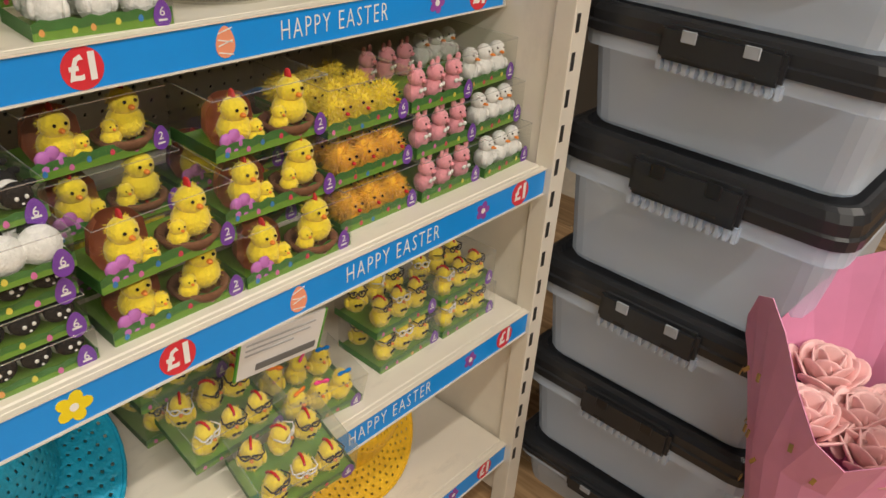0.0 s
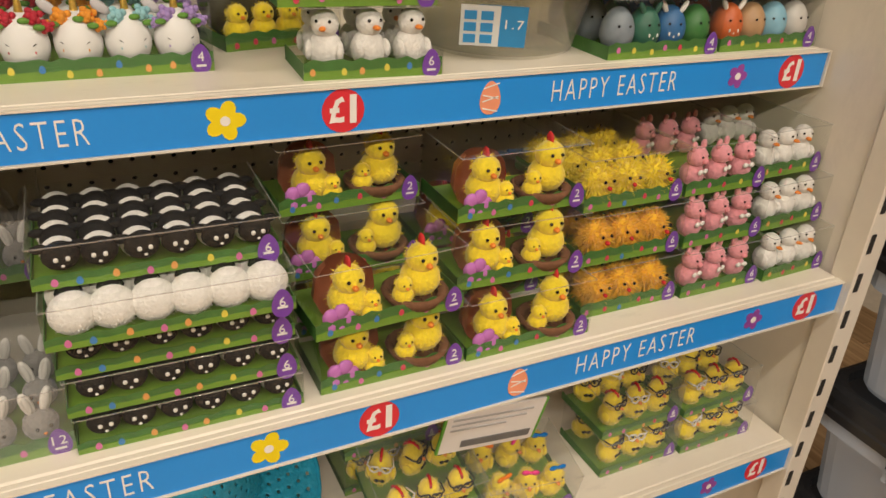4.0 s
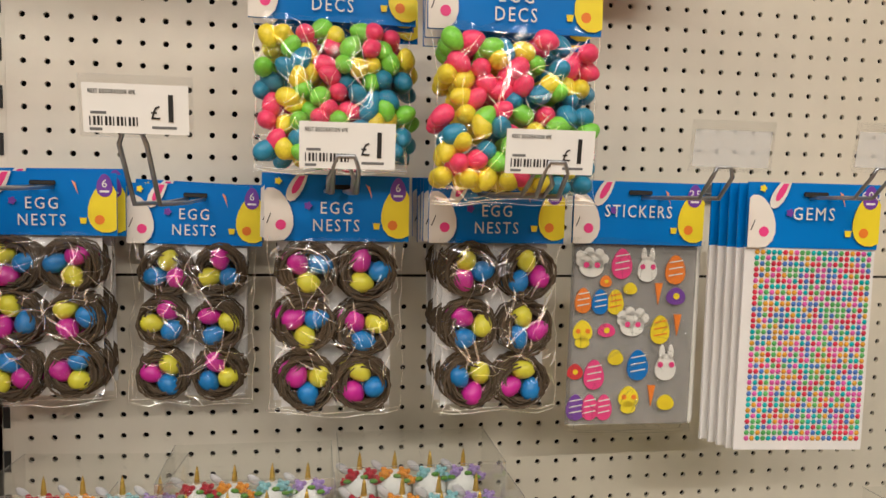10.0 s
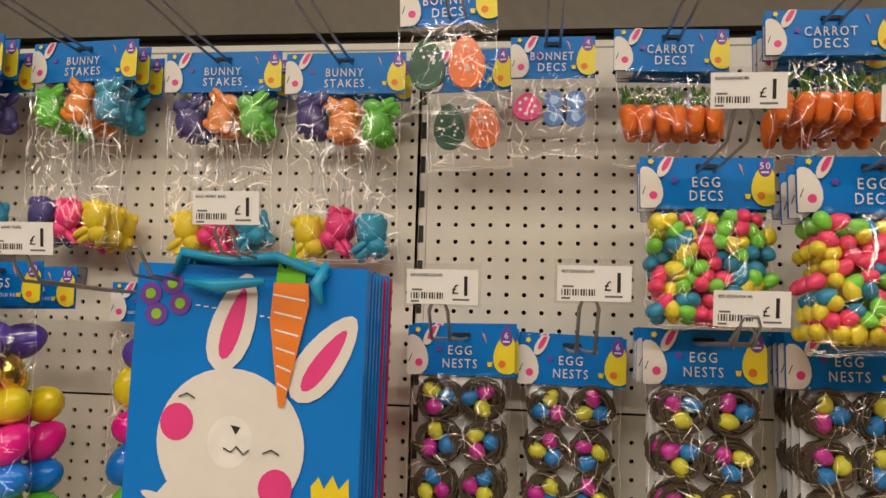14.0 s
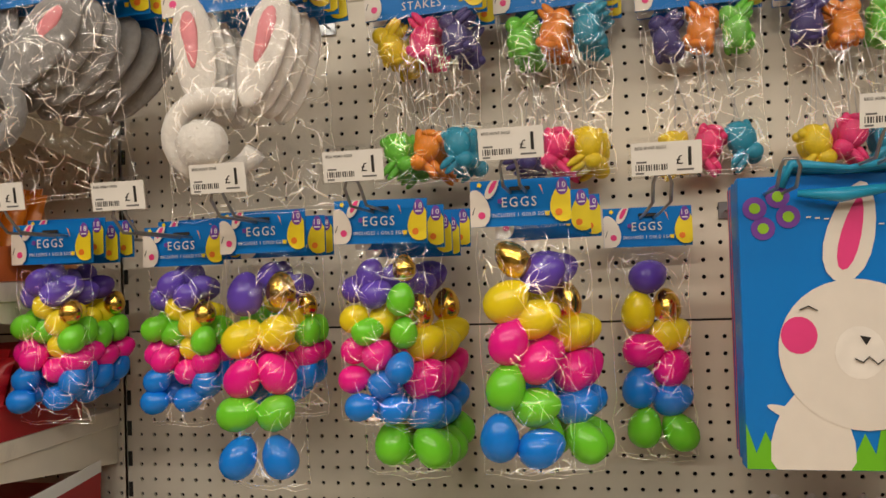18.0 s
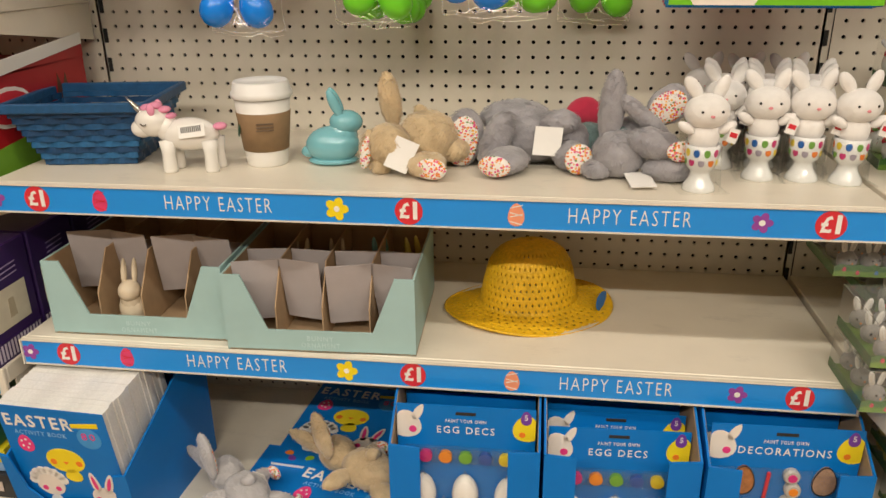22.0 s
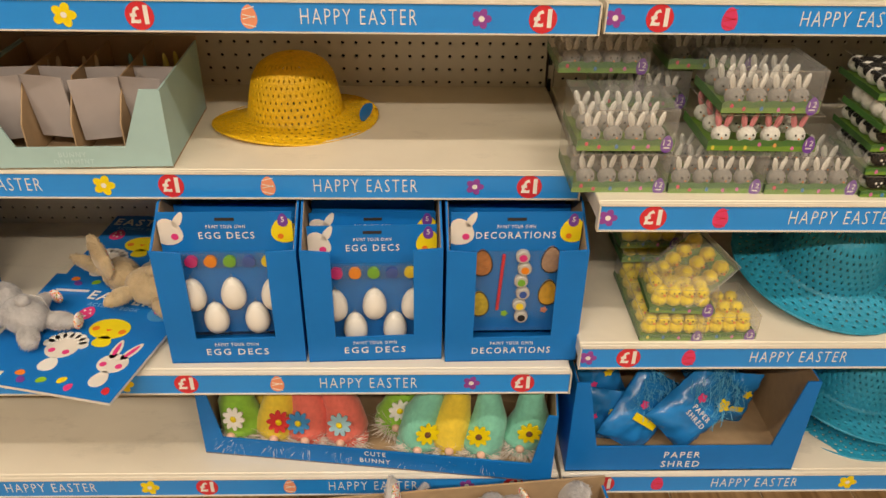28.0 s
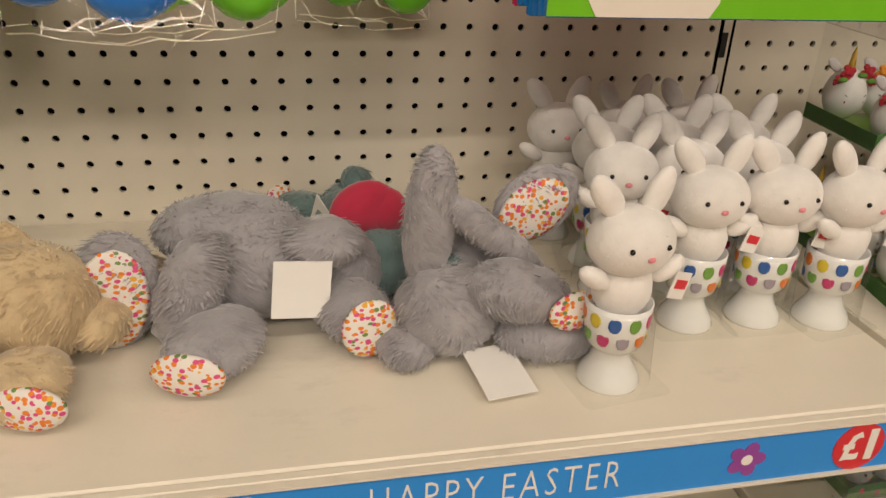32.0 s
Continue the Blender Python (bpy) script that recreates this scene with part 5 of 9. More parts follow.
POM_Y, POM_O, POM_W, POM_K, POM_G, POM_B = pom("pompom_yellow", (0.90, 0.69, 0.02)), pom("pompom_orange", (0.92, 0.50, 0.02)), pom("pompom_white", (0.80, 0.78, 0.74)), pom("pompom_pink", (0.80, 0.32, 0.36)), pom("pompom_grey", (0.27, 0.26, 0.25)), mat("pompom_black", (0.012, 0.011, 0.011), 0.8, var=0.2, scale=260, bump=0.5, bump_scale=420, spec=0.2)
BEAK = mat("beak_orange", (0.85, 0.25, 0.02), 0.5)
COMB = mat("comb_red", (0.55, 0.02, 0.02), 0.7)
EYE = mat("bead_black", (0.008, 0.008, 0.008), 0.15)
SHELL = mat("shell_brown", (0.34, 0.10, 0.04), 0.55, var=0.15)
LILAC = mat("petal_lilac", (0.52, 0.16, 0.50), 0.6, var=0.15)
HAY = mat("hay_brown", (0.15, 0.065, 0.03), 0.9, var=0.4, scale=200)


def chick_bits(x, z, s, body=None, y=0.0, comb=True):
    body = body or POM_Y
    out = [(ball((x, y, z + 0.013 * s), (0.0150 * s, 0.0150 * s, 0.0135 * s), 14, 10), body), (ball((x, y - 0.002 * s, z + 0.030 * s), (0.0118 * s, 0.0115 * s, 0.0112 * s), 14, 10), body),
           (fuzz((x, y, z + 0.013 * s), (0.0155 * s, 0.0155 * s, 0.014 * s), 240, 0.003 * s, 3, 0.0005), body), (fuzz((x, y, z + 0.030 * s), (0.0122 * s,) * 3, 180, 0.003 * s, 4, 0.0005), body),
           (ball((x, y - 0.0138 * s, z + 0.0285 * s), (0.0026 * s, 0.004 * s, 0.0022 * s), 6, 5), BEAK)]
    for sx in (-1, 1):
        out.append((ball((x + sx * 0.0045 * s, y - 0.0128 * s, z + 0.0330 * s), (0.0015 * s,) * 3, 6, 5), EYE))
    if comb:
        out.append((ball((x, y, z + 0.042 * s), (0.0018 * s, 0.0055 * s, 0.006 * s), 6, 5), COMB))
    return out


FIG = {}


def half_shell():
    bm = lathe([(0.004, 0.001), (0.018, 0.003), (0.024, 0.016), (0.022, 0.032), (0.014, 0.042)], 20)
    bmesh.ops.delete(bm, geom=[v for v in bm.verts if v.co.y < -0.004 and v.co.z > 0.008], context="VERTS")
    for v in bm.verts:
        v.co.y += 0.006
    return bm


FIG["hen_flower"] = multi("hen_and_chick", chick_bits(0, 0.002, 1.0) + chick_bits(0.014, 0.0, 0.55, y=-0.010, comb=False) + [(half_shell(), SHELL)] + [(ball((-0.014 + 0.007 * math.cos(a), -0.016, 0.009 + 0.007 * math.sin(a)), (0.0065, 0.003, 0.0065), 8, 5), LILAC) for a in (0, 1.26, 2.5, 3.8, 5.0)])
FIG["hen_nest"] = multi("hen_and_chick", chick_bits(0.004, 0.006, 1.05) + chick_bits(-0.014, 0.006, 0.55, y=-0.009, comb=False) + [(lathe([(0.0, 0.001), (0.020, 0.001), (0.026, 0.010), (0.023, 0.012), (0.018, 0.008)], 16), HAY), (fuzz((0, 0, 0.008), (0.026, 0.026, 0.006), 120, 0.005, 9), HAY)])
FIG["fluffy_yellow"] = multi("fluffy_chick", [(ball((0, 0, 0.017), (0.0135, 0.0135, 0.0140), 12, 8), POM_Y), (fuzz((0, 0, 0.017), (0.0140, 0.0140, 0.0145), 900, 0.0075, 12, 0.0007), POM_Y), (ball((0, -0.020, 0.018), (0.002, 0.003, 0.002), 6, 5), COMB)] + [(ball((sx * 0.005, -0.019, 0.024), (0.0016,) * 3, 6, 5), EYE) for sx in (-1, 1)])
FIG["fluffy_orange"] = multi("fluffy_chick", [(ball((0, 0, 0.017), (0.0135, 0.0135, 0.0140), 12, 8), POM_O), (fuzz((0, 0, 0.017), (0.0140, 0.0140, 0.0145), 900, 0.0075, 13, 0.0007), POM_O), (ball((0, -0.020, 0.018), (0.002, 0.003, 0.002), 6, 5), COMB)] + [(ball((sx * 0.005, -0.019, 0.024), (0.0016,) * 3, 6, 5), EYE) for sx in (-1, 1)])
FIG["pig"] = multi("pig", [(ball((0, 0, 0.013), (0.013, 0.013, 0.014), 12, 8), POM_K), (fuzz((0, 0, 0.013), (0.013, 0.013, 0.014), 80, 0.003, 21), POM_K), (ball((0, -0.003, 0.033), (0.012, 0.011, 0.011), 12, 8), POM_K), (ball((0, -0.014, 0.031), (0.004, 0.003, 0.003), 8, 6), EAR_PINK)]
                   + [(ball((sx * 0.008, -0.002, 0.045), (0.004, 0.003, 0.006), 8, 6), POM_K) for sx in (-1, 1)] + [(ball((sx * 0.005, -0.0128, 0.036), (0.0013,) * 3, 6, 5), EYE) for sx in (-1, 1)] + [(ball((sx * 0.004, -0.013, 0.019), (0.004, 0.002, 0.003), 6, 5), WHITE) for sx in (-1, 1)])
FIG["bird"] = multi("white_bird", [(ball((0, 0, 0.015), (0.014, 0.014, 0.016), 12, 8), POM_W), (fuzz((0, 0, 0.015), (0.014, 0.014, 0.016), 90, 0.003, 31), POM_W), (ball((0, -0.002, 0.036), (0.011, 0.011, 0.011), 12, 8), POM_W), (ball((0, -0.014, 0.034), (0.003, 0.005, 0.002), 6, 5), BEAK)]
                    + [(ball((sx * 0.005, -0.011, 0.039), (0.0014,) * 3, 6, 5), EYE) for sx in (-1, 1)] + [(ball((sx * 0.012, -0.006, 0.016), (0.003, 0.008, 0.008), 8, 6), POM_W) for sx in (-1, 1)])


def bunny_fig(body, inner, s=1.0):
    bits = [(ball((0, 0, 0.013 * s), (0.013 * s,) * 3, 12, 8), body), (fuzz((0, 0, 0.013 * s), (0.013 * s,) * 3, 90, 0.003, 41), body), (ball((0, -0.0125 * s, 0.012 * s), (0.0016, 0.0015, 0.0014), 6, 5), BEAK)]
    for sx in (-1, 1):
        bits.append((ball((sx * 0.0065 * s, 0.0, 0.033 * s), (0.0045 * s, 0.0022 * s, 0.012 * s), 8, 6, turn=Matrix.Rotation(math.radians(14 * sx), 3, "Y")), WHITE if body == POM_G else inner))
        bits.append((ball((sx * 0.0068 * s, -0.002 * s, 0.034 * s), (0.0026 * s, 0.0012 * s, 0.009 * s), 8, 6, turn=Matrix.Rotation(math.radians(14 * sx), 3, "Y")), inner))
        bits.append((ball((sx * 0.0048 * s, -0.0115 * s, 0.0165 * s), (0.0014,) * 3, 6, 5), EYE))
    return bits


FIG["grey_bunny"] = multi("grey_bunny", bunny_fig(POM_G, mat("ear_white", (0.70, 0.68, 0.64), 0.8)))
FIG["pink_bunny"] = multi("white_bunny", bunny_fig(POM_W, EAR_PINK))
FIG["sheep"] = multi("sheep", [(ball((0, 0.006, 0.013), (0.0135, 0.0120, 0.0125), 12, 8), POM_W), (fuzz((0, 0.006, 0.013), (0.0135, 0.0120, 0.0125), 80, 0.002, 51), POM_W), (ball((0, -0.008, 0.017), (0.0135, 0.0098, 0.0112), 12, 8), POM_B)]
                     + [(ball((sx * 0.013, -0.005, 0.023), (0.007, 0.004, 0.0035), 8, 5), POM_B) for sx in (-1, 1)] + [(ball((sx * 0.004, -0.0172, 0.018), (0.002, 0.0012, 0.002), 6, 5), WHITE) for sx in (-1, 1)] + [(ball((0, -0.018, 0.013), (0.0015, 0.001, 0.001), 6, 5), WHITE)])
FIG["sheep_back"] = multi("sheep", [(ball((0, -0.002, 0.016), (0.0178, 0.0160, 0.0165), 14, 10), POM_W), (fuzz((0, -0.002, 0.016), (0.0178, 0.0160, 0.0165), 260, 0.003, 52), POM_W), (ball((0, 0.012, 0.026), (0.010, 0.007, 0.007), 8, 6), POM_B)])
def tall_chick(seed):
    """An upright fluffy chick with a small head."""
    return [(ball((0, 0, 0.0125), (0.0125, 0.0128, 0.0135), 14, 10), POM_Y), (fuzz((0, 0, 0.0125), (0.0129, 0.0132, 0.014), 240, 0.003, seed, 0.0005), POM_Y),
            (ball((0, -0.001, 0.0300), (0.0100, 0.0104, 0.0108), 14, 10), POM_Y), (fuzz((0, -0.001, 0.0300), (0.0104, 0.0108, 0.0112), 180, 0.003, seed + 1, 0.0005), POM_Y),
            (ball((0, -0.0120, 0.0270), (0.0022, 0.0038, 0.0018), 6, 5), BEAK), (ball((0.0125, -0.002, 0.015), (0.003, 0.007, 0.007), 8, 6), POM_Y), (ball((-0.0125, -0.002, 0.015), (0.003, 0.007, 0.007), 8, 6), POM_Y)]


def glasses(rim):
    """Round spectacles with arms, and a bow tie."""
    out = []
    for sx in (-1, 1):
        out.append((tube([(sx * 0.0056 + 0.0046 * math.cos(a), -0.0125 + 0.0014 * abs(math.cos(a)), 0.0318 + 0.0042 * math.sin(a)) for a in [2 * math.pi * k / 12 for k in range(13)]], 0.0010, 5), rim))
        out.append((tube([(sx * 0.0100, -0.0110, 0.0330), (sx * 0.0128, -0.0090, 0.0345), (sx * 0.0112, 0.0020, 0.0330)], 0.0009, 4), rim))
        out.append((ball((sx * 0.0050, -0.0105, 0.0316), (0.0018, 0.0014, 0.0020), 8, 6), EYE))
        out.append((ball((sx * 0.0026, -0.0136, 0.0160), (0.0028, 0.0012, 0.0022), 8, 5), EYE))
    out.append((tube([(-0.0014, -0.0132, 0.0325), (0.0014, -0.0132, 0.0325)], 0.0009, 4), rim))
    return out


def crest():
    """A red felt comb laid from the brow to the back of the head."""
    return [(tube([(0.0, -0.0068 + 0.0165 * k / 8, 0.0300 + 0.0122 * math.sin(0.75 + 2.0 * k / 8) + 0.0016 * (k % 2)) for k in range(9)], 0.0015, 5), COMB)]


FIG["goggle_chick"] = multi("chick_in_glasses", tall_chick(3) + glasses(EYE) + crest())
FIG["pale_goggle_chick"] = multi("chick_in_glasses", tall_chick(5) + glasses(WHITE) + crest())
for kd, bow in (("bow_chick_sky", BLUE), ("bow_chick_pink", PINK), ("bow_chick_orange", ORANGE)):
    FIG[kd] = multi("chick_with_bow", tall_chick(7) + [(ball((sx * 0.0050, -0.004, 0.0415), (0.0050, 0.0020, 0.0034), 8, 6), bow) for sx in (-1, 1)] + [(ball((0, -0.004, 0.0412), (0.0020,) * 3, 6, 5), bow)]
                    + [(ball((sx * 0.0046, -0.0105, 0.0320), (0.0014,) * 3, 6, 5), EYE) for sx in (-1, 1)])
FIG["plain_chick"] = multi("small_chick", chick_bits(0, 0.0, 0.85, comb=False))
EGGWHITE = mat("egg_white_foam", (0.80, 0.79, 0.78), 0.55, var=0.05, scale=100, bump=0.1)
GOLD = mat("gold_horn", (0.85, 0.55, 0.10), 0.3, 0.75, var=0.2, scale=300, bump=0.5, bump_scale=400)
EARPALE = mat("ear_felt", (0.60, 0.58, 0.60), 0.8)
LEAFG = mat("felt_leaf", (0.12, 0.30, 0.04), 0.85, var=0.2)
ROSES = {"red": mat("rose_red", (0.48, 0.008, 0.03), 0.7, var=0.25, scale=200), "orange": mat("rose_orange", (0.80, 0.30, 0.02), 0.7, var=0.25, scale=200), "sky": mat("rose_sky", (0.28, 0.56, 0.62), 0.7, var=0.2, scale=200), "mauve": mat("rose_mauve", (0.38, 0.26, 0.58), 0.7, var=0.2, scale=200)}


def rose(c, r, m):
    bm = bmesh.new()
    for k in range(9):
        a, rr = k * 2.4, r * (0.25 + 0.085 * k)
        ball((c[0] + rr * 0.8 * math.cos(a), c[1] - 0.3 * r + 0.05 * r * k, c[2] + rr * 0.8 * math.sin(a)), (r * 0.36, r * 0.22, r * 0.36), 6, 5, bm, Matrix.Rotation(a, 3, "Y"))
    return bm, m


for nm, m in ROSES.items():
    bits = [(ball((0, 0, 0.023), (0.0182, 0.0182, 0.023), 16, 12, egg=0.1), EGGWHITE), (lathe([(0.0034, 0.044), (0.0028, 0.050), (0.0018, 0.058), (0, 0.065)], 8), GOLD)]
    for px, pz, pr in ((-0.0095, 0.042, 0.0085), (0.0095, 0.043, 0.0082), (0.0185, 0.036, 0.0062), (-0.0175, 0.036, 0.0050)):
        bits.append(rose((px, -0.009, pz), pr, m))
    for px, pz, a in ((-0.0185, 0.048, -50),):
        bits.append((ball((px, -0.002, pz), (0.0045, 0.0015, 0.0085), 8, 6, turn=Matrix.Rotation(math.radians(a), 3, "Y")), EARPALE))
    for px, pz in ((-0.014, 0.037), (0.014, 0.036), (0.004, 0.041)):
        bits.append((ball((px, -0.012, pz), (0.005, 0.002, 0.0025), 6, 5), LEAFG))
    for sx in (-1, 1):
        bits.append((ball((sx * 0.008, -0.0145, 0.018), (0.0021, 0.0012, 0.0021), 8, 5), m))
        bits.append((tube([(sx * 0.0075 - 0.003, -0.0152, 0.0245), (sx * 0.0075, -0.0160, 0.0225), (sx * 0.0075 + 0.003, -0.0152, 0.0245)], 0.0004, 3), EYE))
    bits.append((tube([(-0.003, -0.0164, 0.0155), (0, -0.0166, 0.0145), (0.003, -0.0164, 0.0155)], 0.0004, 3), EYE))
    FIG["unicorn_" + nm] = multi("unicorn_egg", bits)
for nm, c, horn in (("grey", (0.22, 0.26, 0.30), 0), ("green", (0.03, 0.14, 0.09), 1), ("blue", (0.03, 0.14, 0.34), 2), ("leaf", (0.04, 0.18, 0.04), 0), ("fox", (0.62, 0.13, 0.03), 2), ("tan", (0.48, 0.29, 0.15), 0), ("sky", (0.22, 0.46, 0.60), 0), ("pale", (0.55, 0.53, 0.50), 0)):
    m = mat("dino_" + nm, c, 0.45, var=0.12, scale=120)
    bits = [(ball((0, 0, 0.022), (0.0175, 0.0175, 0.0225), 16, 12, egg=0.1), m)] + [(ball((sx * 0.006, -0.0155, 0.028), (0.0014,) * 3, 6, 5), EYE) for sx in (-1, 1)]
    if horn:
        bits += [(lathe([(0.003, 0), (0.002, 0.006), (0, 0.012)], 8), WHITE)]
        bits += [(ball((sx * 0.010, -0.006, 0.043), (0.003, 0.003, 0.008), 8, 6, turn=Matrix.Rotation(math.radians(30 * sx), 3, "Y")), WHITE if horn == 2 else m) for sx in (-1, 1)]
        bits += [(ball((k * 0.005, -0.0165, 0.016 + 0.002 * abs(k)), (0.0012, 0.001, 0.002), 6, 5), WHITE) for k in (-1, 0, 1)]
    FIG["dino_" + nm] = multi("animal_egg", bits)

TURF = mat("printed_turf", (0.055, 0.17, 0.035), 0.45, var=0.25, scale=70)
DOTS = [mat("dot_" + n, c, 0.5) for n, c in (("red", (0.66, 0.05, 0.10)), ("amber", (0.80, 0.36, 0.10)), ("blue", (0.05, 0.22, 0.55)), ("pink", (0.68, 0.16, 0.40)), ("lemon", (0.75, 0.62, 0.08)))]
TURF2 = mat("printed_lawn", (0.15, 0.30, 0.03), 0.45, var=0.15, scale=40)
PACKS = {}


def figure_pack(x, y, z, rz, w, d, h, kinds, rows, badge, label, cat="figure pack", lip=0.017, pitch=None, turn=0.0, jitter=25, lie=(0, 0), scale=1.0, cover=None):
    """A clear acetate box on a printed green tray, with rows of small figures, its front edge at the origin."""
    key = (w, d, h, tuple(kinds), rows, badge, scale)
    m = Matrix.Translation((x, y, z)) @ pose(0, 0, 0, lie[0], lie[1], rz)
    if key in PACKS:
        return copy_thing(PACKS[key], m)
    rnd = random.Random(int(w * 1e4) + rows * 7 + len(kinds))
    t = thing("figure_pack", m, label, cat, cat + "s")
    tray = part("tray", box(-w / 2 + 0.001, 0.001, 0, w / 2 - 0.001, d - 0.001, 0.003), TURF2, t, "printed green card tray")
    n = max(8, int(w / 0.008))
    top = [(-w / 2 + w * k / n, lip * (0.80 + 0.22 * abs(math.sin(k * 1.3)))) for k in range(n + 1)]
    flat("lawn_edge", [(-w / 2, 0.0), (w / 2, 0.0)] + [(a, b * 0.45) for a, b in top[::-1]], -0.0006, TURF2, tray)
    flat("hedge_edge", [(-w / 2, lip * 0.30), (w / 2, lip * 0.30)] + top[::-1], -0.0002, TURF, tray, 0.0005)
    part("side_edge", box(-w / 2, 0.0, 0.0, -w / 2 + 0.0006, d, lip * 0.8), TURF, tray)
    part("side_edge", box(w / 2 - 0.0006, 0.0, 0.0, w / 2, d, lip * 0.8), TURF, tray)
    for k in range(max(4, int(w / 0.02))):
        px = -w / 2 + w * (k + 0.5) / max(4, int(w / 0.02)) + rnd.uniform(-0.004, 0.004)
        flat("printed_egg", egg_points(px, lip * rnd.uniform(0.25, 0.6), 0.0024, 0.0032, 10), -0.0014, rnd.choice(DOTS), tray, 0.0003)
    bd = flat("pack_badge", egg_points(w / 2 - 0.0105, lip * 0.62, 0.0082, 0.0125), -0.0018, PURPLE, tray, 0.0004)
    write(badge, 0.0115, WHITE, bd, w / 2 - 0.0105, -0.0024, lip * 0.72)
    part("pack_word", box(w / 2 - 0.0145, -0.0026, lip * 0.25, w / 2 - 0.0065, -0.0022, lip * 0.25 + 0.0018), WHITE, bd)
    bm = bmesh.new()
    v = [bm.verts.new(p) for p in ((-w / 2, -0.003, 0.001), (w / 2, -0.003, 0.001), (w / 2, -0.003, h), (-w / 2, -0.003, h), (-w / 2, d, 0.001), (w / 2, d, 0.001), (w / 2, d, h), (-w / 2, d, h))]
    for f in ((0, 1, 2, 3), (3, 2, 6, 7), (1, 5, 6, 2), (0, 3, 7, 4)):
        bm.faces.new([v[i] for i in f])
    part("acetate_cover", bm, cover or CLEAR, t, "clear folded acetate cover")
    edge = bmesh.new()
    for a, b in ((2, 3), (2, 6), (3, 7)):
        c = ((-w / 2, -0.003, h), (w / 2, -0.003, h), (w / 2, d, h), (-w / 2, d, h))
        pa, pb = {2: c[1], 3: c[0], 6: c[2], 7: c[3]}[a], {2: c[1], 3: c[0], 6: c[2], 7: c[3]}[b]
        tube([pa, pb], 0.0005, 4, edge)
    part("fold_line", edge, film("acetate_fold", 0.25, 0.15, 0.0, haze=0.10), t)
    n = len(kinds)
    p = pitch or (w - 0.012) / n
    for r in range(rows):
        for k, kd in enumerate(kinds):
            if kd == "-":
                continue
            px = (k - (n - 1) / 2) * p
            ob = part("figure", FIG[kd], None, t, m=pose(px + rnd.uniform(-0.001, 0.001), 0.018 * scale + r * (d - 0.034 * scale) / max(1, rows - 1 if rows > 1 else 1), 0.0035, 0, 0, turn + rnd.uniform(-jitter, jitter)) @ Matrix.Scale(scale, 4))
    PACKS[key] = t
    return t

# ---- bay two: toy packs on its shelves ----
E_, F_, G_, H_ = TOPZ["e"], TOPZ["f"], TOPZ["g"], TOPZ["h"]
UNI = ["unicorn_red", "unicorn_orange", "unicorn_sky", "unicorn_mauve"]
UL = "clear box of four unicorn eggs with felt roses"
for x, y, z, rz, hh in ((1.638, -0.289, 0, 1, 0.120), (1.636, -0.289, 0.1205, 1, 0.085), (1.472, -0.270, 0, 0, 0.110), (1.433, -0.272, 0.1105, -2, 0.085), (1.472, -0.178, 0.0, 0, 0.112), (1.472, -0.178, 0.1125, 0, 0.085), (1.640, -0.178, 0.0, 0, 0.120), (1.640, -0.176, 0.1205, 0, 0.085)):
    figure_pack(x, y, E_ + z, rz, 0.162, 0.105, hh, UNI, 2, "4", UL, "unicorn pack", jitter=12)
# A white label; the veil of film over it is put into the grey.
lab = part("barcode_label", box(-0.070, -0.0044, 0.094, 0.066, -0.0036, 0.117), mat("film_dimmed_label", (0.50, 0.49, 0.47), 0.5, var=0.1), None, m=pose(1.638, -0.289, E_, 0, 0, 1))
tagged(lab, "white barcode label on a clear box, the film's dimming put into its grey", "label")
bars = bmesh.new()
for k in range(24):
    box(-0.028 + 0.0038 * k, -0.0052, 0.099, -0.028 + 0.0038 * k + 0.0024, -0.0046, 0.113, bm=bars)
part("barcode", bars, mat("grey_print", (0.15, 0.15, 0.15), 0.6), lab)["kind"] = "stuff"
CL2, WB = "clear box of two fluffy hens with chicks", "clear box of six white fluffy birds"
figure_pack(1.842, -0.342, E_, -4, 0.122, 0.075, 0.058, ["bird"] * 3, 2, "6", WB, "bird pack", scale=1.08)
figure_pack(1.830, -0.338, E_ + 0.0585, -3, 0.135, 0.078, 0.070, ["hen_flower", "hen_nest"], 1, "2", CL2, "hen pack", jitter=8, scale=1.28)
figure_pack(1.800, -0.215, E_, 12, 0.120, 0.075, 0.060, ["plain_chick"] * 4, 2, "6", "clear box of small yellow chicks", "chick pack")
blk = thing("sweet_bag", pose(1.775, -0.165, E_ + 0.04, -20, 8, 15), "dark olive foil bag of sweets leaning behind boxes", "sweet bag")
bb = ball((0, 0, 0), (0.052, 0.018, 0.042), 16, 10)
for v in bb.verts:
    v.co.z = max(-0.040, min(0.040, v.co.z * 1.25)) + 0.003 * noise.noise(v.co * 60)
part("foil", bb, mat("olive_foil", (0.055, 0.047, 0.02), 0.3, 0.3, var=0.5, scale=40, bump=0.5, bump_scale=60), blk, smooth=True)
flat("printed_band", [(-0.035, -0.006), (0.035, -0.006), (0.035, 0.008), (-0.035, 0.008)], -0.0195, mat("olive_print", (0.40, 0.34, 0.04), 0.4), blk)

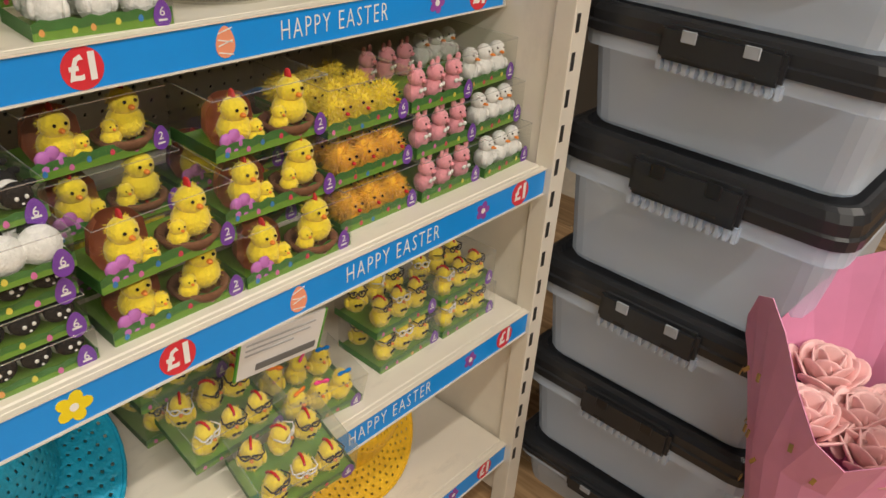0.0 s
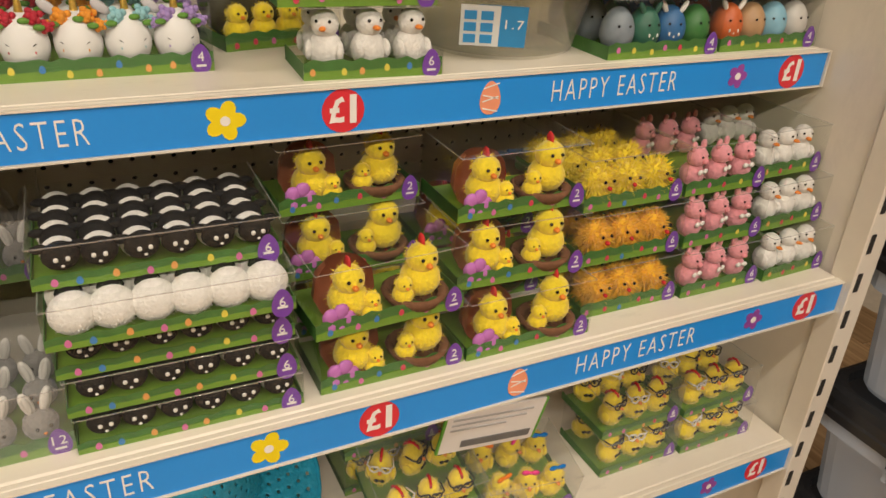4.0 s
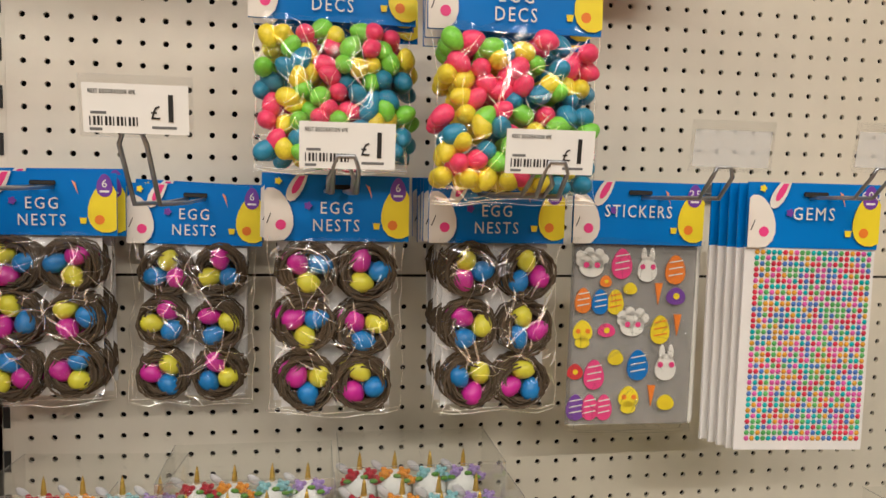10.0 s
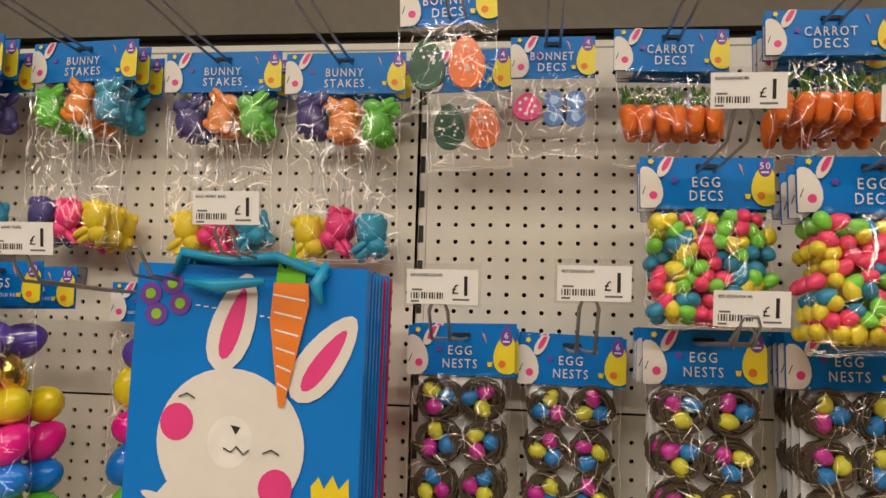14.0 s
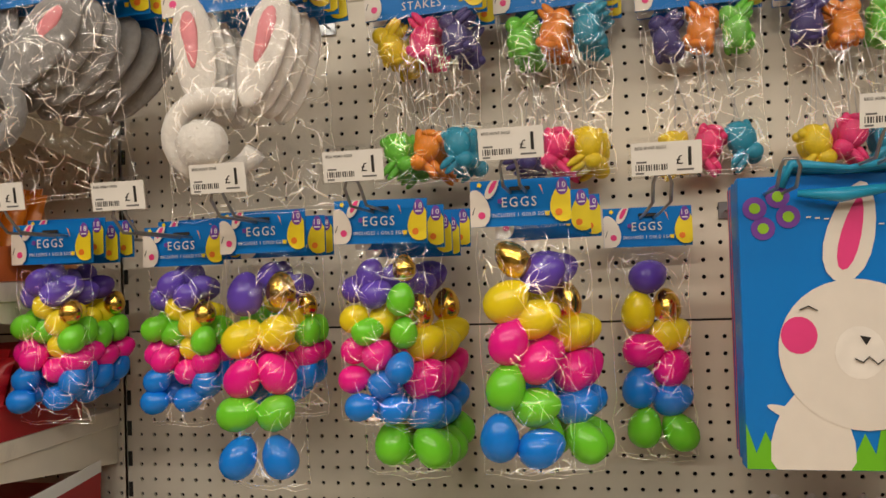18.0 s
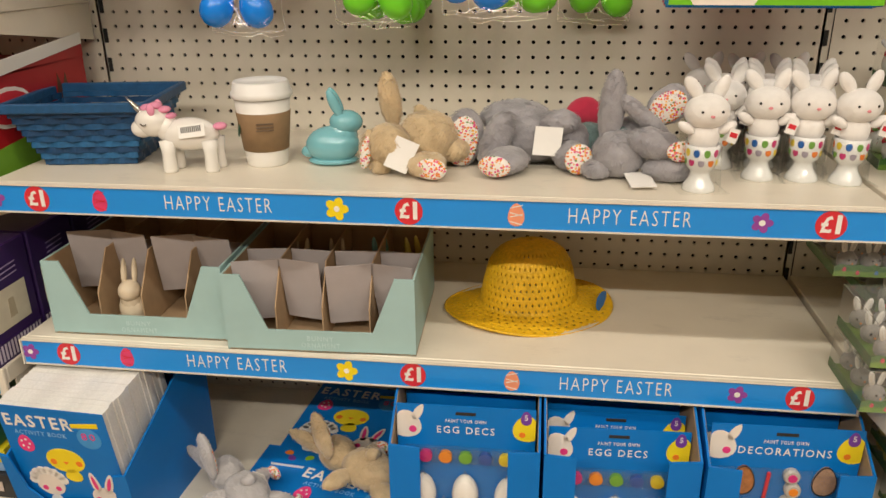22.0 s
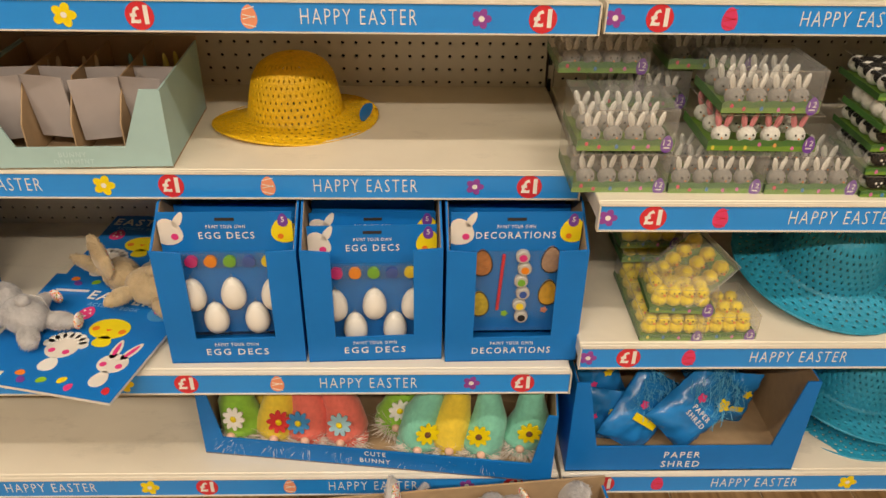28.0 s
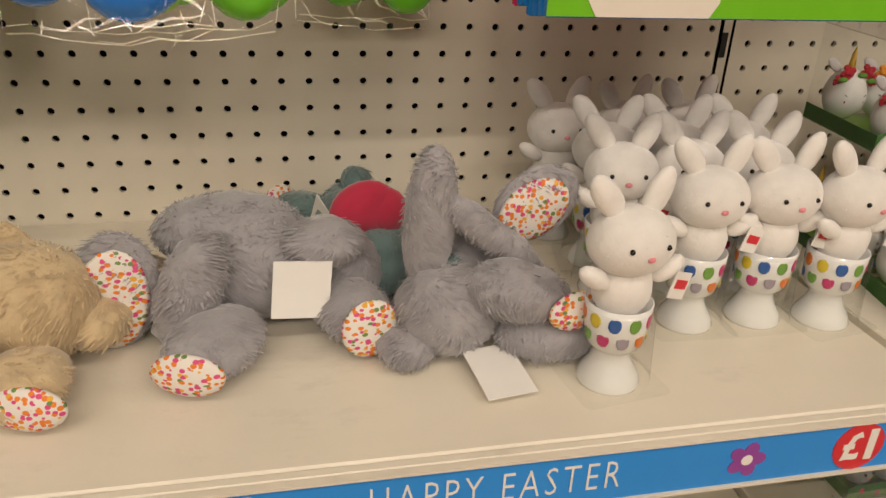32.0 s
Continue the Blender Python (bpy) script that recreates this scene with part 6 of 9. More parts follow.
tub = thing("food_tub", pose(2.012, -0.245, E_) @ Matrix.Diagonal((1.13, 1.13, 1.02, 1)), "clear round food tub with a lime lid", "food tub")
part("bowl", lathe([(0.066, 0.0), (0.071, 0.003), (0.086, 0.066), (0.089, 0.070), (0.0875, 0.070), (0.0695, 0.004), (0.0, 0.004)], 40), film("tub_plastic", 0.06, 0.15, 0.05, 6, tint=(0.93, 0.92, 0.84), haze=0.16), tub, smooth=True)
part("lid", lathe([(0.0, 0.096), (0.058, 0.098), (0.068, 0.0975), (0.079, 0.094), (0.086, 0.086), (0.088, 0.078), (0.0895, 0.074), (0.0950, 0.071), (0.0960, 0.063), (0.0930, 0.063)], 40), mat("lime_plastic", (0.66, 0.74, 0.01), 0.25, var=0.04), tub, "glossy lime green lid", smooth=True)
lb = part("label", box(-0.020, -0.0006, -0.019, 0.020, 0.0006, 0.019), mat("label_blue", (0.02, 0.25, 0.55), 0.4), tub, m=pose(-0.036, -0.0735, 0.034, 12, 0, -26))
part("label_field", box(-0.034, -0.0010, -0.019, -0.002, 0.0, 0.019), mat("label_pale", (0.62, 0.64, 0.62), 0.4), lb)
write("1.7", 0.012, WHITE, lb, 0.010, -0.0010, 0.002, 0.015)
for k in range(6):
    part("mark", box(-0.031 + 0.0135 * (k % 2), -0.0016, 0.006 - 0.011 * (k // 2), -0.021 + 0.0135 * (k % 2), -0.0010, 0.014 - 0.011 * (k // 2)), mat("label_blue", (0.02, 0.25, 0.55), 0.4), lb)
figure_pack(1.995, -0.322, E_ + 0.0985, -10, 0.158, 0.11, 0.052, ["pink_bunny"] * 4, 3, "12", "clear box of twelve white bunnies with pink ears", "bunny pack", jitter=14, scale=1.08)
DL = "clear box of four painted animal eggs"
D1, D2 = ["dino_grey", "dino_green", "dino_blue", "dino_leaf"], ["dino_fox", "dino_tan", "dino_sky", "dino_pale"]
for k in range(3):
    figure_pack(2.158 + 0.004 * k, -0.340 + 0.002 * k, E_ + 0.0585 * k, 0, 0.142, 0.13, 0.0575, D1, 3, "4", DL, "egg pack", jitter=18)
    if k < 3:
        figure_pack(2.306, -0.338 + 0.003 * k, E_ + 0.0585 * k, 0, 0.142, 0.13, 0.0575, D2 if k == 0 else D1[::-1], 3, "4", DL, "egg pack", jitter=18)
toy = thing("bouncy_toy", pose(1.452, -0.315, E_), "lime green soft rubber bunny toy", "toy")
tb = ball((0, 0, 0.032), (0.034, 0.030, 0.032), 18, 12)
ball((0.032, -0.004, 0.044), (0.010, 0.008, 0.007), 8, 6, tb), ball((0.034, -0.004, 0.028), (0.009, 0.008, 0.007), 8, 6, tb), ball((-0.03, 0, 0.03), (0.010, 0.009, 0.009), 8, 6, tb)
part("body", tb, mat("lime_rubber", (0.36, 0.72, 0.01), 0.45, var=0.08, bump=0.3, bump_scale=200), toy, smooth=True)
for x, y, z, rz, hh in ((1.308, -0.312, 0, -10, 0.110), (1.318, -0.190, 0, -5, 0.110), (1.318, -0.190, 0.1105, -5, 0.085)):
    figure_pack(x, y, E_ + z, rz, 0.162, 0.105, hh, UNI, 2, "4", UL, "unicorn pack", jitter=12)
for k, (px, py, rz) in enumerate(((1.300, -0.262, -14), (1.372, -0.288, 10))):
    bg = thing("party_bag", pose(px, py, E_ + 0.1105 + 0.018 - 0.008 * k, -68 - 18 * k, 4, rz), "small blue printed bag lying on a clear box", "bag", "printed bags")
    part("foil", pillow(0.090 - 0.02 * k, 0.030 - 0.014 * k, 0.062 - 0.018 * k, k + 20, 0.005), mat("blue_foil", (0.01, 0.20, 0.55), 0.25, var=0.2, scale=30, bump=0.6, bump_scale=40), bg, smooth=True)
    for q in range(3):
        flat("printed_mark", petals(-0.022 + 0.020 * q, 0.006 - 0.008 * (q % 2), 0.006), -0.0165 + 0.007 * k, (YELLOW, WHITE, YELLOW)[q], bg)

# shelf f
GB = "clear box of twelve grey bunnies with white ears"
GB4 = ["grey_bunny"] * 4
# Clear acetate; its haze and tint paint in the reflections on these covers.
GLARE_FILM = film("acetate_glare", 0.06, 0.09, 0.14, 9.0, tint=(0.88, 0.88, 0.86), haze=0.10)
for x, y, z in ((1.236, -0.428, 0.0), (1.370, -0.430, 0.0), (1.504, -0.432, 0.0), (1.236, -0.430, 0.0635), (1.225, -0.300, 0.127), (1.425, -0.418, 0.1135), (1.39, -0.28, 0.127), (1.30, -0.270, 0.0635), (1.50, -0.27, 0.0635)):
    figure_pack(x, y, F_ + z, 0, 0.131, 0.115, 0.058, GB4, 3, "12", GB, "bunny pack", jitter=14, cover=GLARE_FILM)
figure_pack(1.425, -0.420, F_ + 0.0595, -1, 0.148, 0.115, 0.052, ["pink_bunny"] * 4, 3, "12", "clear box of twelve white bunnies with pink ears", "bunny pack", jitter=14, scale=1.0)
SL = "clear box of six black-faced fluffy sheep"
for k, (x, y, kind) in enumerate(((1.656, -0.442, "sheep"), (1.654, -0.440, "sheep"), (1.652, -0.438, "sheep"), (1.650, -0.452, "sheep_back"), (1.648, -0.425, "sheep"))):
    figure_pack(x, y, F_ + 0.0335 * k, -1, 0.172, 0.115, 0.0325, [kind] * 6, 4, "6", SL, "sheep pack", lip=0.011, jitter=10, scale=0.95)
HF = ["hen_flower", "hen_nest"]
for x, y, z, rz, kd in ((1.826, -0.440, 0.0, 0, HF), (1.964, -0.442, 0.0, 0, HF), (1.820, -0.446, 0.062, 3, HF), (1.962, -0.420, 0.062, -2, HF), (1.965, -0.405, 0.124, 0, HF), (1.822, -0.340, 0.124, 2, HF), (1.826, -0.350, 0.0, 0, HF), (1.964, -0.350, 0.0, 0, HF), (1.822, -0.350, 0.062, 0, HF), (1.964, -0.330, 0.062, 0, HF)):
    figure_pack(x, y, F_ + z, rz, 0.136, 0.078, 0.061, kd, 1, "2", CL2, "hen pack", jitter=8, scale=1.15)
for k, kd in enumerate(("fluffy_orange", "fluffy_orange", "fluffy_yellow")):
    figure_pack(2.100, -0.420 + 0.01 * k, F_ + 0.055 * k, 0, 0.124, 0.13, 0.0545, [kd] * 3, 3, "6", "clear box of six fluffy %s chicks" % ("orange" if k < 2 else "yellow"), "fluffy chick pack", jitter=20, scale=1.10)
for k in range(3):
    figure_pack(2.222, -0.425 + 0.012 * k, F_ + 0.055 * k, 0, 0.112, 0.12, 0.0545, ["pig"] * 3, 2, "6", "clear box of six fluffy pink pigs", "pig pack", jitter=20, scale=1.0)
    figure_pack(2.333, -0.428 + 0.02 * k, F_ + 0.055 * k, 2, 0.100, 0.12, 0.0545, ["bird"] * 3, 2, "6", WB, "bird pack", jitter=20, scale=1.0)

# shelf g
YC = "clear box of rows of small yellow chicks"
for x, y, z, rz, lie in ((1.345, -0.452, 0.0, 0, (0, 0)), (1.428, -0.450, 0.0, 2, (0, 0)), (1.355, -0.445, 0.046, -3, (0, 0)), (1.345, -0.36, 0.0, 0, (0, 0)), (1.345, -0.30, 0.046, 2, (0, 0)), (1.33, -0.33, 0.092, 2, (0, 0)), (1.34, -0.32, 0.138, -4, (0, 0))):
    figure_pack(x, y, G_ + z, rz, 0.098, 0.09, 0.044, ["plain_chick"] * 4, 3, "12", YC, "chick pack", lip=0.012, jitter=30, lie=lie, scale=0.96, cover=GLARE_FILM)
figure_pack(1.415, -0.400, G_ + 0.055, 20, 0.098, 0.09, 0.044, ["plain_chick"] * 4, 3, "12", YC, "chick pack", lie=(35, -38), scale=0.96)
GC = "clear box of fluffy chicks wearing glasses"
GK, GW, BW = ["goggle_chick", "pale_goggle_chick", "goggle_chick"], ["pale_goggle_chick", "goggle_chick", "goggle_chick"], ["bow_chick_orange", "bow_chick_pink", "bow_chick_sky"]
# A fainter haze paints glare onto the covers of these chick boxes.
SOFT_GLARE_FILM = film("acetate_soft_glare", 0.05, 0.08, 0.10, 9.0, tint=(0.93, 0.93, 0.91), haze=0.07)
for x, y, z, rz, lie, kd in ((2.165, -0.420, 0.0, 0, (0, 0), GK), (2.165, -0.412, 0.052, 0, (0, 0), GK), (2.285, -0.425, 0.0, 0, (0, 0), GW), (2.285, -0.418, 0.052, 0, (0, 0), GW), (1.880, -0.430, 0.030, -2, (11, -3), GW), (1.995, -0.436, 0.004, -4, (9, 4), BW), (1.905, -0.520, 0.004, -8, (13, -5), GK), (1.875, -0.33, 0.0, 0, (0, 0), GK), (1.875, -0.33, 0.052, 0, (0, 0), GK), (1.99, -0.32, 0.0, 0, (0, 0), GK)):
    figure_pack(x, y, G_ + z, rz, 0.116, 0.085, 0.050, kd, 2, "6", "clear box of small fluffy chicks wearing bows" if kd is BW else GC, "chick pack", lip=0.013, jitter=48, lie=lie, scale=1.10, cover=SOFT_GLARE_FILM)
# The underside of a pack stood on end: barcode, small print, green edges.
sign = thing("shelf_sign", pose(1.928, -0.450, F_ - 0.080, 14, 3, -4), "white barcoded underside of an upended pack, with green edges", "sign")
part("card", box(-0.052, 0, -0.034, 0.052, 0.002, 0.030), NCARD, sign)
part("barcode", box(-0.030, -0.0012, -0.026, 0.046, -0.0004, -0.016), mat("grey_print", (0.15, 0.15, 0.15), 0.6), sign)
for k, wide in enumerate((0.086, 0.080, 0.060)):
    part("print_line", box(-0.046, -0.0012, 0.018 - 0.008 * k, -0.046 + wide, -0.0004, 0.0200 - 0.008 * k), mat("pale_print", (0.42, 0.42, 0.42), 0.6), sign)
for x0, x1 in ((-0.0545, -0.0521), (0.0521, 0.0545)):
    part("green_edge", box(x0, -0.0004, -0.034, x1, 0.0024, 0.030), GREEN, sign)


def straw_hat(x, y, z, m, turn, label, rx=0.0, ry=0.0, s=1.0, deep=1.0):
    """A woven paper-straw hat with an open lattice crown and a waved brim."""
    t = thing("straw_hat", Matrix.Translation((x, y, z)) @ pose(0, 0, 0, rx, ry, 0) @ Matrix.Diagonal((s, s * deep, s, 1)) @ pose(0, 0, 0, 0, 0, turn), label, "hat", "straw hats")
    prof = [(0.004, 0.118)]
    for k in range(1, 9):
        a = k / 9 * 1.2
        prof.append((0.062 * math.sin(a) / math.sin(1.2), 0.118 - 0.026 * (1 - math.cos(a)) / (1 - math.cos(1.2))))
    for k in range(20):
        u = k / 19
        prof.append((0.064 + 0.018 * u ** 0.7, 0.088 - 0.072 * u))
    for k in range(1, 19):
        prof.append((0.082 + 0.060 * k / 18, 0.013 - 0.011 * math.sin(k / 18 * 1.6)))
    n = 192
    bm = bmesh.new()
    rows_ = []
    for r, zz in prof:
        rows_.append([bm.verts.new((r * math.cos(2 * math.pi * i / n), r * math.sin(2 * math.pi * i / n), zz + (0.006 * math.sin(2 * 2 * math.pi * i / n + 0.6) * max(0, (r - 0.085) / 0.055)))) for i in range(n)])
    for j in range(len(rows_) - 1):
        for i in range(n):
            if 5 <= j < len(rows_) - 3 and j % 3 == 0 and (i + (j // 3 % 2) * 2) % 4 == 0:
                continue
            q = (i + 1) % n
            bm.faces.new((rows_[j][i], rows_[j][q], rows_[j + 1][q], rows_[j + 1][i]))
    crown = part("weave", bm, m, t, smooth=True)
    sol = crown.modifiers.new("thick", "SOLIDIFY")
    sol.thickness = 0.0016
    part("brim_edge", tube([(0.142 * math.cos(2 * math.pi * i / 40), 0.142 * math.sin(2 * math.pi * i / 40), 0.003 + 0.0060 * math.sin(4 * math.pi * i / 40 + 0.6)) for i in range(41)], 0.0024, 6), m, t, smooth=True)
    return t


STRAW_Y = mat("straw_yellow", (0.78, 0.46, 0.01), 0.55, var=0.25, scale=180, bump=0.6, bump_scale=260)
STRAW_B = mat("straw_blue", (0.012, 0.29, 0.46), 0.45, var=0.25, scale=180, bump=0.6, bump_scale=260)
straw_hat(1.640, -0.300, G_ + 0.046, STRAW_B, 20, "turquoise woven straw hat on a shelf", 17, 0, 1.06)
straw_hat(1.775, -0.285, H_ + 0.001, STRAW_B, 70, "turquoise woven straw hat on the bottom shelf", 3, 0, 1.05)
straw_hat(1.780, -0.280, H_ + 0.045, STRAW_B, 10, "turquoise woven straw hat stacked on another", 4, 3, 1.05)
straw_hat(2.140, -0.290, H_ + 0.098, STRAW_Y, 30, "yellow woven straw hat tipped against the panel", 42, 0)

# paper shred display box and its bags
def open_tray(t, w, d, h, lip, m, thick=0.003, slant=0.02, back=None, inner=None):
    """A display carton: floor, back, sides, and a front cut away in the middle."""
    inner = inner or CARD
    part("floor_panel", box(-w / 2, 0, 0, w / 2, d, thick), inner, t)
    part("back_panel", box(-w / 2, d - thick, thick, w / 2, d, back or h), inner, t)
    for sx in (-1, 1):
        part("side_panel", box(sx * w / 2 - (thick if sx > 0 else 0), thick, thick, sx * w / 2 + (thick if sx < 0 else 0), d - thick, h), m, t)
        part("side_lining", box(sx * (w / 2 - thick) - (0.001 if sx > 0 else 0), thick, thick, sx * (w / 2 - thick) + (0.001 if sx < 0 else 0), d - thick, h - 0.001), inner, t)
    a = w / 2
    part("front_panel", outline([(-a, 0), (a, 0), (a, h), (a - slant, h), (a - slant * 2.2, lip), (-a + slant * 2.2, lip), (-a + slant, h), (-a, h)], 0, thick), m, t)


shred = thing("shred_display_box", pose(1.408, -0.452, H_, 0, 0, 0), "blue card display box of paper shred bags", "display box")
open_tray(shred, 0.395, 0.26, 0.200, 0.058, BLUE, slant=0.022)
write("PAPER", 0.020, WHITE, shred, 0.0, -0.0006, 0.038, 0.062)
write("SHRED", 0.020, WHITE, shred, 0.0, -0.0006, 0.016, 0.066)
FOIL = mat("blue_foil", (0.01, 0.20, 0.55), 0.25, var=0.2, scale=30, bump=0.6, bump_scale=40)
SHREDM = mat("paper_shred", (0.07, 0.38, 0.66), 0.6, var=0.4, scale=200, island=0.6)
rnd = random.Random(8)
for k, (bx, by, bz, rx, ry, rz, s) in enumerate(((-0.13, 0.08, 0.058, 0, 10, 0, 0.8), (-0.06, 0.07, 0.078, -20, 38, 5, 1.0), (0.03, 0.06, 0.098, -25, 48, -8, 1.05), (-0.13, 0.11, 0.115, 0, -20, 10, 0.75), (0.07, 0.13, 0.12, -10, -30, 0, 0.9), (0.12, 0.12, 0.060, 0, 10, 0, 0.8))):
    g = thing("paper_shred_bag", Matrix.Translation((1.408 + bx, -0.452 + by, H_ + bz)) @ pose(0, 0, 0, rx, ry, rz) @ Matrix.Scale(s, 4), "crumpled blue printed bag of paper shred", "bag", "bags of paper shred")
    b = pillow(0.105, 0.044, 0.150, k, 0.006)
    part("foil", b, FOIL, g, smooth=True)
    flat("printed_word", [(-0.026, -0.020), (0.026, -0.020), (0.026, -0.006), (-0.026, -0.006)], -0.0255, WHITE if k == 2 else YELLOW, g) if k in (1, 5) else None
    if k == 2:
        write("PAPER", 0.013, WHITE, g, 0, -0.027, -0.006), write("SHRED", 0.013, WHITE, g, 0, -0.027, -0.020)
    flat("printed_flower", petals(0.02, 0.030, 0.012), -0.024, YELLOW, g)
    flat("printed_flower", petals(-0.02, 0.012, 0.009), -0.025, PINK, g)
    sh = bmesh.new()
    for _ in range(420):
        p0 = Vector((rnd.uniform(-0.04, 0.04), rnd.uniform(-0.028, -0.010), rnd.uniform(0.0, 0.070)))
        q = p0 + Vector((rnd.uniform(-0.02, 0.02), rnd.uniform(-0.008, 0.004), rnd.uniform(-0.02, 0.02)))
        s2 = Vector((0.0008, 0, 0.0008))
        sh.faces.new((sh.verts.new(p0), sh.verts.new(p0 + s2), sh.verts.new(q + s2), sh.verts.new(q)))
    if k in (1, 2, 4):
        o = part("shred", sh, SHREDM, g)
        o["kind"] = "stuff"
    else:
        sh.free()

# storage crates and bouquet beside the end panel
CRATE = film("crate_plastic", 0.07, 0.16, 0.03, 4, tint=(0.74, 0.82, 0.92), haze=0.42, cloud=(0.76, 0.82, 0.90))
LID = mat("black_plastic", (0.022, 0.023, 0.026), 0.32, var=0.1, scale=60, bump=0.05)


def rounded(x0, y0, x1, y1, r, n=4):
    pts = []
    for cx, cy, a in ((x1 - r, y1 - r, 0), (x0 + r, y1 - r, 90), (x0 + r, y0 + r, 180), (x1 - r, y0 + r, 270)):
        pts += [(cx + r * math.cos(math.radians(a + 90 * k / n)), cy + r * math.sin(math.radians(a + 90 * k / n))) for k in range(n + 1)]
    return pts


def loft(rings, bm=None, cap0=True, cap1=True):
    bm = bm or bmesh.new()
    vs = [[bm.verts.new(p) for p in r] for r in rings]
    k = len(vs[0])
    for a, b in zip(vs, vs[1:]):
        for i in range(k):
            bm.faces.new((a[i], a[(i + 1) % k], b[(i + 1) % k], b[i]))
    if cap0:
        bm.faces.new(vs[0][::-1])
    if cap1:
        bm.faces.new(vs[-1])
    return bm


CATCH = [mat("black_catch", (0.012, 0.012, 0.013), 0.3), mat("clear_catch", (0.36, 0.38, 0.41), 0.25)]


def crate(z, dx, dy, high, light):
    """A clear storage crate with a black clip lid, its long side along y."""
    t = thing("storage_crate", pose(2.655 + dx, -0.650 + dy, z), "clear plastic storage crate with a black clip lid", "storage crate", "stacked storage crates")
    t.scale = (1, 1, high / 0.2)
    w, d = 0.40, 0.42

    def rg(k, zz, r=0.04):
        return [(x, y, zz) for x, y in rounded(-w / 2 * k, -d / 2 * k, w / 2 * k, d / 2 * k, r)]
    part("tub", loft([rg(0.87, 0.0, 0.035), rg(0.885, 0.006, 0.035), rg(0.945, 0.150, 0.035), rg(0.945, 0.160, 0.035)], cap1=False), CRATE, t, smooth=False)
    part("rim", loft([rg(0.950, 0.132, 0.035), rg(0.990, 0.130, 0.035), rg(0.995, 0.158, 0.035), rg(0.950, 0.158, 0.035)], cap0=False, cap1=False), CRATE, t)
    part("lid", loft([rg(0.985, 0.152), rg(1.020, 0.154), rg(1.028, 0.168), rg(1.012, 0.171), rg(1.014, 0.186), rg(0.995, 0.196), rg(0.960, 0.200), rg(0.925, 0.199), rg(0.915, 0.186)], cap0=False), LID, t, "glossy black plastic lid")
    clip = part("clip", box(-w / 2 - 0.018, -0.080, 0.140, -w / 2 - 0.001, 0.080, 0.192, 0.006, seg=2), LID, t, "black plastic clip")
    for y in (-0.04, 0.04):
        part("catch", box(-w / 2 - 0.0205, y - 0.010, 0.172, -w / 2 - 0.0175, y + 0.010, 0.190, 0.001), CATCH[light], clip)
        part("clip_slot", box(-w / 2 - 0.0190, y - 0.010, 0.148, -w / 2 - 0.0170, y + 0.010, 0.152), DARK, clip)
    for k in range(14):
        part("grip_rib", box(-w / 2 - 0.007, -0.080 + 0.012 * k, 0.122, -w / 2 + 0.006, -0.074 + 0.012 * k, 0.142), CRATE, t)
    return t


BASES = (0.0, 0.112, 0.311, 0.503, 0.729, 0.902, 1.11)
for k in range(6):
    crate(BASES[k], 0.004 * math.sin(k * 2.1), 0.012 + 0.005 * math.sin(k * 1.3), BASES[k + 1] - BASES[k] - 0.002, k % 2 == 0)
PAPER = mat("pink_wrap", (0.74, 0.29, 0.47), 0.45, var=0.08, scale=20, bump=0.2, bump_scale=30)
FLECK = mat("gold_fleck", (0.45, 0.28, 0.08), 0.35, 0.6)
bq = thing("bouquet", pose(2.402, -0.915, 0.0), "pink flower bouquet in gold-flecked pink wrapping paper", "bouquet")
bmw = bmesh.new()
nn = 24
ringa = []
for lvl, (r, zz) in enumerate(((0.03, 0.10), (0.06, 0.28), (0.10, 0.46), (0.135, 0.60))):
    ringa.append([bmw.verts.new((r * math.cos(2 * math.pi * i / nn), r * math.sin(2 * math.pi * i / nn), zz + (0.0 if lvl < 3 else 0.07 * math.sin(3 * 2 * math.pi * i / nn + 0.8)))) for i in range(nn)])
for a, b in zip(ringa, ringa[1:]):
    for i in range(nn):
        bmw.faces.new((a[i], a[(i + 1) % nn], b[(i + 1) % nn], b[i]))
wrap = part("wrapping_paper", bmw, PAPER, bq)
sm = wrap.modifiers.new("thick", "SOLIDIFY")
sm.thickness = 0.0012
rnd = random.Random(6)
for k in range(46):
    a, q = rnd.uniform(0, 6.28), rnd.uniform(0.1, 1)
    r, zz = 0.062 + 0.072 * q, 0.28 + 0.30 * q
    part("gold_fleck", box(-0.0025, -0.0006, -0.005, 0.0025, 0.0006, 0.005), FLECK, wrap, m=pose((r + 0.0016) * math.cos(a), (r + 0.0016) * math.sin(a), zz, -14, rnd.uniform(-40, 40), math.degrees(a) + 90))
PETAL = mat("rose_petal", (0.88, 0.55, 0.53), 0.6, var=0.22, scale=40)
for fx, fy, fz in ((0.0, -0.02, 0.50), (0.05, 0.04, 0.51), (-0.045, 0.03, 0.50), (0.05, -0.05, 0.49), (-0.04, -0.05, 0.49)):
    fb = bmesh.new()
    for k in range(22):
        a, rr = k * 2.4, 0.006 + 0.0018 * k
        ball((rr * math.cos(a), rr * math.sin(a), 0.022 - 0.0008 * k), (0.019 + 0.0003 * k, 0.0026, 0.020), 10, 8, fb, Matrix.Rotation(a + 1.57, 3, "Z") @ Matrix.Rotation(0.18 + 0.028 * k, 3, "X"))
    part("rose", fb, PETAL, bq, "soft pink rose", m=pose(fx, fy, fz), smooth=True)
part("stems", lathe([(0.028, 0.0), (0.026, 0.06), (0.022, 0.14)], 14), mat("stem_green", (0.06, 0.14, 0.04), 0.6), bq)

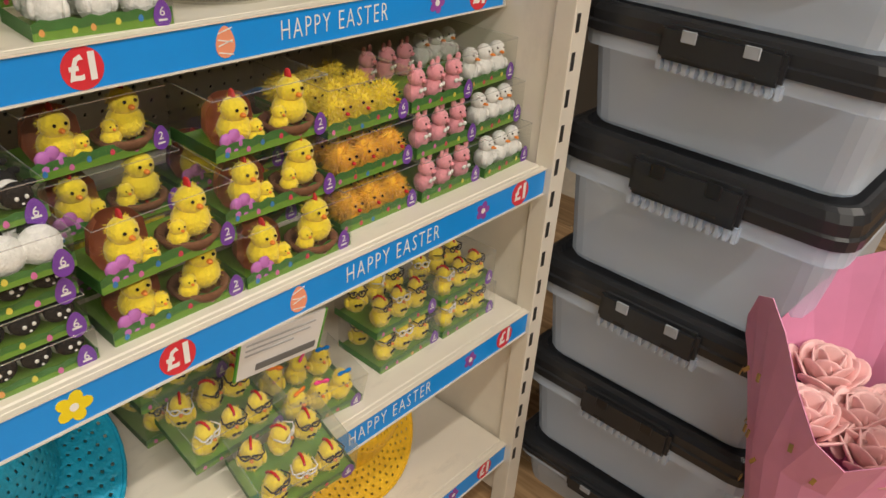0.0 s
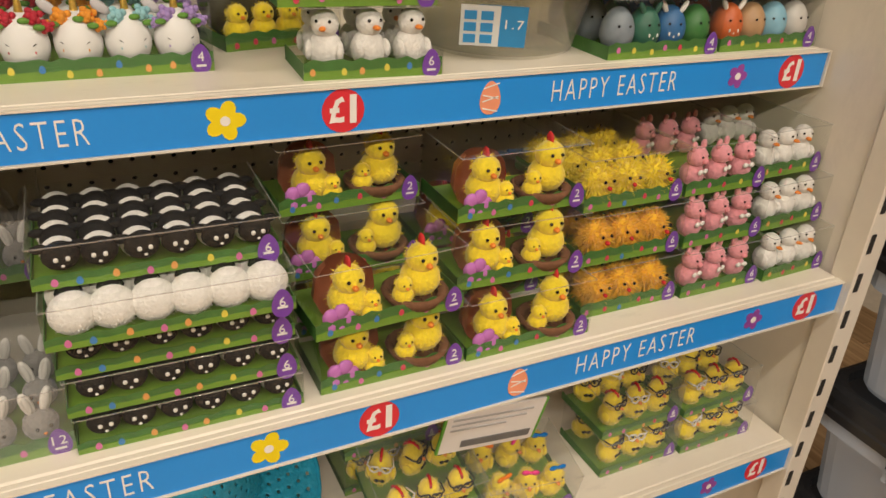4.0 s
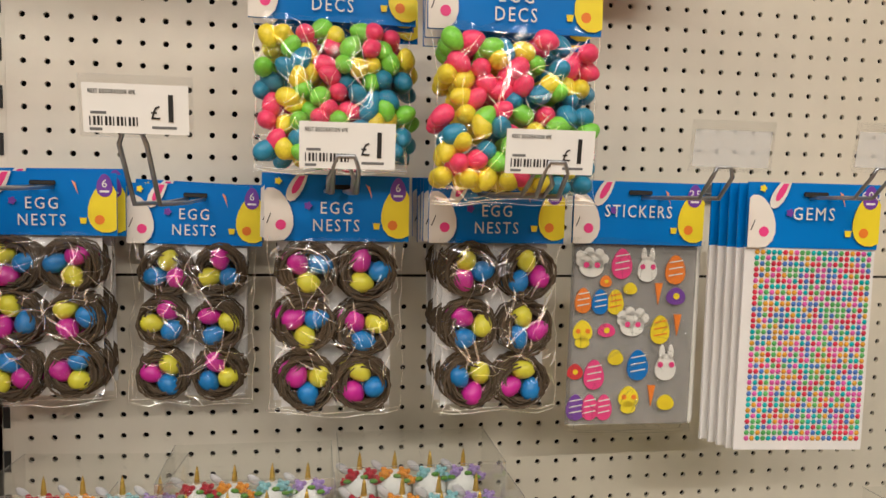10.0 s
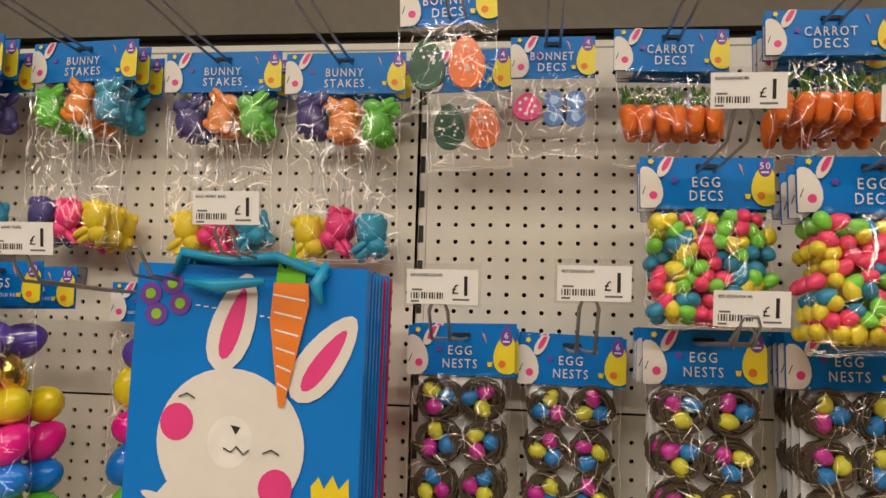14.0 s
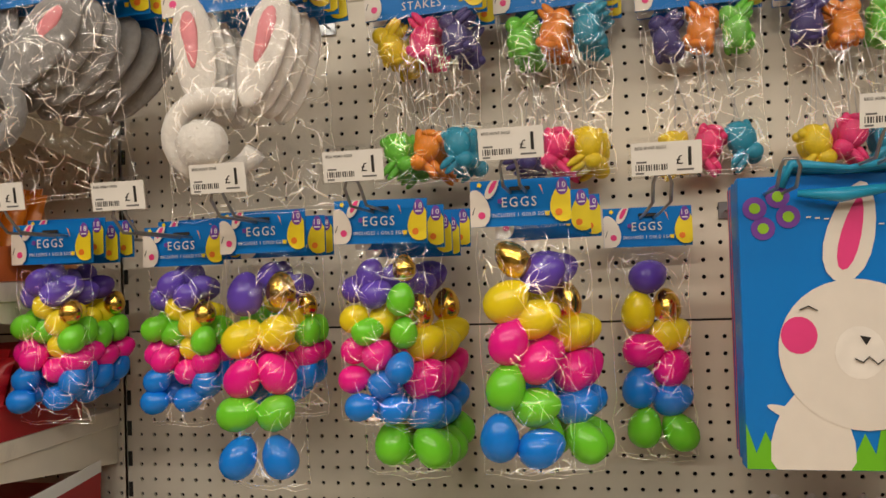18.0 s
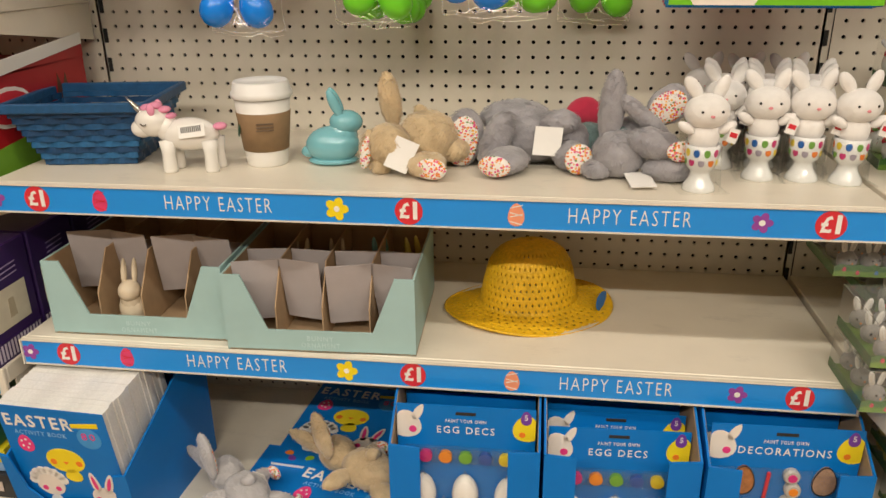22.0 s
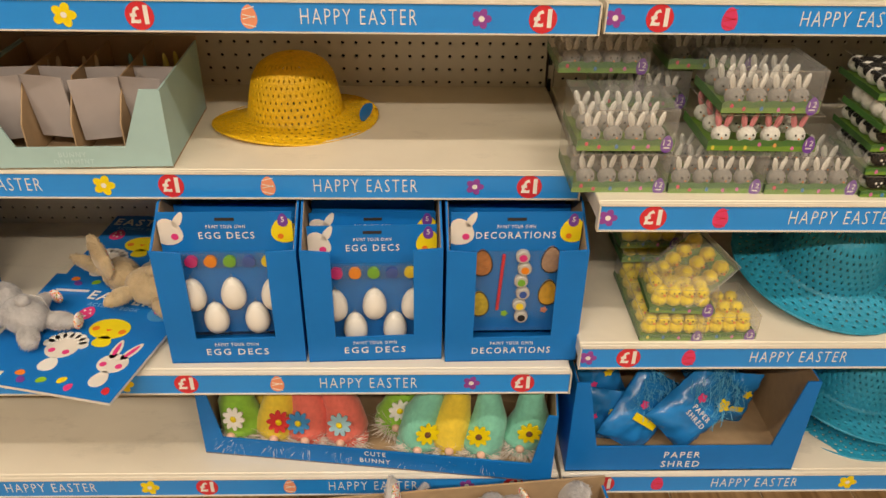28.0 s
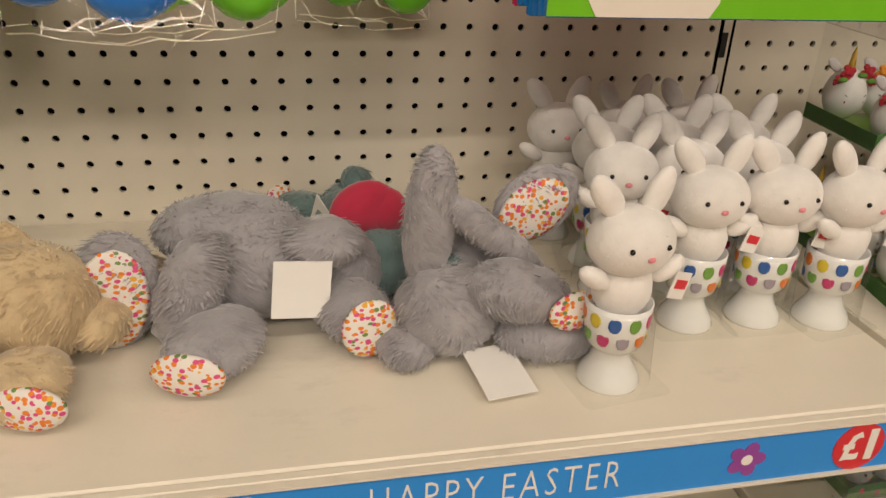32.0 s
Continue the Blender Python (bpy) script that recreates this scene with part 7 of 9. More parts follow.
# ---- bay one: shelf a, ornaments and soft toys ----
A_, B_, C_, D_ = TOPZ["a"], TOPZ["b"], TOPZ["c"], TOPZ["d"]
WEAVE = [mat("blue_chip_" + n, c, 0.5, var=0.25, scale=120, bump=0.2) for n, c in (("a", (0.010, 0.075, 0.19)), ("b", (0.016, 0.115, 0.27)), ("c", (0.007, 0.05, 0.135)))]
bk = thing("woven_basket", pose(0.092, -0.200, A_, 0, 0, 9) @ Matrix.Diagonal((1, 1, 0.89, 1)), "blue woven wood-chip basket on a shelf", "basket")
rnd = random.Random(3)
for j in range(9):
    z0, k = 0.002 + 0.0105 * j, 1 + 0.052 * j
    hx, hy = 0.068 * k, 0.062 * k
    for side in range(4):
        ln, off = (2 * hx, hy) if side % 2 == 0 else (2 * hy, hx)
        front = [(-ln / 2 + ln * q / 36, -off + 0.0017 * math.sin(math.pi * (q / 4 + j))) for q in range(37)]
        bm = bmesh.new()
        lo, hi = [], []
        for x, y in front:
            lo.append((bm.verts.new((x, y - 0.0012, z0)), bm.verts.new((x, y + 0.0012, z0))))
            hi.append((bm.verts.new((x, y - 0.0012, z0 + 0.0098)), bm.verts.new((x, y + 0.0012, z0 + 0.0098))))
        for q in range(36):
            bm.faces.new((lo[q][0], lo[q + 1][0], hi[q + 1][0], hi[q][0])), bm.faces.new((lo[q + 1][1], lo[q][1], hi[q][1], hi[q + 1][1]))
            bm.faces.new((hi[q][0], hi[q + 1][0], hi[q + 1][1], hi[q][1]))
        part("woven_strip", bm, WEAVE[rnd.randrange(3)], bk, m=pose(0, 0, 0, 0, 0, 90 * side))
part("base", box(-0.066, -0.060, 0, 0.066, 0.060, 0.003), WEAVE[2], bk)
for side in range(4):
    hx, hy = 0.068 * 1.48, 0.062 * 1.48
    ln, off = (2 * hx, hy) if side % 2 == 0 else (2 * hy, hx)
    part("rim_strip", box(-ln / 2 - 0.004, -off - 0.006, 0.094, ln / 2 + 0.004, -off + 0.004, 0.110, 0.002), WEAVE[0], bk, m=pose(0, 0, 0, 0, 0, 90 * side))

CER = mat("glazed_white", (0.82, 0.79, 0.74), 0.12, var=0.03, coat=0.4)
CERPINK = mat("glazed_pink", (0.78, 0.30, 0.45), 0.15, var=0.05)
un = thing("ceramic_unicorn", pose(0.258, -0.272, A_, 0, 0, 8) @ Matrix.Diagonal((1, 1, 0.91, 1)), "glossy white ceramic unicorn with a pink mane", "ornament")
b = ball((0.010, 0, 0.058), (0.042, 0.024, 0.026), 18, 12)
ball((-0.040, 0, 0.078), (0.026, 0.021, 0.024), 16, 12, b), ball((-0.056, 0, 0.068), (0.017, 0.016, 0.015), 14, 10, b), ball((-0.022, 0, 0.068), (0.018, 0.017, 0.022), 12, 10, b)
part("body", b, CER, un, smooth=True)
for lx, ly in ((-0.020, -0.012), (-0.016, 0.013), (0.040, -0.012), (0.044, 0.013)):
    part("leg", lathe([(0, 0), (0.0095, 0.0), (0.0105, 0.004), (0.0095, 0.030), (0.012, 0.050), (0, 0.052)], 12), CER, un, m=pose(lx, ly, 0), smooth=True)
part("horn", lathe([(0.0052, 0), (0.003, 0.018), (0, 0.032)], 10), mat("silver_lustre", (0.55, 0.52, 0.50), 0.2, 0.8), un, m=pose(-0.055, -0.004, 0.095, 0, -38, 0), smooth=True)
for hx, hz, r in ((-0.046, 0.100, 0.010), (-0.034, 0.103, 0.010), (-0.022, 0.097, 0.009), (-0.014, 0.087, 0.008), (0.054, 0.070, 0.010)):
    part("mane_curl", ball((hx, 0, hz), (r, 0.012, r * 0.6), 10, 8), CERPINK, un, smooth=True)
for sy in (-0.016, 0.016):
    part("ear", ball((-0.036, sy, 0.100), (0.006, 0.004, 0.010), 8, 6), CERPINK, un, smooth=True)
part("eye", tube([(-0.052, -0.0195, 0.079), (-0.048, -0.0215, 0.076), (-0.043, -0.0215, 0.078)], 0.0008, 4), BLACK, un)
lb = part("barcode_label", box(-0.019, -0.0006, -0.010, 0.019, 0.0006, 0.010), WHITE, un, "white barcode sticker", m=pose(0.020, -0.0232, 0.068, -22, -8, 0))
bars = bmesh.new()
for k in range(11):
    box(-0.015 + 0.0027 * k, -0.0012, -0.002, -0.0136 + 0.0027 * k, -0.0007, 0.007, bm=bars)
part("barcode", bars, BLACK, lb)["kind"] = "stuff"

cup = thing("coffee_cup", pose(0.363, -0.225, A_) @ Matrix.Diagonal((1, 1, 0.92, 1)), "white reusable coffee cup with a brown card sleeve", "cup")
part("cup_body", lathe([(0, 0), (0.029, 0.0), (0.030, 0.003), (0.041, 0.112), (0.0395, 0.112), (0, 0.110)], 36), mat("cup_white", (0.80, 0.77, 0.72), 0.35, var=0.03), cup, smooth=True)
part("sleeve", lathe([(0.0330, 0.026), (0.0334, 0.026), (0.0396, 0.086), (0.0392, 0.087)], 36), mat("sleeve_kraft", (0.30, 0.19, 0.10), 0.8, var=0.12, scale=80), cup, "brown kraft card sleeve", smooth=True)
part("lid", lathe([(0.0425, 0.108), (0.0445, 0.110), (0.0445, 0.117), (0.042, 0.120), (0.040, 0.132), (0.038, 0.134), (0.034, 0.130), (0, 0.129)], 36), mat("lid_white", (0.80, 0.79, 0.77), 0.3, var=0.03), cup, "white plastic sip lid", smooth=True)
part("round_mark", outline(ring(0, 0, 0.013, 0.013, 24), -0.0006, 0.0), mat("mark_green", (0.02, 0.10, 0.05), 0.5), cup, m=pose(-0.0325, -0.0175, 0.060, -6, 0, -62))
for k in range(3):
    part("print_line", box(-0.012, -0.0006, -0.001, 0.012, 0.0, 0.001), mat("sleeve_print", (0.12, 0.08, 0.05), 0.7), cup, m=pose(0.014, -0.0365 + 0.0002 * k, 0.062 + 0.005 * k, -6, 0, 22))

TURQ = mat("glazed_turquoise", (0.19, 0.47, 0.53), 0.14, var=0.06, coat=0.4)


def ceramic_bunny(x, y, z, m, label, s=1.0, turn=0.0):
    t = thing("ceramic_bunny", Matrix.Translation((x, y, z)) @ pose(0, 0, 0, 0, 0, turn) @ Matrix.Scale(s, 4), label, "ornament", "ceramic bunnies")
    b = ball((0, 0, 0.030), (0.034, 0.027, 0.030), 18, 12)
    ball((0.018, 0, 0.066), (0.021, 0.019, 0.019), 16, 12, b), ball((-0.030, 0, 0.020), (0.010, 0.010, 0.010), 10, 8, b), ball((0.012, 0, 0.045), (0.020, 0.018, 0.024), 12, 10, b), ball((0, 0, 0.006), (0.032, 0.024, 0.008), 16, 8, b)
    for sy in (-0.009, 0.009):
        ball((0.006, sy, 0.096), (0.007, 0.005, 0.024), 10, 8, b, Matrix.Rotation(math.radians(-18), 3, "Y"))
    part("body", b, m, t, smooth=True)
    return t


ceramic_bunny(0.462, -0.215, A_, TURQ, "glossy turquoise ceramic bunny on a shelf", 1.0, 10).scale = (1.18, 1.1, 0.93)

# soft toys
FUR = {"tan": mat("fur_tan", (0.59, 0.45, 0.27), 0.95, island=0.3, var=0.25, scale=60, bump=0.8, bump_scale=140, sheen=0.5), "grey": mat("fur_grey", (0.345, 0.33, 0.35), 0.95, island=0.3, var=0.25, scale=60, bump=0.8, bump_scale=140, sheen=0.5),
       "pale": mat("fur_pale_grey", (0.47, 0.455, 0.46), 0.95, island=0.4, var=0.3, scale=60, bump=0.8, bump_scale=140, sheen=0.5), "teal": mat("fur_teal", (0.14, 0.22, 0.22), 0.95, island=0.3, var=0.25, scale=60, bump=0.8, bump_scale=140, sheen=0.5)}


def floral():
    """White cotton with scattered orange, pink and green flowers."""
    m = mat("floral_cotton", (0.80, 0.75, 0.70), 0.8)
    n, l = m.node_tree.nodes, m.node_tree.links
    tc, vo, ramp, gt, mx = n.new("ShaderNodeTexCoord"), n.new("ShaderNodeTexVoronoi"), n.new("ShaderNodeValToRGB"), n.new("ShaderNodeMath"), n.new("ShaderNodeMix")
    vo.inputs["Scale"].default_value = 290
    l.new(tc.outputs["Object"], vo.inputs["Vector"])
    sep = n.new("ShaderNodeSeparateColor")
    l.new(vo.outputs["Color"], sep.inputs[0]), l.new(sep.outputs[0], ramp.inputs[0])
    ramp.color_ramp.interpolation = "CONSTANT"
    e = ramp.color_ramp.elements
    e[0].color, e[1].color, e[1].position = (0.80, 0.22, 0.03, 1), (0.70, 0.08, 0.24, 1), 0.34
    for p, c in ((0.55, (0.80, 0.75, 0.70, 1)), (0.80, (0.16, 0.26, 0.08, 1)), (0.88, (0.82, 0.42, 0.05, 1))):
        q = e.new(p)
        q.color = c
    gt.operation = "LESS_THAN"
    gt.inputs[1].default_value = 0.52
    l.new(vo.outputs["Distance"], gt.inputs[0])
    mx.data_type = "RGBA"
    mx.inputs[6].default_value = (0.80, 0.75, 0.70, 1)
    l.new(gt.outputs[0], mx.inputs[0]), l.new(ramp.outputs[0], mx.inputs[7])
    l.new(mx.outputs[2], n["Principled BSDF"].inputs["Base Color"])
    return m


FLORAL = floral()
TAG = mat("white_tag", (0.82, 0.80, 0.77), 0.6, var=0.03)
PLUSH = {}


def plush(m, fur, label, shape="sit", s=1.0, tag=True):
    """A floppy soft bunny: furry trunk, head, long lined ears, limbs with printed pads. It sits on its base, facing -y."""
    key = (fur, shape)
    if key in PLUSH:
        c = copy_thing(PLUSH[key], m)
        c.scale = (s, s, s)
        c["label"] = label
        return c
    t = thing("soft_toy", m, label, "soft toy", "soft bunnies")
    t.scale = (s, s, s)
    R_ = lambda a, ax: Matrix.Rotation(math.radians(a), 3, ax)
    if shape == "sit":
        blobs = [((0, 0.02, 0.048), (0.040, 0.036, 0.048), None), ((0.002, 0.0, 0.098), (0.033, 0.031, 0.030), None), ((-0.046, -0.028, 0.020), (0.018, 0.036, 0.017), R_(18, "Z")), ((0.048, -0.028, 0.020), (0.018, 0.036, 0.017), R_(-22, "Z")),
                 ((-0.046, -0.004, 0.055), (0.013, 0.014, 0.034), R_(28, "Y")), ((0.046, -0.006, 0.055), (0.013, 0.014, 0.034), R_(-28, "Y")), ((0.0, 0.055, 0.03), (0.014, 0.012, 0.014), None)]
        ears = [((-0.060, 0.006, 0.076), (0.019, 0.008, 0.048), R_(25, "Y")), ((0.058, 0.010, 0.086), (0.019, 0.008, 0.048), R_(-40, "Y"))]
        pads = [((-0.056, -0.064, 0.021), 18, 0.0155, 0.0165), ((0.062, -0.062, 0.021), -22, 0.0155, 0.0165)]
        tagm = pose(0.012, -0.020, 0.060, -12, 5, 0)
    elif shape == "slump":
        blobs = [((0, 0.03, 0.048), (0.052, 0.036, 0.046), None), ((-0.018, 0.042, 0.078), (0.046, 0.034, 0.030), None), ((0.038, 0.012, 0.078), (0.026, 0.024, 0.020), None), ((-0.040, -0.006, 0.050), (0.019, 0.022, 0.052), R_(14, "Y")),
                 ((-0.026, -0.036, 0.023), (0.026, 0.040, 0.021), R_(-18, "Z")), ((0.054, -0.008, 0.026), (0.023, 0.036, 0.024), R_(16, "Z")), ((0.052, 0.026, 0.052), (0.022, 0.024, 0.036), R_(-22, "Y"))]
        ears = [((-0.082, 0.000, 0.050), (0.025, 0.008, 0.052), R_(6, "Y"))]
        pads = [((-0.038, -0.072, 0.024), -18, 0.021, 0.018), ((0.062, -0.042, 0.030), 16, 0.018, 0.026)]
        tagm = pose(0.024, -0.016, 0.052, -8, 4, 0)
    elif shape == "flop":
        blobs = [((-0.022, 0.0, 0.036), (0.036, 0.032, 0.036), None), ((-0.034, 0.012, 0.104), (0.018, 0.014, 0.056), R_(4, "Y")), ((0.008, 0.006, 0.092), (0.013, 0.011, 0.050), R_(-48, "Y")), ((0.022, -0.014, 0.056), (0.038, 0.026, 0.022), R_(12, "Y")),
                 ((0.048, -0.018, 0.021), (0.040, 0.024, 0.020), None), ((-0.052, -0.012, 0.015), (0.020, 0.022, 0.015), None), ((-0.005, 0.040, 0.050), (0.030, 0.026, 0.034), None)]
        ears = [((0.044, 0.028, 0.106), (0.027, 0.007, 0.034), R_(42, "Y"))]
        pads = [((0.056, -0.038, 0.052), 14, 0.022, 0.016), ((0.084, -0.030, 0.022), 40, 0.013, 0.021)]
        tagm = pose(0.004, -0.044, 0.010, -82, 0, 8)
    elif shape == "bow":
        blobs = [((0.020, 0.012, 0.046), (0.044, 0.036, 0.044), None), ((-0.034, -0.018, 0.046), (0.031, 0.030, 0.031), None), ((-0.034, 0.022, 0.104), (0.016, 0.013, 0.044), R_(-6, "Y")), ((0.020, -0.040, 0.020), (0.026, 0.032, 0.018), R_(-14, "Z")), ((-0.046, -0.020, 0.014), (0.016, 0.016, 0.016), None), ((0.060, 0.010, 0.030), (0.020, 0.028, 0.018), None)]
        ears = [((-0.064, -0.026, 0.040), (0.010, 0.008, 0.030), R_(10, "Y"))]
        pads = [((0.028, -0.070, 0.021), -14, 0.022, 0.016)]
        tagm = pose(-0.014, -0.046, 0.036, -10, 25, 0)
    else:
        blobs = [((-0.02, 0.0, 0.032), (0.050, 0.036, 0.032), R_(-8, "Z")), ((0.052, -0.012, 0.034), (0.032, 0.030, 0.030), None), ((-0.072, -0.026, 0.022), (0.036, 0.018, 0.016), R_(24, "Z")), ((-0.066, 0.030, 0.022), (0.036, 0.018, 0.016), R_(-30, "Z")),
                 ((0.006, -0.046, 0.018), (0.015, 0.034, 0.014), R_(20, "Z")), ((0.012, 0.040, 0.03), (0.015, 0.032, 0.014), R_(-20, "Z")), ((-0.03, 0.0, 0.066), (0.012, 0.012, 0.012), None)]
        ears = [((0.060, 0.018, 0.085), (0.018, 0.008, 0.046), R_(14, "Y")), ((0.096, 0.004, 0.052), (0.017, 0.008, 0.048), R_(80, "Y"))]
        pads = [((-0.105, -0.044, 0.022), -64, 0.0155, 0.0165), ((0.000, -0.078, 0.018), 10, 0.0155, 0.0150)]
        tagm = pose(-0.02, -0.036, 0.03, -10, 10, 0)
    fz = bmesh.new()
    rnd = random.Random(sum(map(ord, fur + shape)))
    names = {"slump": ("body", "back", "head", "arm", "leg", "leg", "arm"), "flop": ("body", "ear", "arm", "arm", "leg", "leg", "head"), "bow": ("body", "head", "ear", "leg", "arm", "leg")}.get(shape, ("body", "head", "leg", "leg", "arm", "arm", "tail"))
    for k, (c, r, tr) in enumerate(blobs + ears):
        bm = ball(c, r, 24, 16, None, tr)
        for v in bm.verts:
            v.co += v.co.normalized() * (0.004 * noise.noise(v.co * 60) + 0.0015 * noise.noise(v.co * 190))
            v.co.z = max(v.co.z, 0.0005)
        part(names[k] if k < len(blobs) else "ear", bm, FUR[fur], t, smooth=True)
        for _ in range(int(720000 * (r[0] * r[1] + r[1] * r[2] + r[0] * r[2]))):
            d = Vector((rnd.gauss(0, 1), rnd.gauss(0, 1), rnd.gauss(0, 1))).normalized()
            q = Vector((d.x * r[0], d.y * r[1], d.z * r[2]))
            q = (tr @ q if tr else q) + Vector(c)
            dd = (tr @ d if tr else d)
            sd = dd.orthogonal().normalized() * 0.0010
            sd.rotate(Matrix.Rotation(rnd.uniform(0, 3.1), 3, dd))
            comb = Vector((0.9 * math.sin(q.x * 60 + q.z * 40), 0.3 * math.sin(q.z * 90), -0.7))
            comb -= dd * comb.dot(dd)
            tip = q + (dd * 0.16 + comb * 0.85 + Vector((rnd.uniform(-0.2, 0.2), rnd.uniform(-0.2, 0.2), rnd.uniform(-0.2, 0.2)))) * rnd.uniform(0.005, 0.010)
            if tip.z > 0.001:
                fz.faces.new((fz.verts.new(q - sd), fz.verts.new(q + sd), fz.verts.new(tip)))
    f = part("fur", fz, FUR[fur], t)
    f["kind"] = "stuff"
    for c, r, tr in ears:
        o = (tr @ Vector((0, -r[1] * 0.75, -0.004))) + Vector(c)
        part("ear_lining", ball(o, (r[0] * 0.82, r[1] * 0.5, r[2] * 0.86), 12, 8, None, tr), FLORAL, t, "floral cotton ear lining", smooth=True)
    for c, a, pr, pz in pads:
        part("foot_pad", ball(c, (pr, 0.006, pz), 14, 10, None, Matrix.Rotation(math.radians(a), 3, "Z")), FLORAL, t, "floral cotton foot pad", smooth=True)
    if shape == "sit":
        for sx in (-1, 1):
            part("eye", ball((0.002 + sx * 0.013, -0.029, 0.106), (0.003,) * 3, 8, 6), EYE, t, smooth=True)
        part("nose", ball((0.002, -0.033, 0.096), (0.005, 0.003, 0.003), 8, 6), EAR_PINK, t, smooth=True)
    elif shape == "lie":
        for sy in (-0.6, 0.6):
            part("eye", ball((0.076, -0.012 + sy * 0.022, 0.044), (0.003,) * 3, 8, 6), EYE, t, smooth=True)
    part("tag", box(-0.017, -0.0006, -0.024, 0.017, 0.0006, 0.024), TAG, t, "blank white sewn tag", m=tagm)
    PLUSH[key] = t
    return t


for px, py, rz, fu, lab_, sh, k3 in (
        (0.588, -0.240, 6, "tan", "tan plush bunny bowed over on the shelf", "bow", (1.0, 1.0, 0.92)),
        (0.640, -0.170, 190, "tan", "tan plush bunny lying behind another", "lie", (0.78, 0.78, 0.66)),
        (0.750, -0.215, 0, "grey", "grey plush bunny slumped with floral feet", "slump", (1.14, 1.0, 0.83)),
        (0.896, -0.250, 0, "grey", "grey plush bunny flopped with one ear up", "flop", (1.0, 1.0, 0.90)),
        (0.838, -0.110, -75, "teal", "teal plush bunny lying with a red heart", "lie", (1.06, 1.06, 0.95))):
    plush(pose(px, py, A_, 0, 0, rz), fu, lab_, sh).scale = k3
ht = thing("plush_heart", pose(0.826, -0.165, A_ + 0.072, 0, 60, 0) @ Matrix.Scale(1.2, 4), "small red plush heart on a soft toy", "plush heart")
hb = ball((0, 0, 0), (0.018, 0.010, 0.022), 14, 10)
ball((0.008, 0, 0.012), (0.016, 0.010, 0.014), 12, 8, hb)
part("heart", hb, mat("heart_velvet", (0.48, 0.02, 0.06), 0.9, var=0.15, scale=90, sheen=0.4), ht, smooth=True)

# egg cups with plush bunnies
DOTC = [mat("cup_dot_" + n, c, 0.3) for n, c in (("red", (0.55, 0.03, 0.16)), ("green", (0.16, 0.36, 0.06)), ("blue", (0.02, 0.12, 0.42)), ("yellow", (0.72, 0.55, 0.03)), ("orange", (0.75, 0.20, 0.03)), ("grey", (0.34, 0.30, 0.36)))]
CUPW = mat("cup_glaze", (0.80, 0.80, 0.79), 0.13, var=0.03, coat=0.4)
SOFTW = mat("plush_snow", (0.80, 0.77, 0.74), 0.95, var=0.06, scale=120, bump=0.25, bump_scale=260, sheen=0.5)


def egg_cup():
    t = thing("egg_cup_bunny", pose(0, 0, 0), "white plush bunny in a spotted china egg cup", "egg cup", "egg cups with bunnies")
    part("egg_cup", lathe([(0, 0), (0.0205, 0.0), (0.0212, 0.002), (0.0190, 0.008), (0.0140, 0.016), (0.0118, 0.024), (0.0138, 0.027), (0.0180, 0.031), (0.0205, 0.042), (0.0218, 0.061), (0.0208, 0.061), (0.018, 0.042), (0, 0.036)], 28), CUPW, t, "spotted white china egg cup", smooth=True)
    k = 0
    for row, (zz, r) in enumerate(((0.0400, 0.0199), (0.0520, 0.0210))):
        for i in range(10):
            a = 2 * math.pi * (i + 0.5 * (row % 2)) / 10
            part("dot", ball((0, 0, 0), (0.0044, 0.0007, 0.0057), 10, 5), DOTC[(i * 5 + row * 2) % 6], t, m=pose(r * math.cos(a), r * math.sin(a), zz, 0, 0, math.degrees(a) + 90), smooth=True)
            k += 1
    b = ball((0, 0, 0.070), (0.0195, 0.018, 0.022), 16, 12)
    ball((0, -0.002, 0.1025), (0.0285, 0.0235, 0.0225), 22, 14, b)
    for sx in (-1, 1):
        ball((sx * 0.0175 - 0.002, 0, 0.1315), (0.0088, 0.0055, 0.0175), 14, 10, b, Matrix.Rotation(math.radians(30 * sx - 8), 3, "Y"))
        ball((sx * 0.026, -0.008, 0.083), (0.0065, 0.0065, 0.0125), 12, 8, b, Matrix.Rotation(math.radians(58 * sx), 3, "Y"))
    part("bunny", b, SOFTW, t, "small white plush bunny", smooth=True)
    f = part("fur", fuzz((0, -0.002, 0.1025), (0.0285, 0.0235, 0.0225), 700, 0.0030, 5, 0.0005), SOFTW, t)
    f["kind"] = "stuff"
    for sx in (-1, 1):
        part("eye", ball((sx * 0.0125, -0.0228, 0.1055), (0.0018,) * 3, 8, 6), EYE, t, smooth=True)
    part("nose", ball((0, -0.0253, 0.1000), (0.0029, 0.0015, 0.0019), 8, 6), EAR_PINK, t, smooth=True)
    part("tag", box(-0.007, -0.0005, -0.009, 0.007, 0.0005, 0.009), TAG, t, "small printed white tag", m=pose(0.031, -0.016, 0.074, 0, 18, 10))
    part("tag_print", box(-0.005, -0.0010, -0.002, 0.005, -0.0006, 0.004), RED, t, m=pose(0.031, -0.016, 0.074, 0, 18, 10))
    part("bag", loft([[(x, y, 0.0015) for x, y in rounded(-0.032, -0.030, 0.032, 0.030, 0.006)], [(x, y, 0.004) for x, y in rounded(-0.027, -0.026, 0.027, 0.026, 0.024)], [(x, y, 0.059) for x, y in rounded(-0.0240, -0.0240, 0.0240, 0.0240, 0.0235)]], cap0=False, cap1=False), CLEAR, t, "clear plastic bag")
    return t


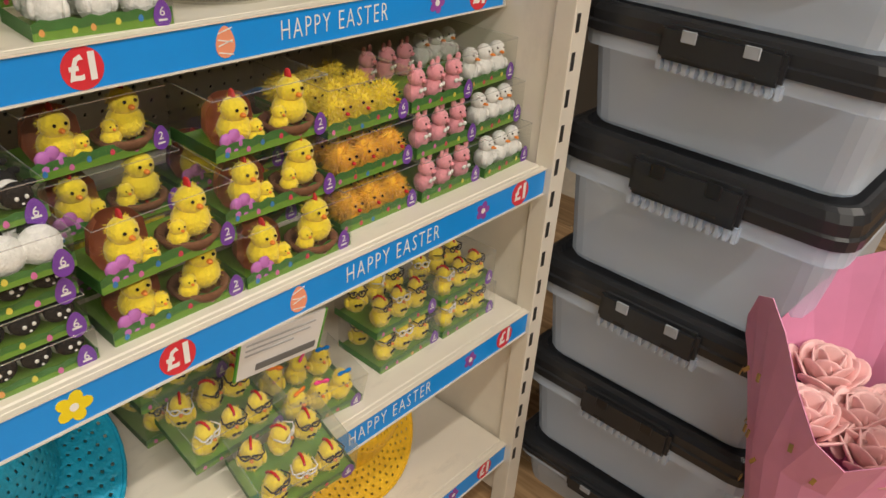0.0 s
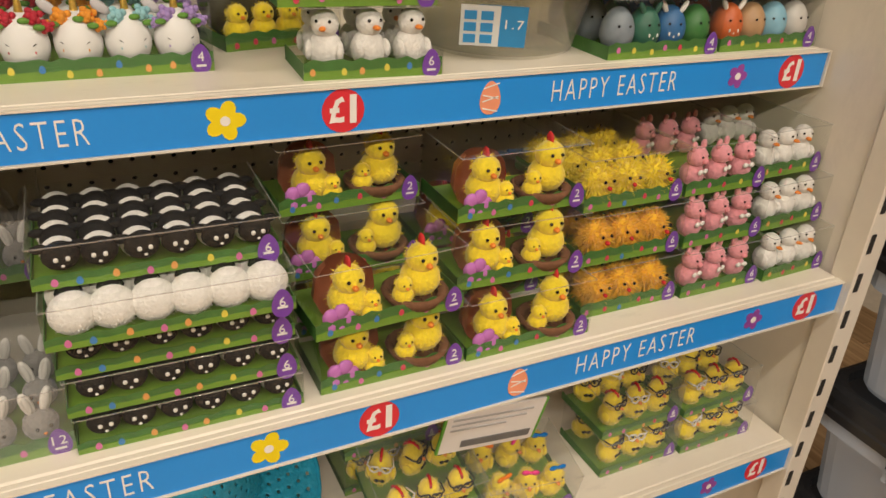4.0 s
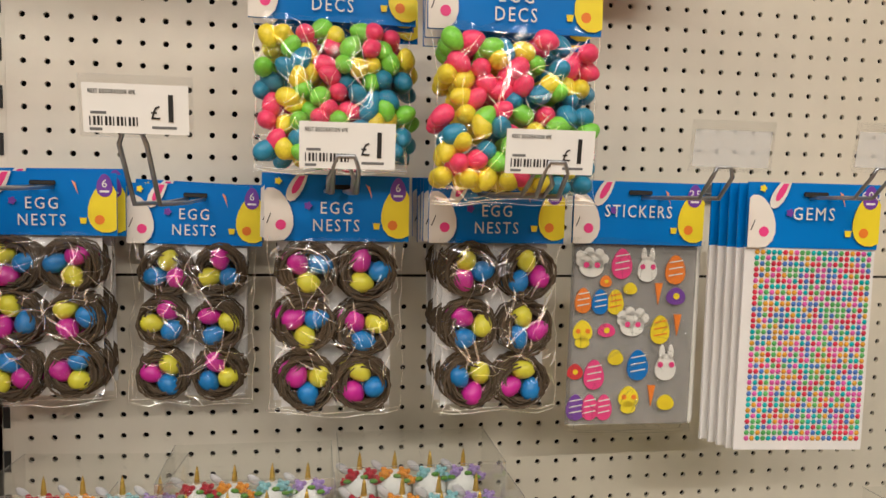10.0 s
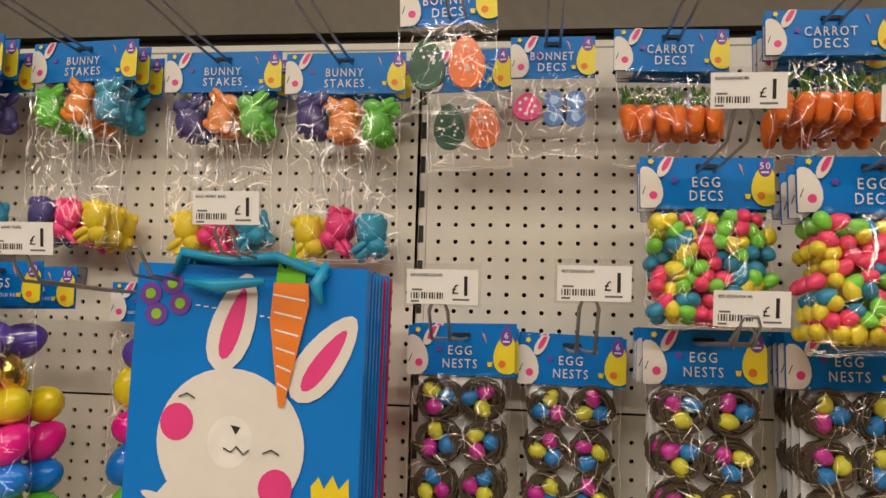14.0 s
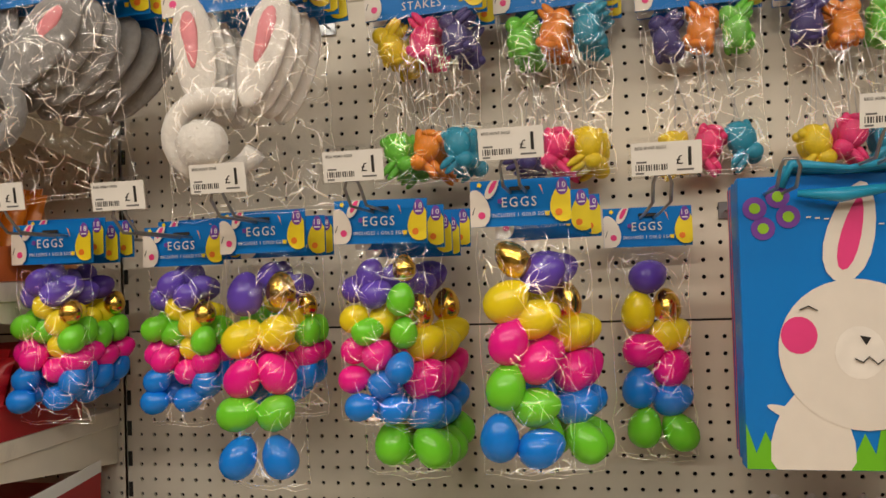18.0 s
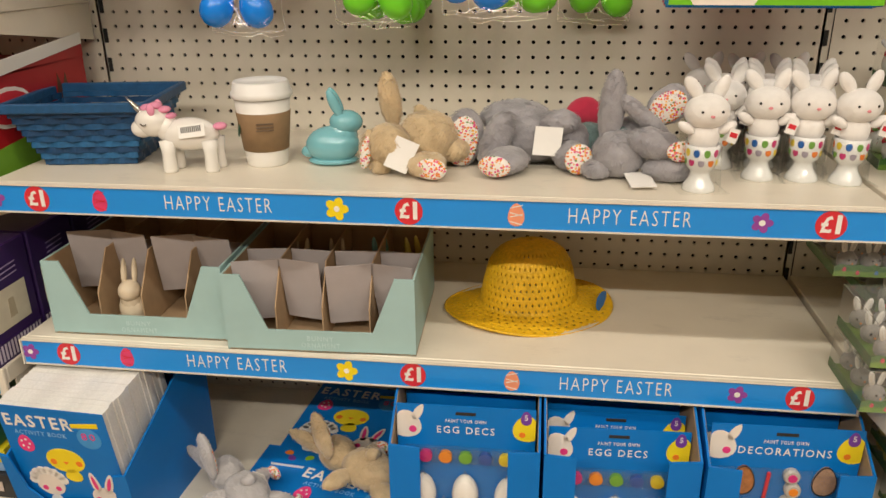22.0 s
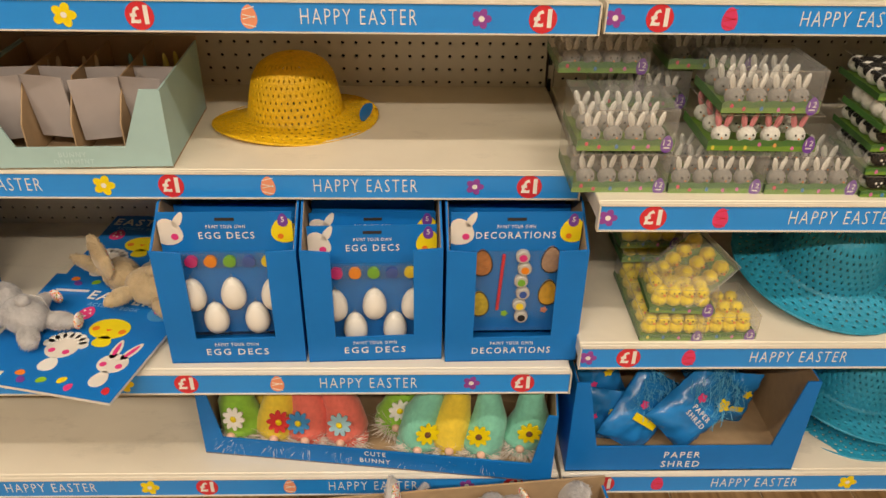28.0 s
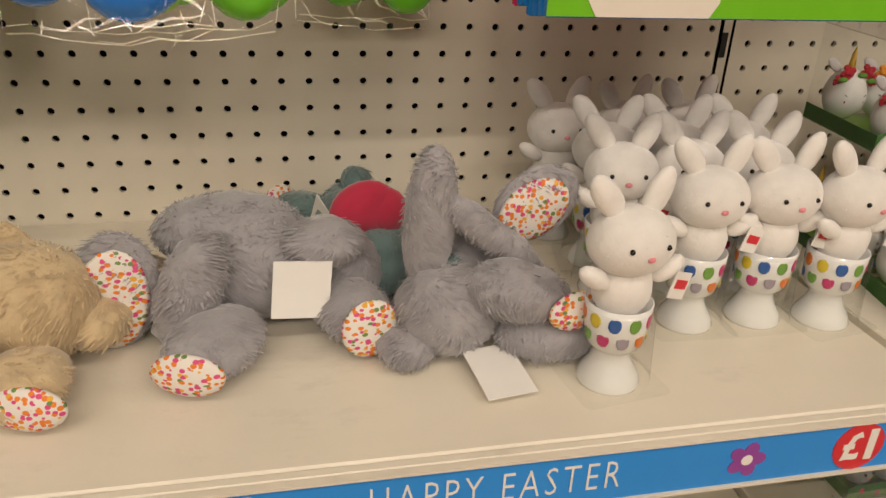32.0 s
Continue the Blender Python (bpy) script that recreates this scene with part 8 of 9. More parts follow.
first = egg_cup()
first.matrix_basis = pose(0.974, -0.300, A_, 0, 0, 8)
rnd = random.Random(44)
SPOTS = [(1.062, -0.238), (1.119, -0.239), (1.172, -0.249)] + [(1.02 + 0.058 * i, -0.182 + 0.004 * (i % 2)) for i in range(3)] + [(1.03 + 0.060 * i, -0.130) for i in range(3)] + [(1.01 + 0.062 * i, -0.068) for i in range(3)]
for ex, ey in SPOTS:
    copy_thing(first, pose(ex, ey, A_, 0, 0, rnd.uniform(-14, 14)))

# ---- shelf b: ornament trays and a hat ----
MINT = mat("mint_card", (0.36, 0.54, 0.54), 0.55, var=0.05, scale=30)
LILACARD = mat("grey_lilac_card", (0.42, 0.38, 0.38), 0.75, var=0.06, scale=40)
CREAMCER = mat("glazed_cream", (0.66, 0.56, 0.42), 0.15, var=0.06, coat=0.4)
EMBOSS = mat("mint_print", (0.50, 0.66, 0.66), 0.5)


def ornament_tray(x, y, rz, bunnies):
    t = thing("ornament_tray", pose(x, y, B_, 0, 0, rz), "mint card display tray with grey dividers, nearly empty", "display tray", "ornament trays")
    w, d, h = 0.275, 0.235, 0.118
    open_tray(t, w, d, h, 0.034, MINT, slant=0.028, back=0.125)
    for i in range(1, 4):
        part("divider", side_plate(-w / 2 + w * i / 4 - 0.001, [(0.020, 0.004), (0.020, 0.060), (0.060, 0.118), (d - 0.006, 0.120), (d - 0.006, 0.004)], 0.002), CARD, t)
    for i in range(4):
        cx = -w / 2 + w * (i + 0.5) / 4
        part("card_flap", outline([(-0.031, 0), (0.031, 0), (0.032, 0.076), (-0.032, 0.076)], 0, 0.0014), LILACARD, t, m=pose(cx, 0.112, 0.040, 4, 0, (-1) ** i * 6))
        part("card_flap", outline([(-0.030, 0), (0.030, 0), (0.033, 0.098), (-0.033, 0.098)], 0, 0.0014), LILACARD, t, m=pose(cx, (0.050 + 0.008 * (i % 2)) if not bunnies else 0.085, 0.026 if not bunnies else 0.042, 6 + 2 * i, 0, (-1) ** i * 14))
    write("BUNNY", 0.011, EMBOSS, t, 0.0, -0.0004, 0.022, 0.038), write("ORNAMENT", 0.011, EMBOSS, t, 0.0, -0.0004, 0.011, 0.056)
    return t


ornament_tray(0.183, -0.344, 1, (1,))
ornament_tray(0.467, -0.360, 2, ())
ceramic_bunny(0.157, -0.300, B_ + 0.0045, CREAMCER, "cream glazed ceramic bunny in a card tray", 0.88, -80)
for k, (ex, ey, m) in enumerate(((0.40, -0.21, CREAMCER), (0.455, -0.205, CREAMCER), (0.52, -0.19, TURQ), (0.57, -0.185, mat("glazed_yellow", (0.60, 0.52, 0.12), 0.15, var=0.06)))):
    ceramic_bunny(ex, ey, B_ + 0.0045, m, "glazed ceramic bunny standing in a card tray", 0.95, -85 + 10 * k)
straw_hat(0.757, -0.172, B_ + 0.001, STRAW_Y, 15, "yellow woven straw hat on an empty shelf", 0, 0, 0.96, 0.76)
tg = part("hat_tag", outline(egg_points(0, 0, 0.012, 0.026), -0.0005, 0.0005), BLUE, None, m=pose(0.872, -0.170, B_ + 0.016, -70, 80, 0))
tagged(tg, "blue egg-shaped card tag of a hat", "tag")

# ---- shelf c: activity books and painting sets ----
act = thing("book_display_box", pose(0.098, -0.442, C_, 0, 0, -3), "blue card display box of Easter activity books", "display box")
w, d, h = 0.200, 0.235, 0.215
part("floor_panel", box(-w / 2, 0, 0, w / 2, d, 0.003), BLUE, act)
part("back_panel", box(-w / 2, d - 0.003, 0.003, w / 2, d, 0.24), BLUE, act)
for sx in (-1, 1):
    part("side_panel", side_plate(sx * w / 2 - (0.003 if sx > 0 else 0), [(0.003, 0.003), (-0.016, 0.135), (d - 0.003, 0.245), (d - 0.003, 0.003)]), BLUE, act)
part("front_panel", outline([(-w / 2, 0), (w / 2, 0), (w / 2, 0.135), (w / 2 - 0.022, 0.130), (w / 2 - 0.028, 0.060), (-w / 2 + 0.050, 0.060), (-w / 2 + 0.026, 0.085), (-w / 2 + 0.014, 0.145), (-w / 2, 0.150)], 0, 0.003), BLUE, act, m=pose(0, 0, 0, 8, 0, 0))
for word, zz, wide in (("ACTIVITY", 0.042, 0.098), ("BOOK", 0.020, 0.052)):
    o = write(word, 0.022, WHITE, act, 0, 0, 0, wide)
    o.matrix_basis = pose(0, 0, 0, 8, 0, 0) @ pose(0, -0.0006, zz)
PAGES = mat("page_edges", (0.76, 0.75, 0.72), 0.8, var=0.12, scale=300)


def activity_book(m, label, art=True, lying=False):
    """A blue activity book with a printed cover; its cover faces -y, foot at the origin."""
    t = thing("activity_book", m, label, "book", "activity books")
    bw, bh = 0.190, 0.262
    part("page_block", box(-bw / 2 + 0.002, 0.0008, 0.001, bw / 2 - 0.001, 0.0068 if lying else 0.0112, bh - 0.001), PAGES, t)
    part("cover", box(-bw / 2, 0, 0, bw / 2, 0.0008, bh), BLUE if art or lying else PAGES, t)
    if not art:
        return t
    y = -0.0002
    write("EASTER", 0.034, WHITE, t, -0.026, y - 0.0004, bh - 0.030, 0.120, 0.0006), write("ACTIVITY BOOK", 0.013, mat("pale_blue_print", (0.25, 0.50, 0.80), 0.5), t, -0.028, y - 0.0004, bh - 0.054, 0.092)
    flat("bow", [(0.032, bh - 0.026), (0.080, bh - 0.020), (0.080, bh - 0.030), (0.032, bh - 0.034)], y, YELLOW, t)
    flat("roundel", ring(0.058, bh - 0.054, 0.021, 0.021, 20), y, mat("roundel_print", (0.05, 0.30, 0.68), 0.5), t)
    write("80", 0.020, PINK, t, 0.058, y - 0.001, bh - 0.050, 0.024)
    flat("spotted_egg", egg_points(-0.062, bh - 0.078, 0.014, 0.018), y, PINK, t)
    for k in range(5):
        flat("egg_dot", ring(-0.062 + 0.007 * math.cos(k * 1.26), bh - 0.078 + 0.009 * math.sin(k * 1.26), 0.0022, 0.0022, 8), y - 0.0007, WHITE, t, 0.0003)
    ck = flat("chick_art", ring(0.000, bh - 0.108, 0.034, 0.026, 22), y, CHICK, t)
    flat("chick_art_body", egg_points(0.006, bh - 0.140, 0.015, 0.014), y, CHICK, t)
    for sx in (-0.022, 0.024):
        flat("cheek", ring(sx, bh - 0.112, 0.006, 0.006, 12), y - 0.0007, ORANGE, ck, 0.0003)
    flat("beak", [(-0.005, bh - 0.110), (0.006, bh - 0.110), (0.0, bh - 0.116)], y - 0.0007, ORANGE, ck, 0.0003)
    lm = flat("lamb_art", ring(-0.045, bh - 0.168, 0.026, 0.024, 20), y, SKIN, t)
    for k in range(8):
        flat("wool", ring(-0.045 + 0.028 * math.cos(0.2 + k * 0.42), bh - 0.160 + 0.024 * math.sin(0.2 + k * 0.42), 0.009, 0.009, 10), y - 0.0001, WHITE, lm)
    for sx in (-0.012, 0.012):
        flat("cheek", ring(-0.045 + sx, bh - 0.176, 0.0055, 0.0055, 10), y - 0.0007, PINK, lm, 0.0003)
    flat("lamb_art_body", egg_points(-0.042, bh - 0.206, 0.014, 0.016), y, WHITE, t)
    bn = flat("bunny_art", ring(0.052, bh - 0.184, 0.024, 0.022, 20), y, SKIN, t)
    for sx, a in ((-0.012, 0.15), (0.014, -0.3)):
        flat("ear", egg_points(0.052 + sx, bh - 0.152, 0.0075, 0.023, 14, a), y, SKIN, bn)
        flat("ear_lining", egg_points(0.052 + sx, bh - 0.152, 0.0035, 0.016, 12, a), y - 0.0007, PINK, bn, 0.0003)
    for sx in (-0.013, 0.013):
        flat("cheek", ring(0.052 + sx, bh - 0.189, 0.0055, 0.0055, 10), y - 0.0007, PINK, bn, 0.0003)
    flat("bunny_art_body", egg_points(0.052, bh - 0.220, 0.013, 0.018), y, SKIN, t)
    for k, (px, pz, m2) in enumerate(((-0.070, 0.030, ORANGE), (-0.030, 0.022, LIME), (0.0, 0.028, YELLOW), (0.018, 0.016, PINK), (0.076, 0.020, RED), (-0.060, 0.016, PURPLE))):
        flat("small_art", egg_points(px, pz, 0.008, 0.006, 12, k * 0.5), y, m2, t)
    return t


rnd = random.Random(12)
for k in range(16):
    activity_book(pose(0.099 + rnd.uniform(-0.002, 0.002), -0.432 + 0.0105 * k, C_ + 0.004 + 0.0005 * k, 8, 0, -3 + rnd.uniform(-0.6, 0.6)) @ Matrix.Scale(0.90, 4), "blue Easter activity book standing in a display box", k == 0)
activity_book(Matrix.Translation((0.372, -0.470, C_ + 0.0075)) @ pose(0, 0, 0, -90, 0, 0) @ pose(0, 0, 0, 0, 6, 0), "blue Easter activity book lying askew on the shelf", False, True)
activity_book(Matrix.Translation((0.427, -0.524, C_ + 0.0150)) @ pose(0, 0, 0, -90, 0, 0) @ pose(0, 0, 0, 0, 13, 0), "blue Easter activity book lying over the shelf edge", True, True)
activity_book(Matrix.Translation((0.420, -0.265, C_ + 0.0154)) @ pose(0, 0, 0, -90, 0, 0) @ pose(0, 0, 0, 0, 5, 0), "blue Easter activity book lying under another", True, True)
plush(pose(0.318, -0.365, C_ + 0.0155, 0, 0, 150), "pale", "pale grey plush rabbit lying on a book", "lie", 0.88)
plush(pose(0.492, -0.290, C_ + 0.0155, 0, 0, 160), "tan", "tan plush bunny lying on activity books", "lie", 0.95)

EGGP = mat("white_plastic_egg", (0.78, 0.75, 0.70), 0.3, var=0.03)
PAINTS = [mat("paint_" + n, c, 0.3) for n, c in (("pink", (0.62, 0.03, 0.20)), ("orange", (0.80, 0.25, 0.02)), ("green", (0.16, 0.40, 0.04)), ("blue", (0.03, 0.09, 0.35)), ("yellow", (0.80, 0.60, 0.03)))]


def paint_box(x, y, rz, decs, raised, label):
    """A blue display carton with a window, holding painting sets on blue header cards."""
    t = thing("paint_set_box", pose(x, y, C_, 0, 0, rz), label, "display box", "painting set boxes")
    w, d, h, fh = 0.206, 0.20, 0.246, 0.204
    part("floor_panel", box(-w / 2, 0, 0, w / 2, d, 0.003), BLUE, t)
    part("back_panel", box(-w / 2, d - 0.003, 0.003, w / 2, d, h), CARD, t)
    for sx in (-1, 1):
        part("side_panel", side_plate(sx * w / 2 - (0.003 if sx > 0 else 0), [(0.003, 0.003), (0.003, fh), (0.07, h), (d - 0.003, h), (d - 0.003, 0.003)]), BLUE, t)
        part("side_lining", side_plate(sx * (w / 2 - 0.0035) - 0.0005, [(0.006, 0.006), (0.006, fh - 0.002), (0.07, h - 0.002), (d - 0.006, h - 0.002), (d - 0.006, 0.006)], 0.001), CARD, t)
    a, o, lip = w / 2, 0.043, 0.046
    part("front_panel", outline([(-a, 0), (a, 0), (a, fh), (a - o, fh - 0.003), (a - o, lip + 0.002), (-a + o, lip), (-a + o, fh - 0.004), (-a, fh)], 0, 0.003), BLUE, t)
    write("PAINT YOUR OWN", 0.0085, WHITE, t, 0, -0.0006, 0.036, 0.066)
    write("DECORATIONS" if decs else "EGG DECS", 0.0165, WHITE, t, 0, -0.0006, 0.0215, 0.122 if decs else 0.094)
    n = 4 if raised else 3
    for k in range(n):
        y0 = (0.035 if raised else 0.046) + 0.040 * k
        up = raised if k == 0 else 0.0
        c = thing("painting_set", pose(x, y, C_, 0, 0, rz) @ pose(0, y0, 0.004 + up), "blue carded painting set in a clear blister", "painting set", "painting sets")
        cw, chh = 0.192, 0.214
        part("backing_card", box(-cw / 2, 0, 0, cw / 2, 0.0012, chh), BLUE, c)
        if k > 0 and not (k == 1):
            continue
        yy = -0.0003
        part("hang_slot", box(-0.014, -0.0012, chh - 0.014, 0.014, -0.0004, chh - 0.009, 0.0003), DARK, c)
        write("PAINT YOUR OWN", 0.0080, WHITE, c, 0.0, yy - 0.0004, chh - 0.024, 0.056)
        write("DECORATIONS" if decs else "EGG DECS", 0.0160, WHITE, c, 0.0, yy - 0.0004, chh - 0.039, 0.118 if decs else 0.080)
        flat("bunny_face", clamp(egg_points(-cw / 2 + 0.012, chh - 0.032, 0.022, 0.022), -cw / 2, cw / 2, 0, chh), yy, SKIN, c)
        flat("bunny_ear", egg_points(-cw / 2 + 0.030, chh - 0.012, 0.006, 0.014, 12, -0.5), yy, SKIN, c)
        flat("cheek", ring(-cw / 2 + 0.022, chh - 0.040, 0.0055, 0.0055, 10), yy - 0.0007, PINK, c, 0.0003)
        flat("chick_face", clamp(egg_points(cw / 2 - 0.012, chh - 0.030, 0.019, 0.021), -cw / 2, cw / 2, 0, chh), yy, CHICK, c)
        flat("cheek", ring(cw / 2 - 0.018, chh - 0.040, 0.0045, 0.0045, 10), yy - 0.0007, ORANGE, c, 0.0003)
        bd = flat("pack_badge", egg_points(cw / 2 - 0.013, chh - 0.013, 0.0075, 0.011), yy - 0.0008, PURPLE, c, 0.0004)
        write("5", 0.012, WHITE, bd, cw / 2 - 0.013, yy - 0.0016, chh - 0.012)
        if not decs:
            for q in range(5):
                part("paint_pot", lathe([(0, 0), (0.0090, 0), (0.0095, 0.007), (0, 0.008)], 14), PAINTS[q], c, m=pose(-0.056 + 0.028 * q, -0.001, chh - 0.080, 90, 0, 0), smooth=False)
            part("paint_tray", box(-0.072, -0.006, chh - 0.092, 0.072, -0.0005, chh - 0.068, 0.002), CLEAR, c)
            for ex, ez in ((-0.060, 0.078), (0.0, 0.080), (0.060, 0.078), (-0.031, 0.035), (0.031, 0.035)):
                e = part("white_egg", ball((0, 0, 0), (0.0188, 0.0155, 0.0285), 18, 12, egg=0.14), EGGP, c, m=pose(ex, -0.010, ez), smooth=True)
                part("egg_loop", tube([(-0.003, 0, 0.028), (0, 0, 0.035), (0.003, 0, 0.028)], 0.0008, 4), STEEL, e)
        else:
            for q in range(6):
                part("paint_pot", lathe([(0, 0), (0.0105, 0), (0.011, 0.007), (0.009, 0.010), (0, 0.010)], 14), mat("pot_clear", (0.50, 0.48, 0.44), 0.25), c, m=pose(0.012 + 0.004 * (q % 2), -0.001, chh - 0.072 - 0.022 * q, 90, 0, 0))
                part("paint", lathe([(0, 0.0101), (0.006, 0.0101), (0.006, 0.0112), (0, 0.0112)], 10), (PAINTS + [BLACK])[q], c, m=pose(0.012 + 0.004 * (q % 2), -0.001, chh - 0.072 - 0.022 * q, 90, 0, 0))
            part("paintbrush", tube([(-0.016, -0.004, chh - 0.070), (-0.022, -0.004, chh - 0.170)], 0.0026, 6), RED, c)
            for q, (ex, ez, m2) in enumerate(((-0.048, chh - 0.085, mat("sun_catcher", (0.42, 0.16, 0.05), 0.35, var=0.4, scale=150)), (-0.050, chh - 0.160, mat("bee_catcher", (0.55, 0.42, 0.04), 0.35, var=0.5, scale=150)), (0.056, chh - 0.080, mat("bunny_catcher", (0.38, 0.24, 0.16), 0.35, var=0.4, scale=150)), (0.056, chh - 0.140, mat("chick_catcher", (0.62, 0.34, 0.03), 0.35, var=0.4, scale=150)))):
                part("wood_shape", outline(egg_points(ex, ez, 0.015, 0.023), -0.003, -0.0006), m2, c)
                part("outline_ring", tube([(px, -0.0034, pz) for px, pz in egg_points(ex, ez, 0.015, 0.023) + [egg_points(ex, ez, 0.015, 0.023)[0]]], 0.0009, 4), BLACK, c)
            for ex, ez, m2 in ((-0.052, 0.040, YELLOW), (-0.010, 0.034, LIME), (0.052, 0.040, SALMON)):
                flat("small_art", petals(ex, ez, 0.006), yy, m2, c)
        part("blister", box(-cw / 2 + 0.010, -0.018 if not decs else -0.010, 0.004, cw / 2 - 0.010, -0.0010, chh - 0.062, 0.004), CLEAR, c, "clear plastic blister")
    return t


paint_box(0.681, -0.440, 1, False, 0.030, "blue display box of paint-your-own egg sets, full")
paint_box(0.892, -0.436, 2, False, 0.0, "blue display box of paint-your-own egg sets, part sold")
paint_box(1.103, -0.438, 1, True, 0.030, "blue display box of paint-your-own decoration sets")

# ---- base: gnomes, and a floor box of soft toys ----
gx, gy, grz = 0.885, -0.448, -7.0
gn = thing("gnome_display_box", pose(gx, gy, D_, 0, 0, grz), "blue card display box of bunny gnomes", "display box")
open_tray(gn, 0.595, 0.19, 0.150, 0.040, BLUE, slant=0.016)
write("CUTE", 0.014, WHITE, gn, 0.0, -0.0006, 0.032, 0.036), write("BUNNY", 0.014, WHITE, gn, 0.0, -0.0006, 0.016, 0.052)
FELT = {n: mat("felt_" + n, c, 0.9, var=0.15, scale=120, bump=0.4, bump_scale=300, sheen=0.3) for n, c in (("green", (0.25, 0.52, 0.05)), ("yellow", (0.80, 0.58, 0.05)), ("coral", (0.78, 0.16, 0.12)), ("mint", (0.20, 0.58, 0.44)), ("red", (0.60, 0.03, 0.03)), ("blue", (0.03, 0.22, 0.50)))}
BEARD = mat("beard_wool", (0.74, 0.66, 0.60), 0.95, var=0.2, scale=120, island=0.5, sheen=0.4)
NOSEM = mat("nose_felt", (0.72, 0.45, 0.35), 0.9)
rnd = random.Random(21)
GN = [(-0.246, 0.032, "green", "white", -3), (-0.205, 0.085, "yellow", "", 4), (-0.181, 0.034, "yellow", "red", 4), (-0.120, 0.036, "coral", "blue", -5), (-0.050, 0.038, "coral", "sky", -16), (0.010, 0.085, "green", "white", 24), (0.058, 0.036, "mint", "gold", 16), (0.110, 0.090, "coral", "", 6), (0.122, 0.040, "yellow", "", 4), (0.180, 0.038, "mint", "gold", 3), (0.245, 0.060, "mint", "gold", 8), (-0.10, 0.10, "coral", "", -4)]
for k, (px, py, col, fl, ry) in enumerate(GN):
    g = thing("gnome", pose(gx, gy, D_, 0, 0, grz) @ pose(px, py + 0.012, 0.004, -8, ry, rnd.uniform(-10, 10)), "felt gnome with a tall %s hat and woolly beard" % col, "gnome", "felt gnomes")
    hat = lathe([(0.033, 0.022), (0.039, 0.026), (0.038, 0.036), (0.031, 0.075), (0.021, 0.115), (0.011, 0.150), (0, 0.160)], 18)
    for v in hat.verts:
        v.co.x += 0.005 * math.sin(v.co.z * 60 + k) + 0.002 * noise.noise(v.co * 70 + Vector((k, 0, 0)))
    part("hat", hat, FELT[col], g, smooth=True)
    part("body", lathe([(0, 0), (0.030, 0), (0.033, 0.008), (0.030, 0.024), (0, 0.026)], 14), FELT[col], g, smooth=True)
    part("beard", fuzz((0, -0.022, 0.016), (0.026, 0.014, 0.012), 420, 0.022, k, 0.0009), BEARD, g)
    part("nose", ball((0, -0.040, 0.027), (0.008, 0.007, 0.007), 10, 8), NOSEM, g, smooth=True)
    if fl:
        pm = {"white": WHITE, "red": FELT["red"], "blue": FELT["blue"], "sky": mat("felt_sky", (0.30, 0.50, 0.58), 0.9), "gold": YELLOW}[fl]
        part("felt_flower", outline(petals(0, 0, 0.021, 9), -0.002, 0.001), pm, g, m=pose(0.008 * (-1) ** k, -0.0370, 0.062, -14, 10 * k, 0))
        part("flower_eye", ball((0, 0, 0), (0.006, 0.003, 0.006), 8, 6), YELLOW if fl != "gold" else HAY, g, m=pose(0.008 * (-1) ** k, -0.0395, 0.062), smooth=True)

fb = thing("floor_box", pose(1.007, -0.762, 0.0005, 0, 0, 5.4), "open blue and brown card box of soft toys on the floor", "box")
bw, bd_, bh = 0.565, 0.240, 0.172
part("floor_panel", box(-bw / 2, 0, 0, bw / 2, bd_, 0.004), CARD, fb)
for nm, m, args in (("front_panel", BLUE, (-bw / 2, 0, 0.004, bw / 2, 0.004, bh * 0.72)), ("back_panel", CARD, (-bw / 2, bd_ - 0.004, 0.004, bw / 2, bd_, bh + 0.02)), ("side_panel", BLUE, (-bw / 2, 0.004, 0.004, -bw / 2 + 0.004, bd_ - 0.004, bh)), ("side_panel", BLUE, (bw / 2 - 0.004, 0.004, 0.004, bw / 2, bd_ - 0.004, bh))):
    part(nm, box(*args), m, fb)
part("side_lining", box(bw / 2 - 0.0055, 0.005, 0.005, bw / 2 - 0.0042, bd_ - 0.005, bh - 0.001), CARD, fb)
part("side_lining", box(-bw / 2 + 0.0042, 0.005, 0.005, -bw / 2 + 0.0055, bd_ - 0.005, bh - 0.001), CARD, fb)
rnd = random.Random(17)
TOYS = [(-0.205, 0.06, "tan", "sit", 25, -45), (-0.195, 0.16, "tan", "bow", 160, -20), (-0.150, 0.11, "tan", "sit", -35, 40), (-0.155, 0.04, "tan", "lie", 60, -25), (-0.085, 0.05, "tan", "lie", -30, -20), (-0.075, 0.15, "pale", "lie", 60, -15), (-0.020, 0.10, "tan", "sit", 75, -50), (-0.005, 0.03, "pale", "sit", -10, -55),
        (0.020, 0.17, "pale", "lie", 200, 10), (0.060, 0.09, "pale", "sit", -60, -40), (0.075, 0.03, "grey", "lie", 35, -20), (0.115, 0.16, "grey", "slump", 100, -15), (0.135, 0.07, "pale", "sit", 40, -60), (0.160, 0.03, "pale", "sit", -25, -45), (0.190, 0.14, "grey", "slump", 140, 10), (0.210, 0.06, "pale", "lie", -40, 10), (0.200, 0.16, "pale", "sit", 80, 30), (0.02, 0.08, "tan", "bow", 10, 10)]
for k, (px, py, fu, sh, turn, lean) in enumerate(TOYS):
    base = pose(1.007, -0.762, 0.0, 0, 0, 5.4)
    plush(base @ pose(px, py, 0.118 + 0.018 * (k % 3), 0, 0, turn) @ pose(0, 0, 0, lean, rnd.uniform(-15, 15), 0) @ pose(0, 0, -0.045), fu, "%s plush bunny with floral feet in a box" % {"tan": "tan", "grey": "grey", "pale": "pale grey"}[fu], sh, 1.05)
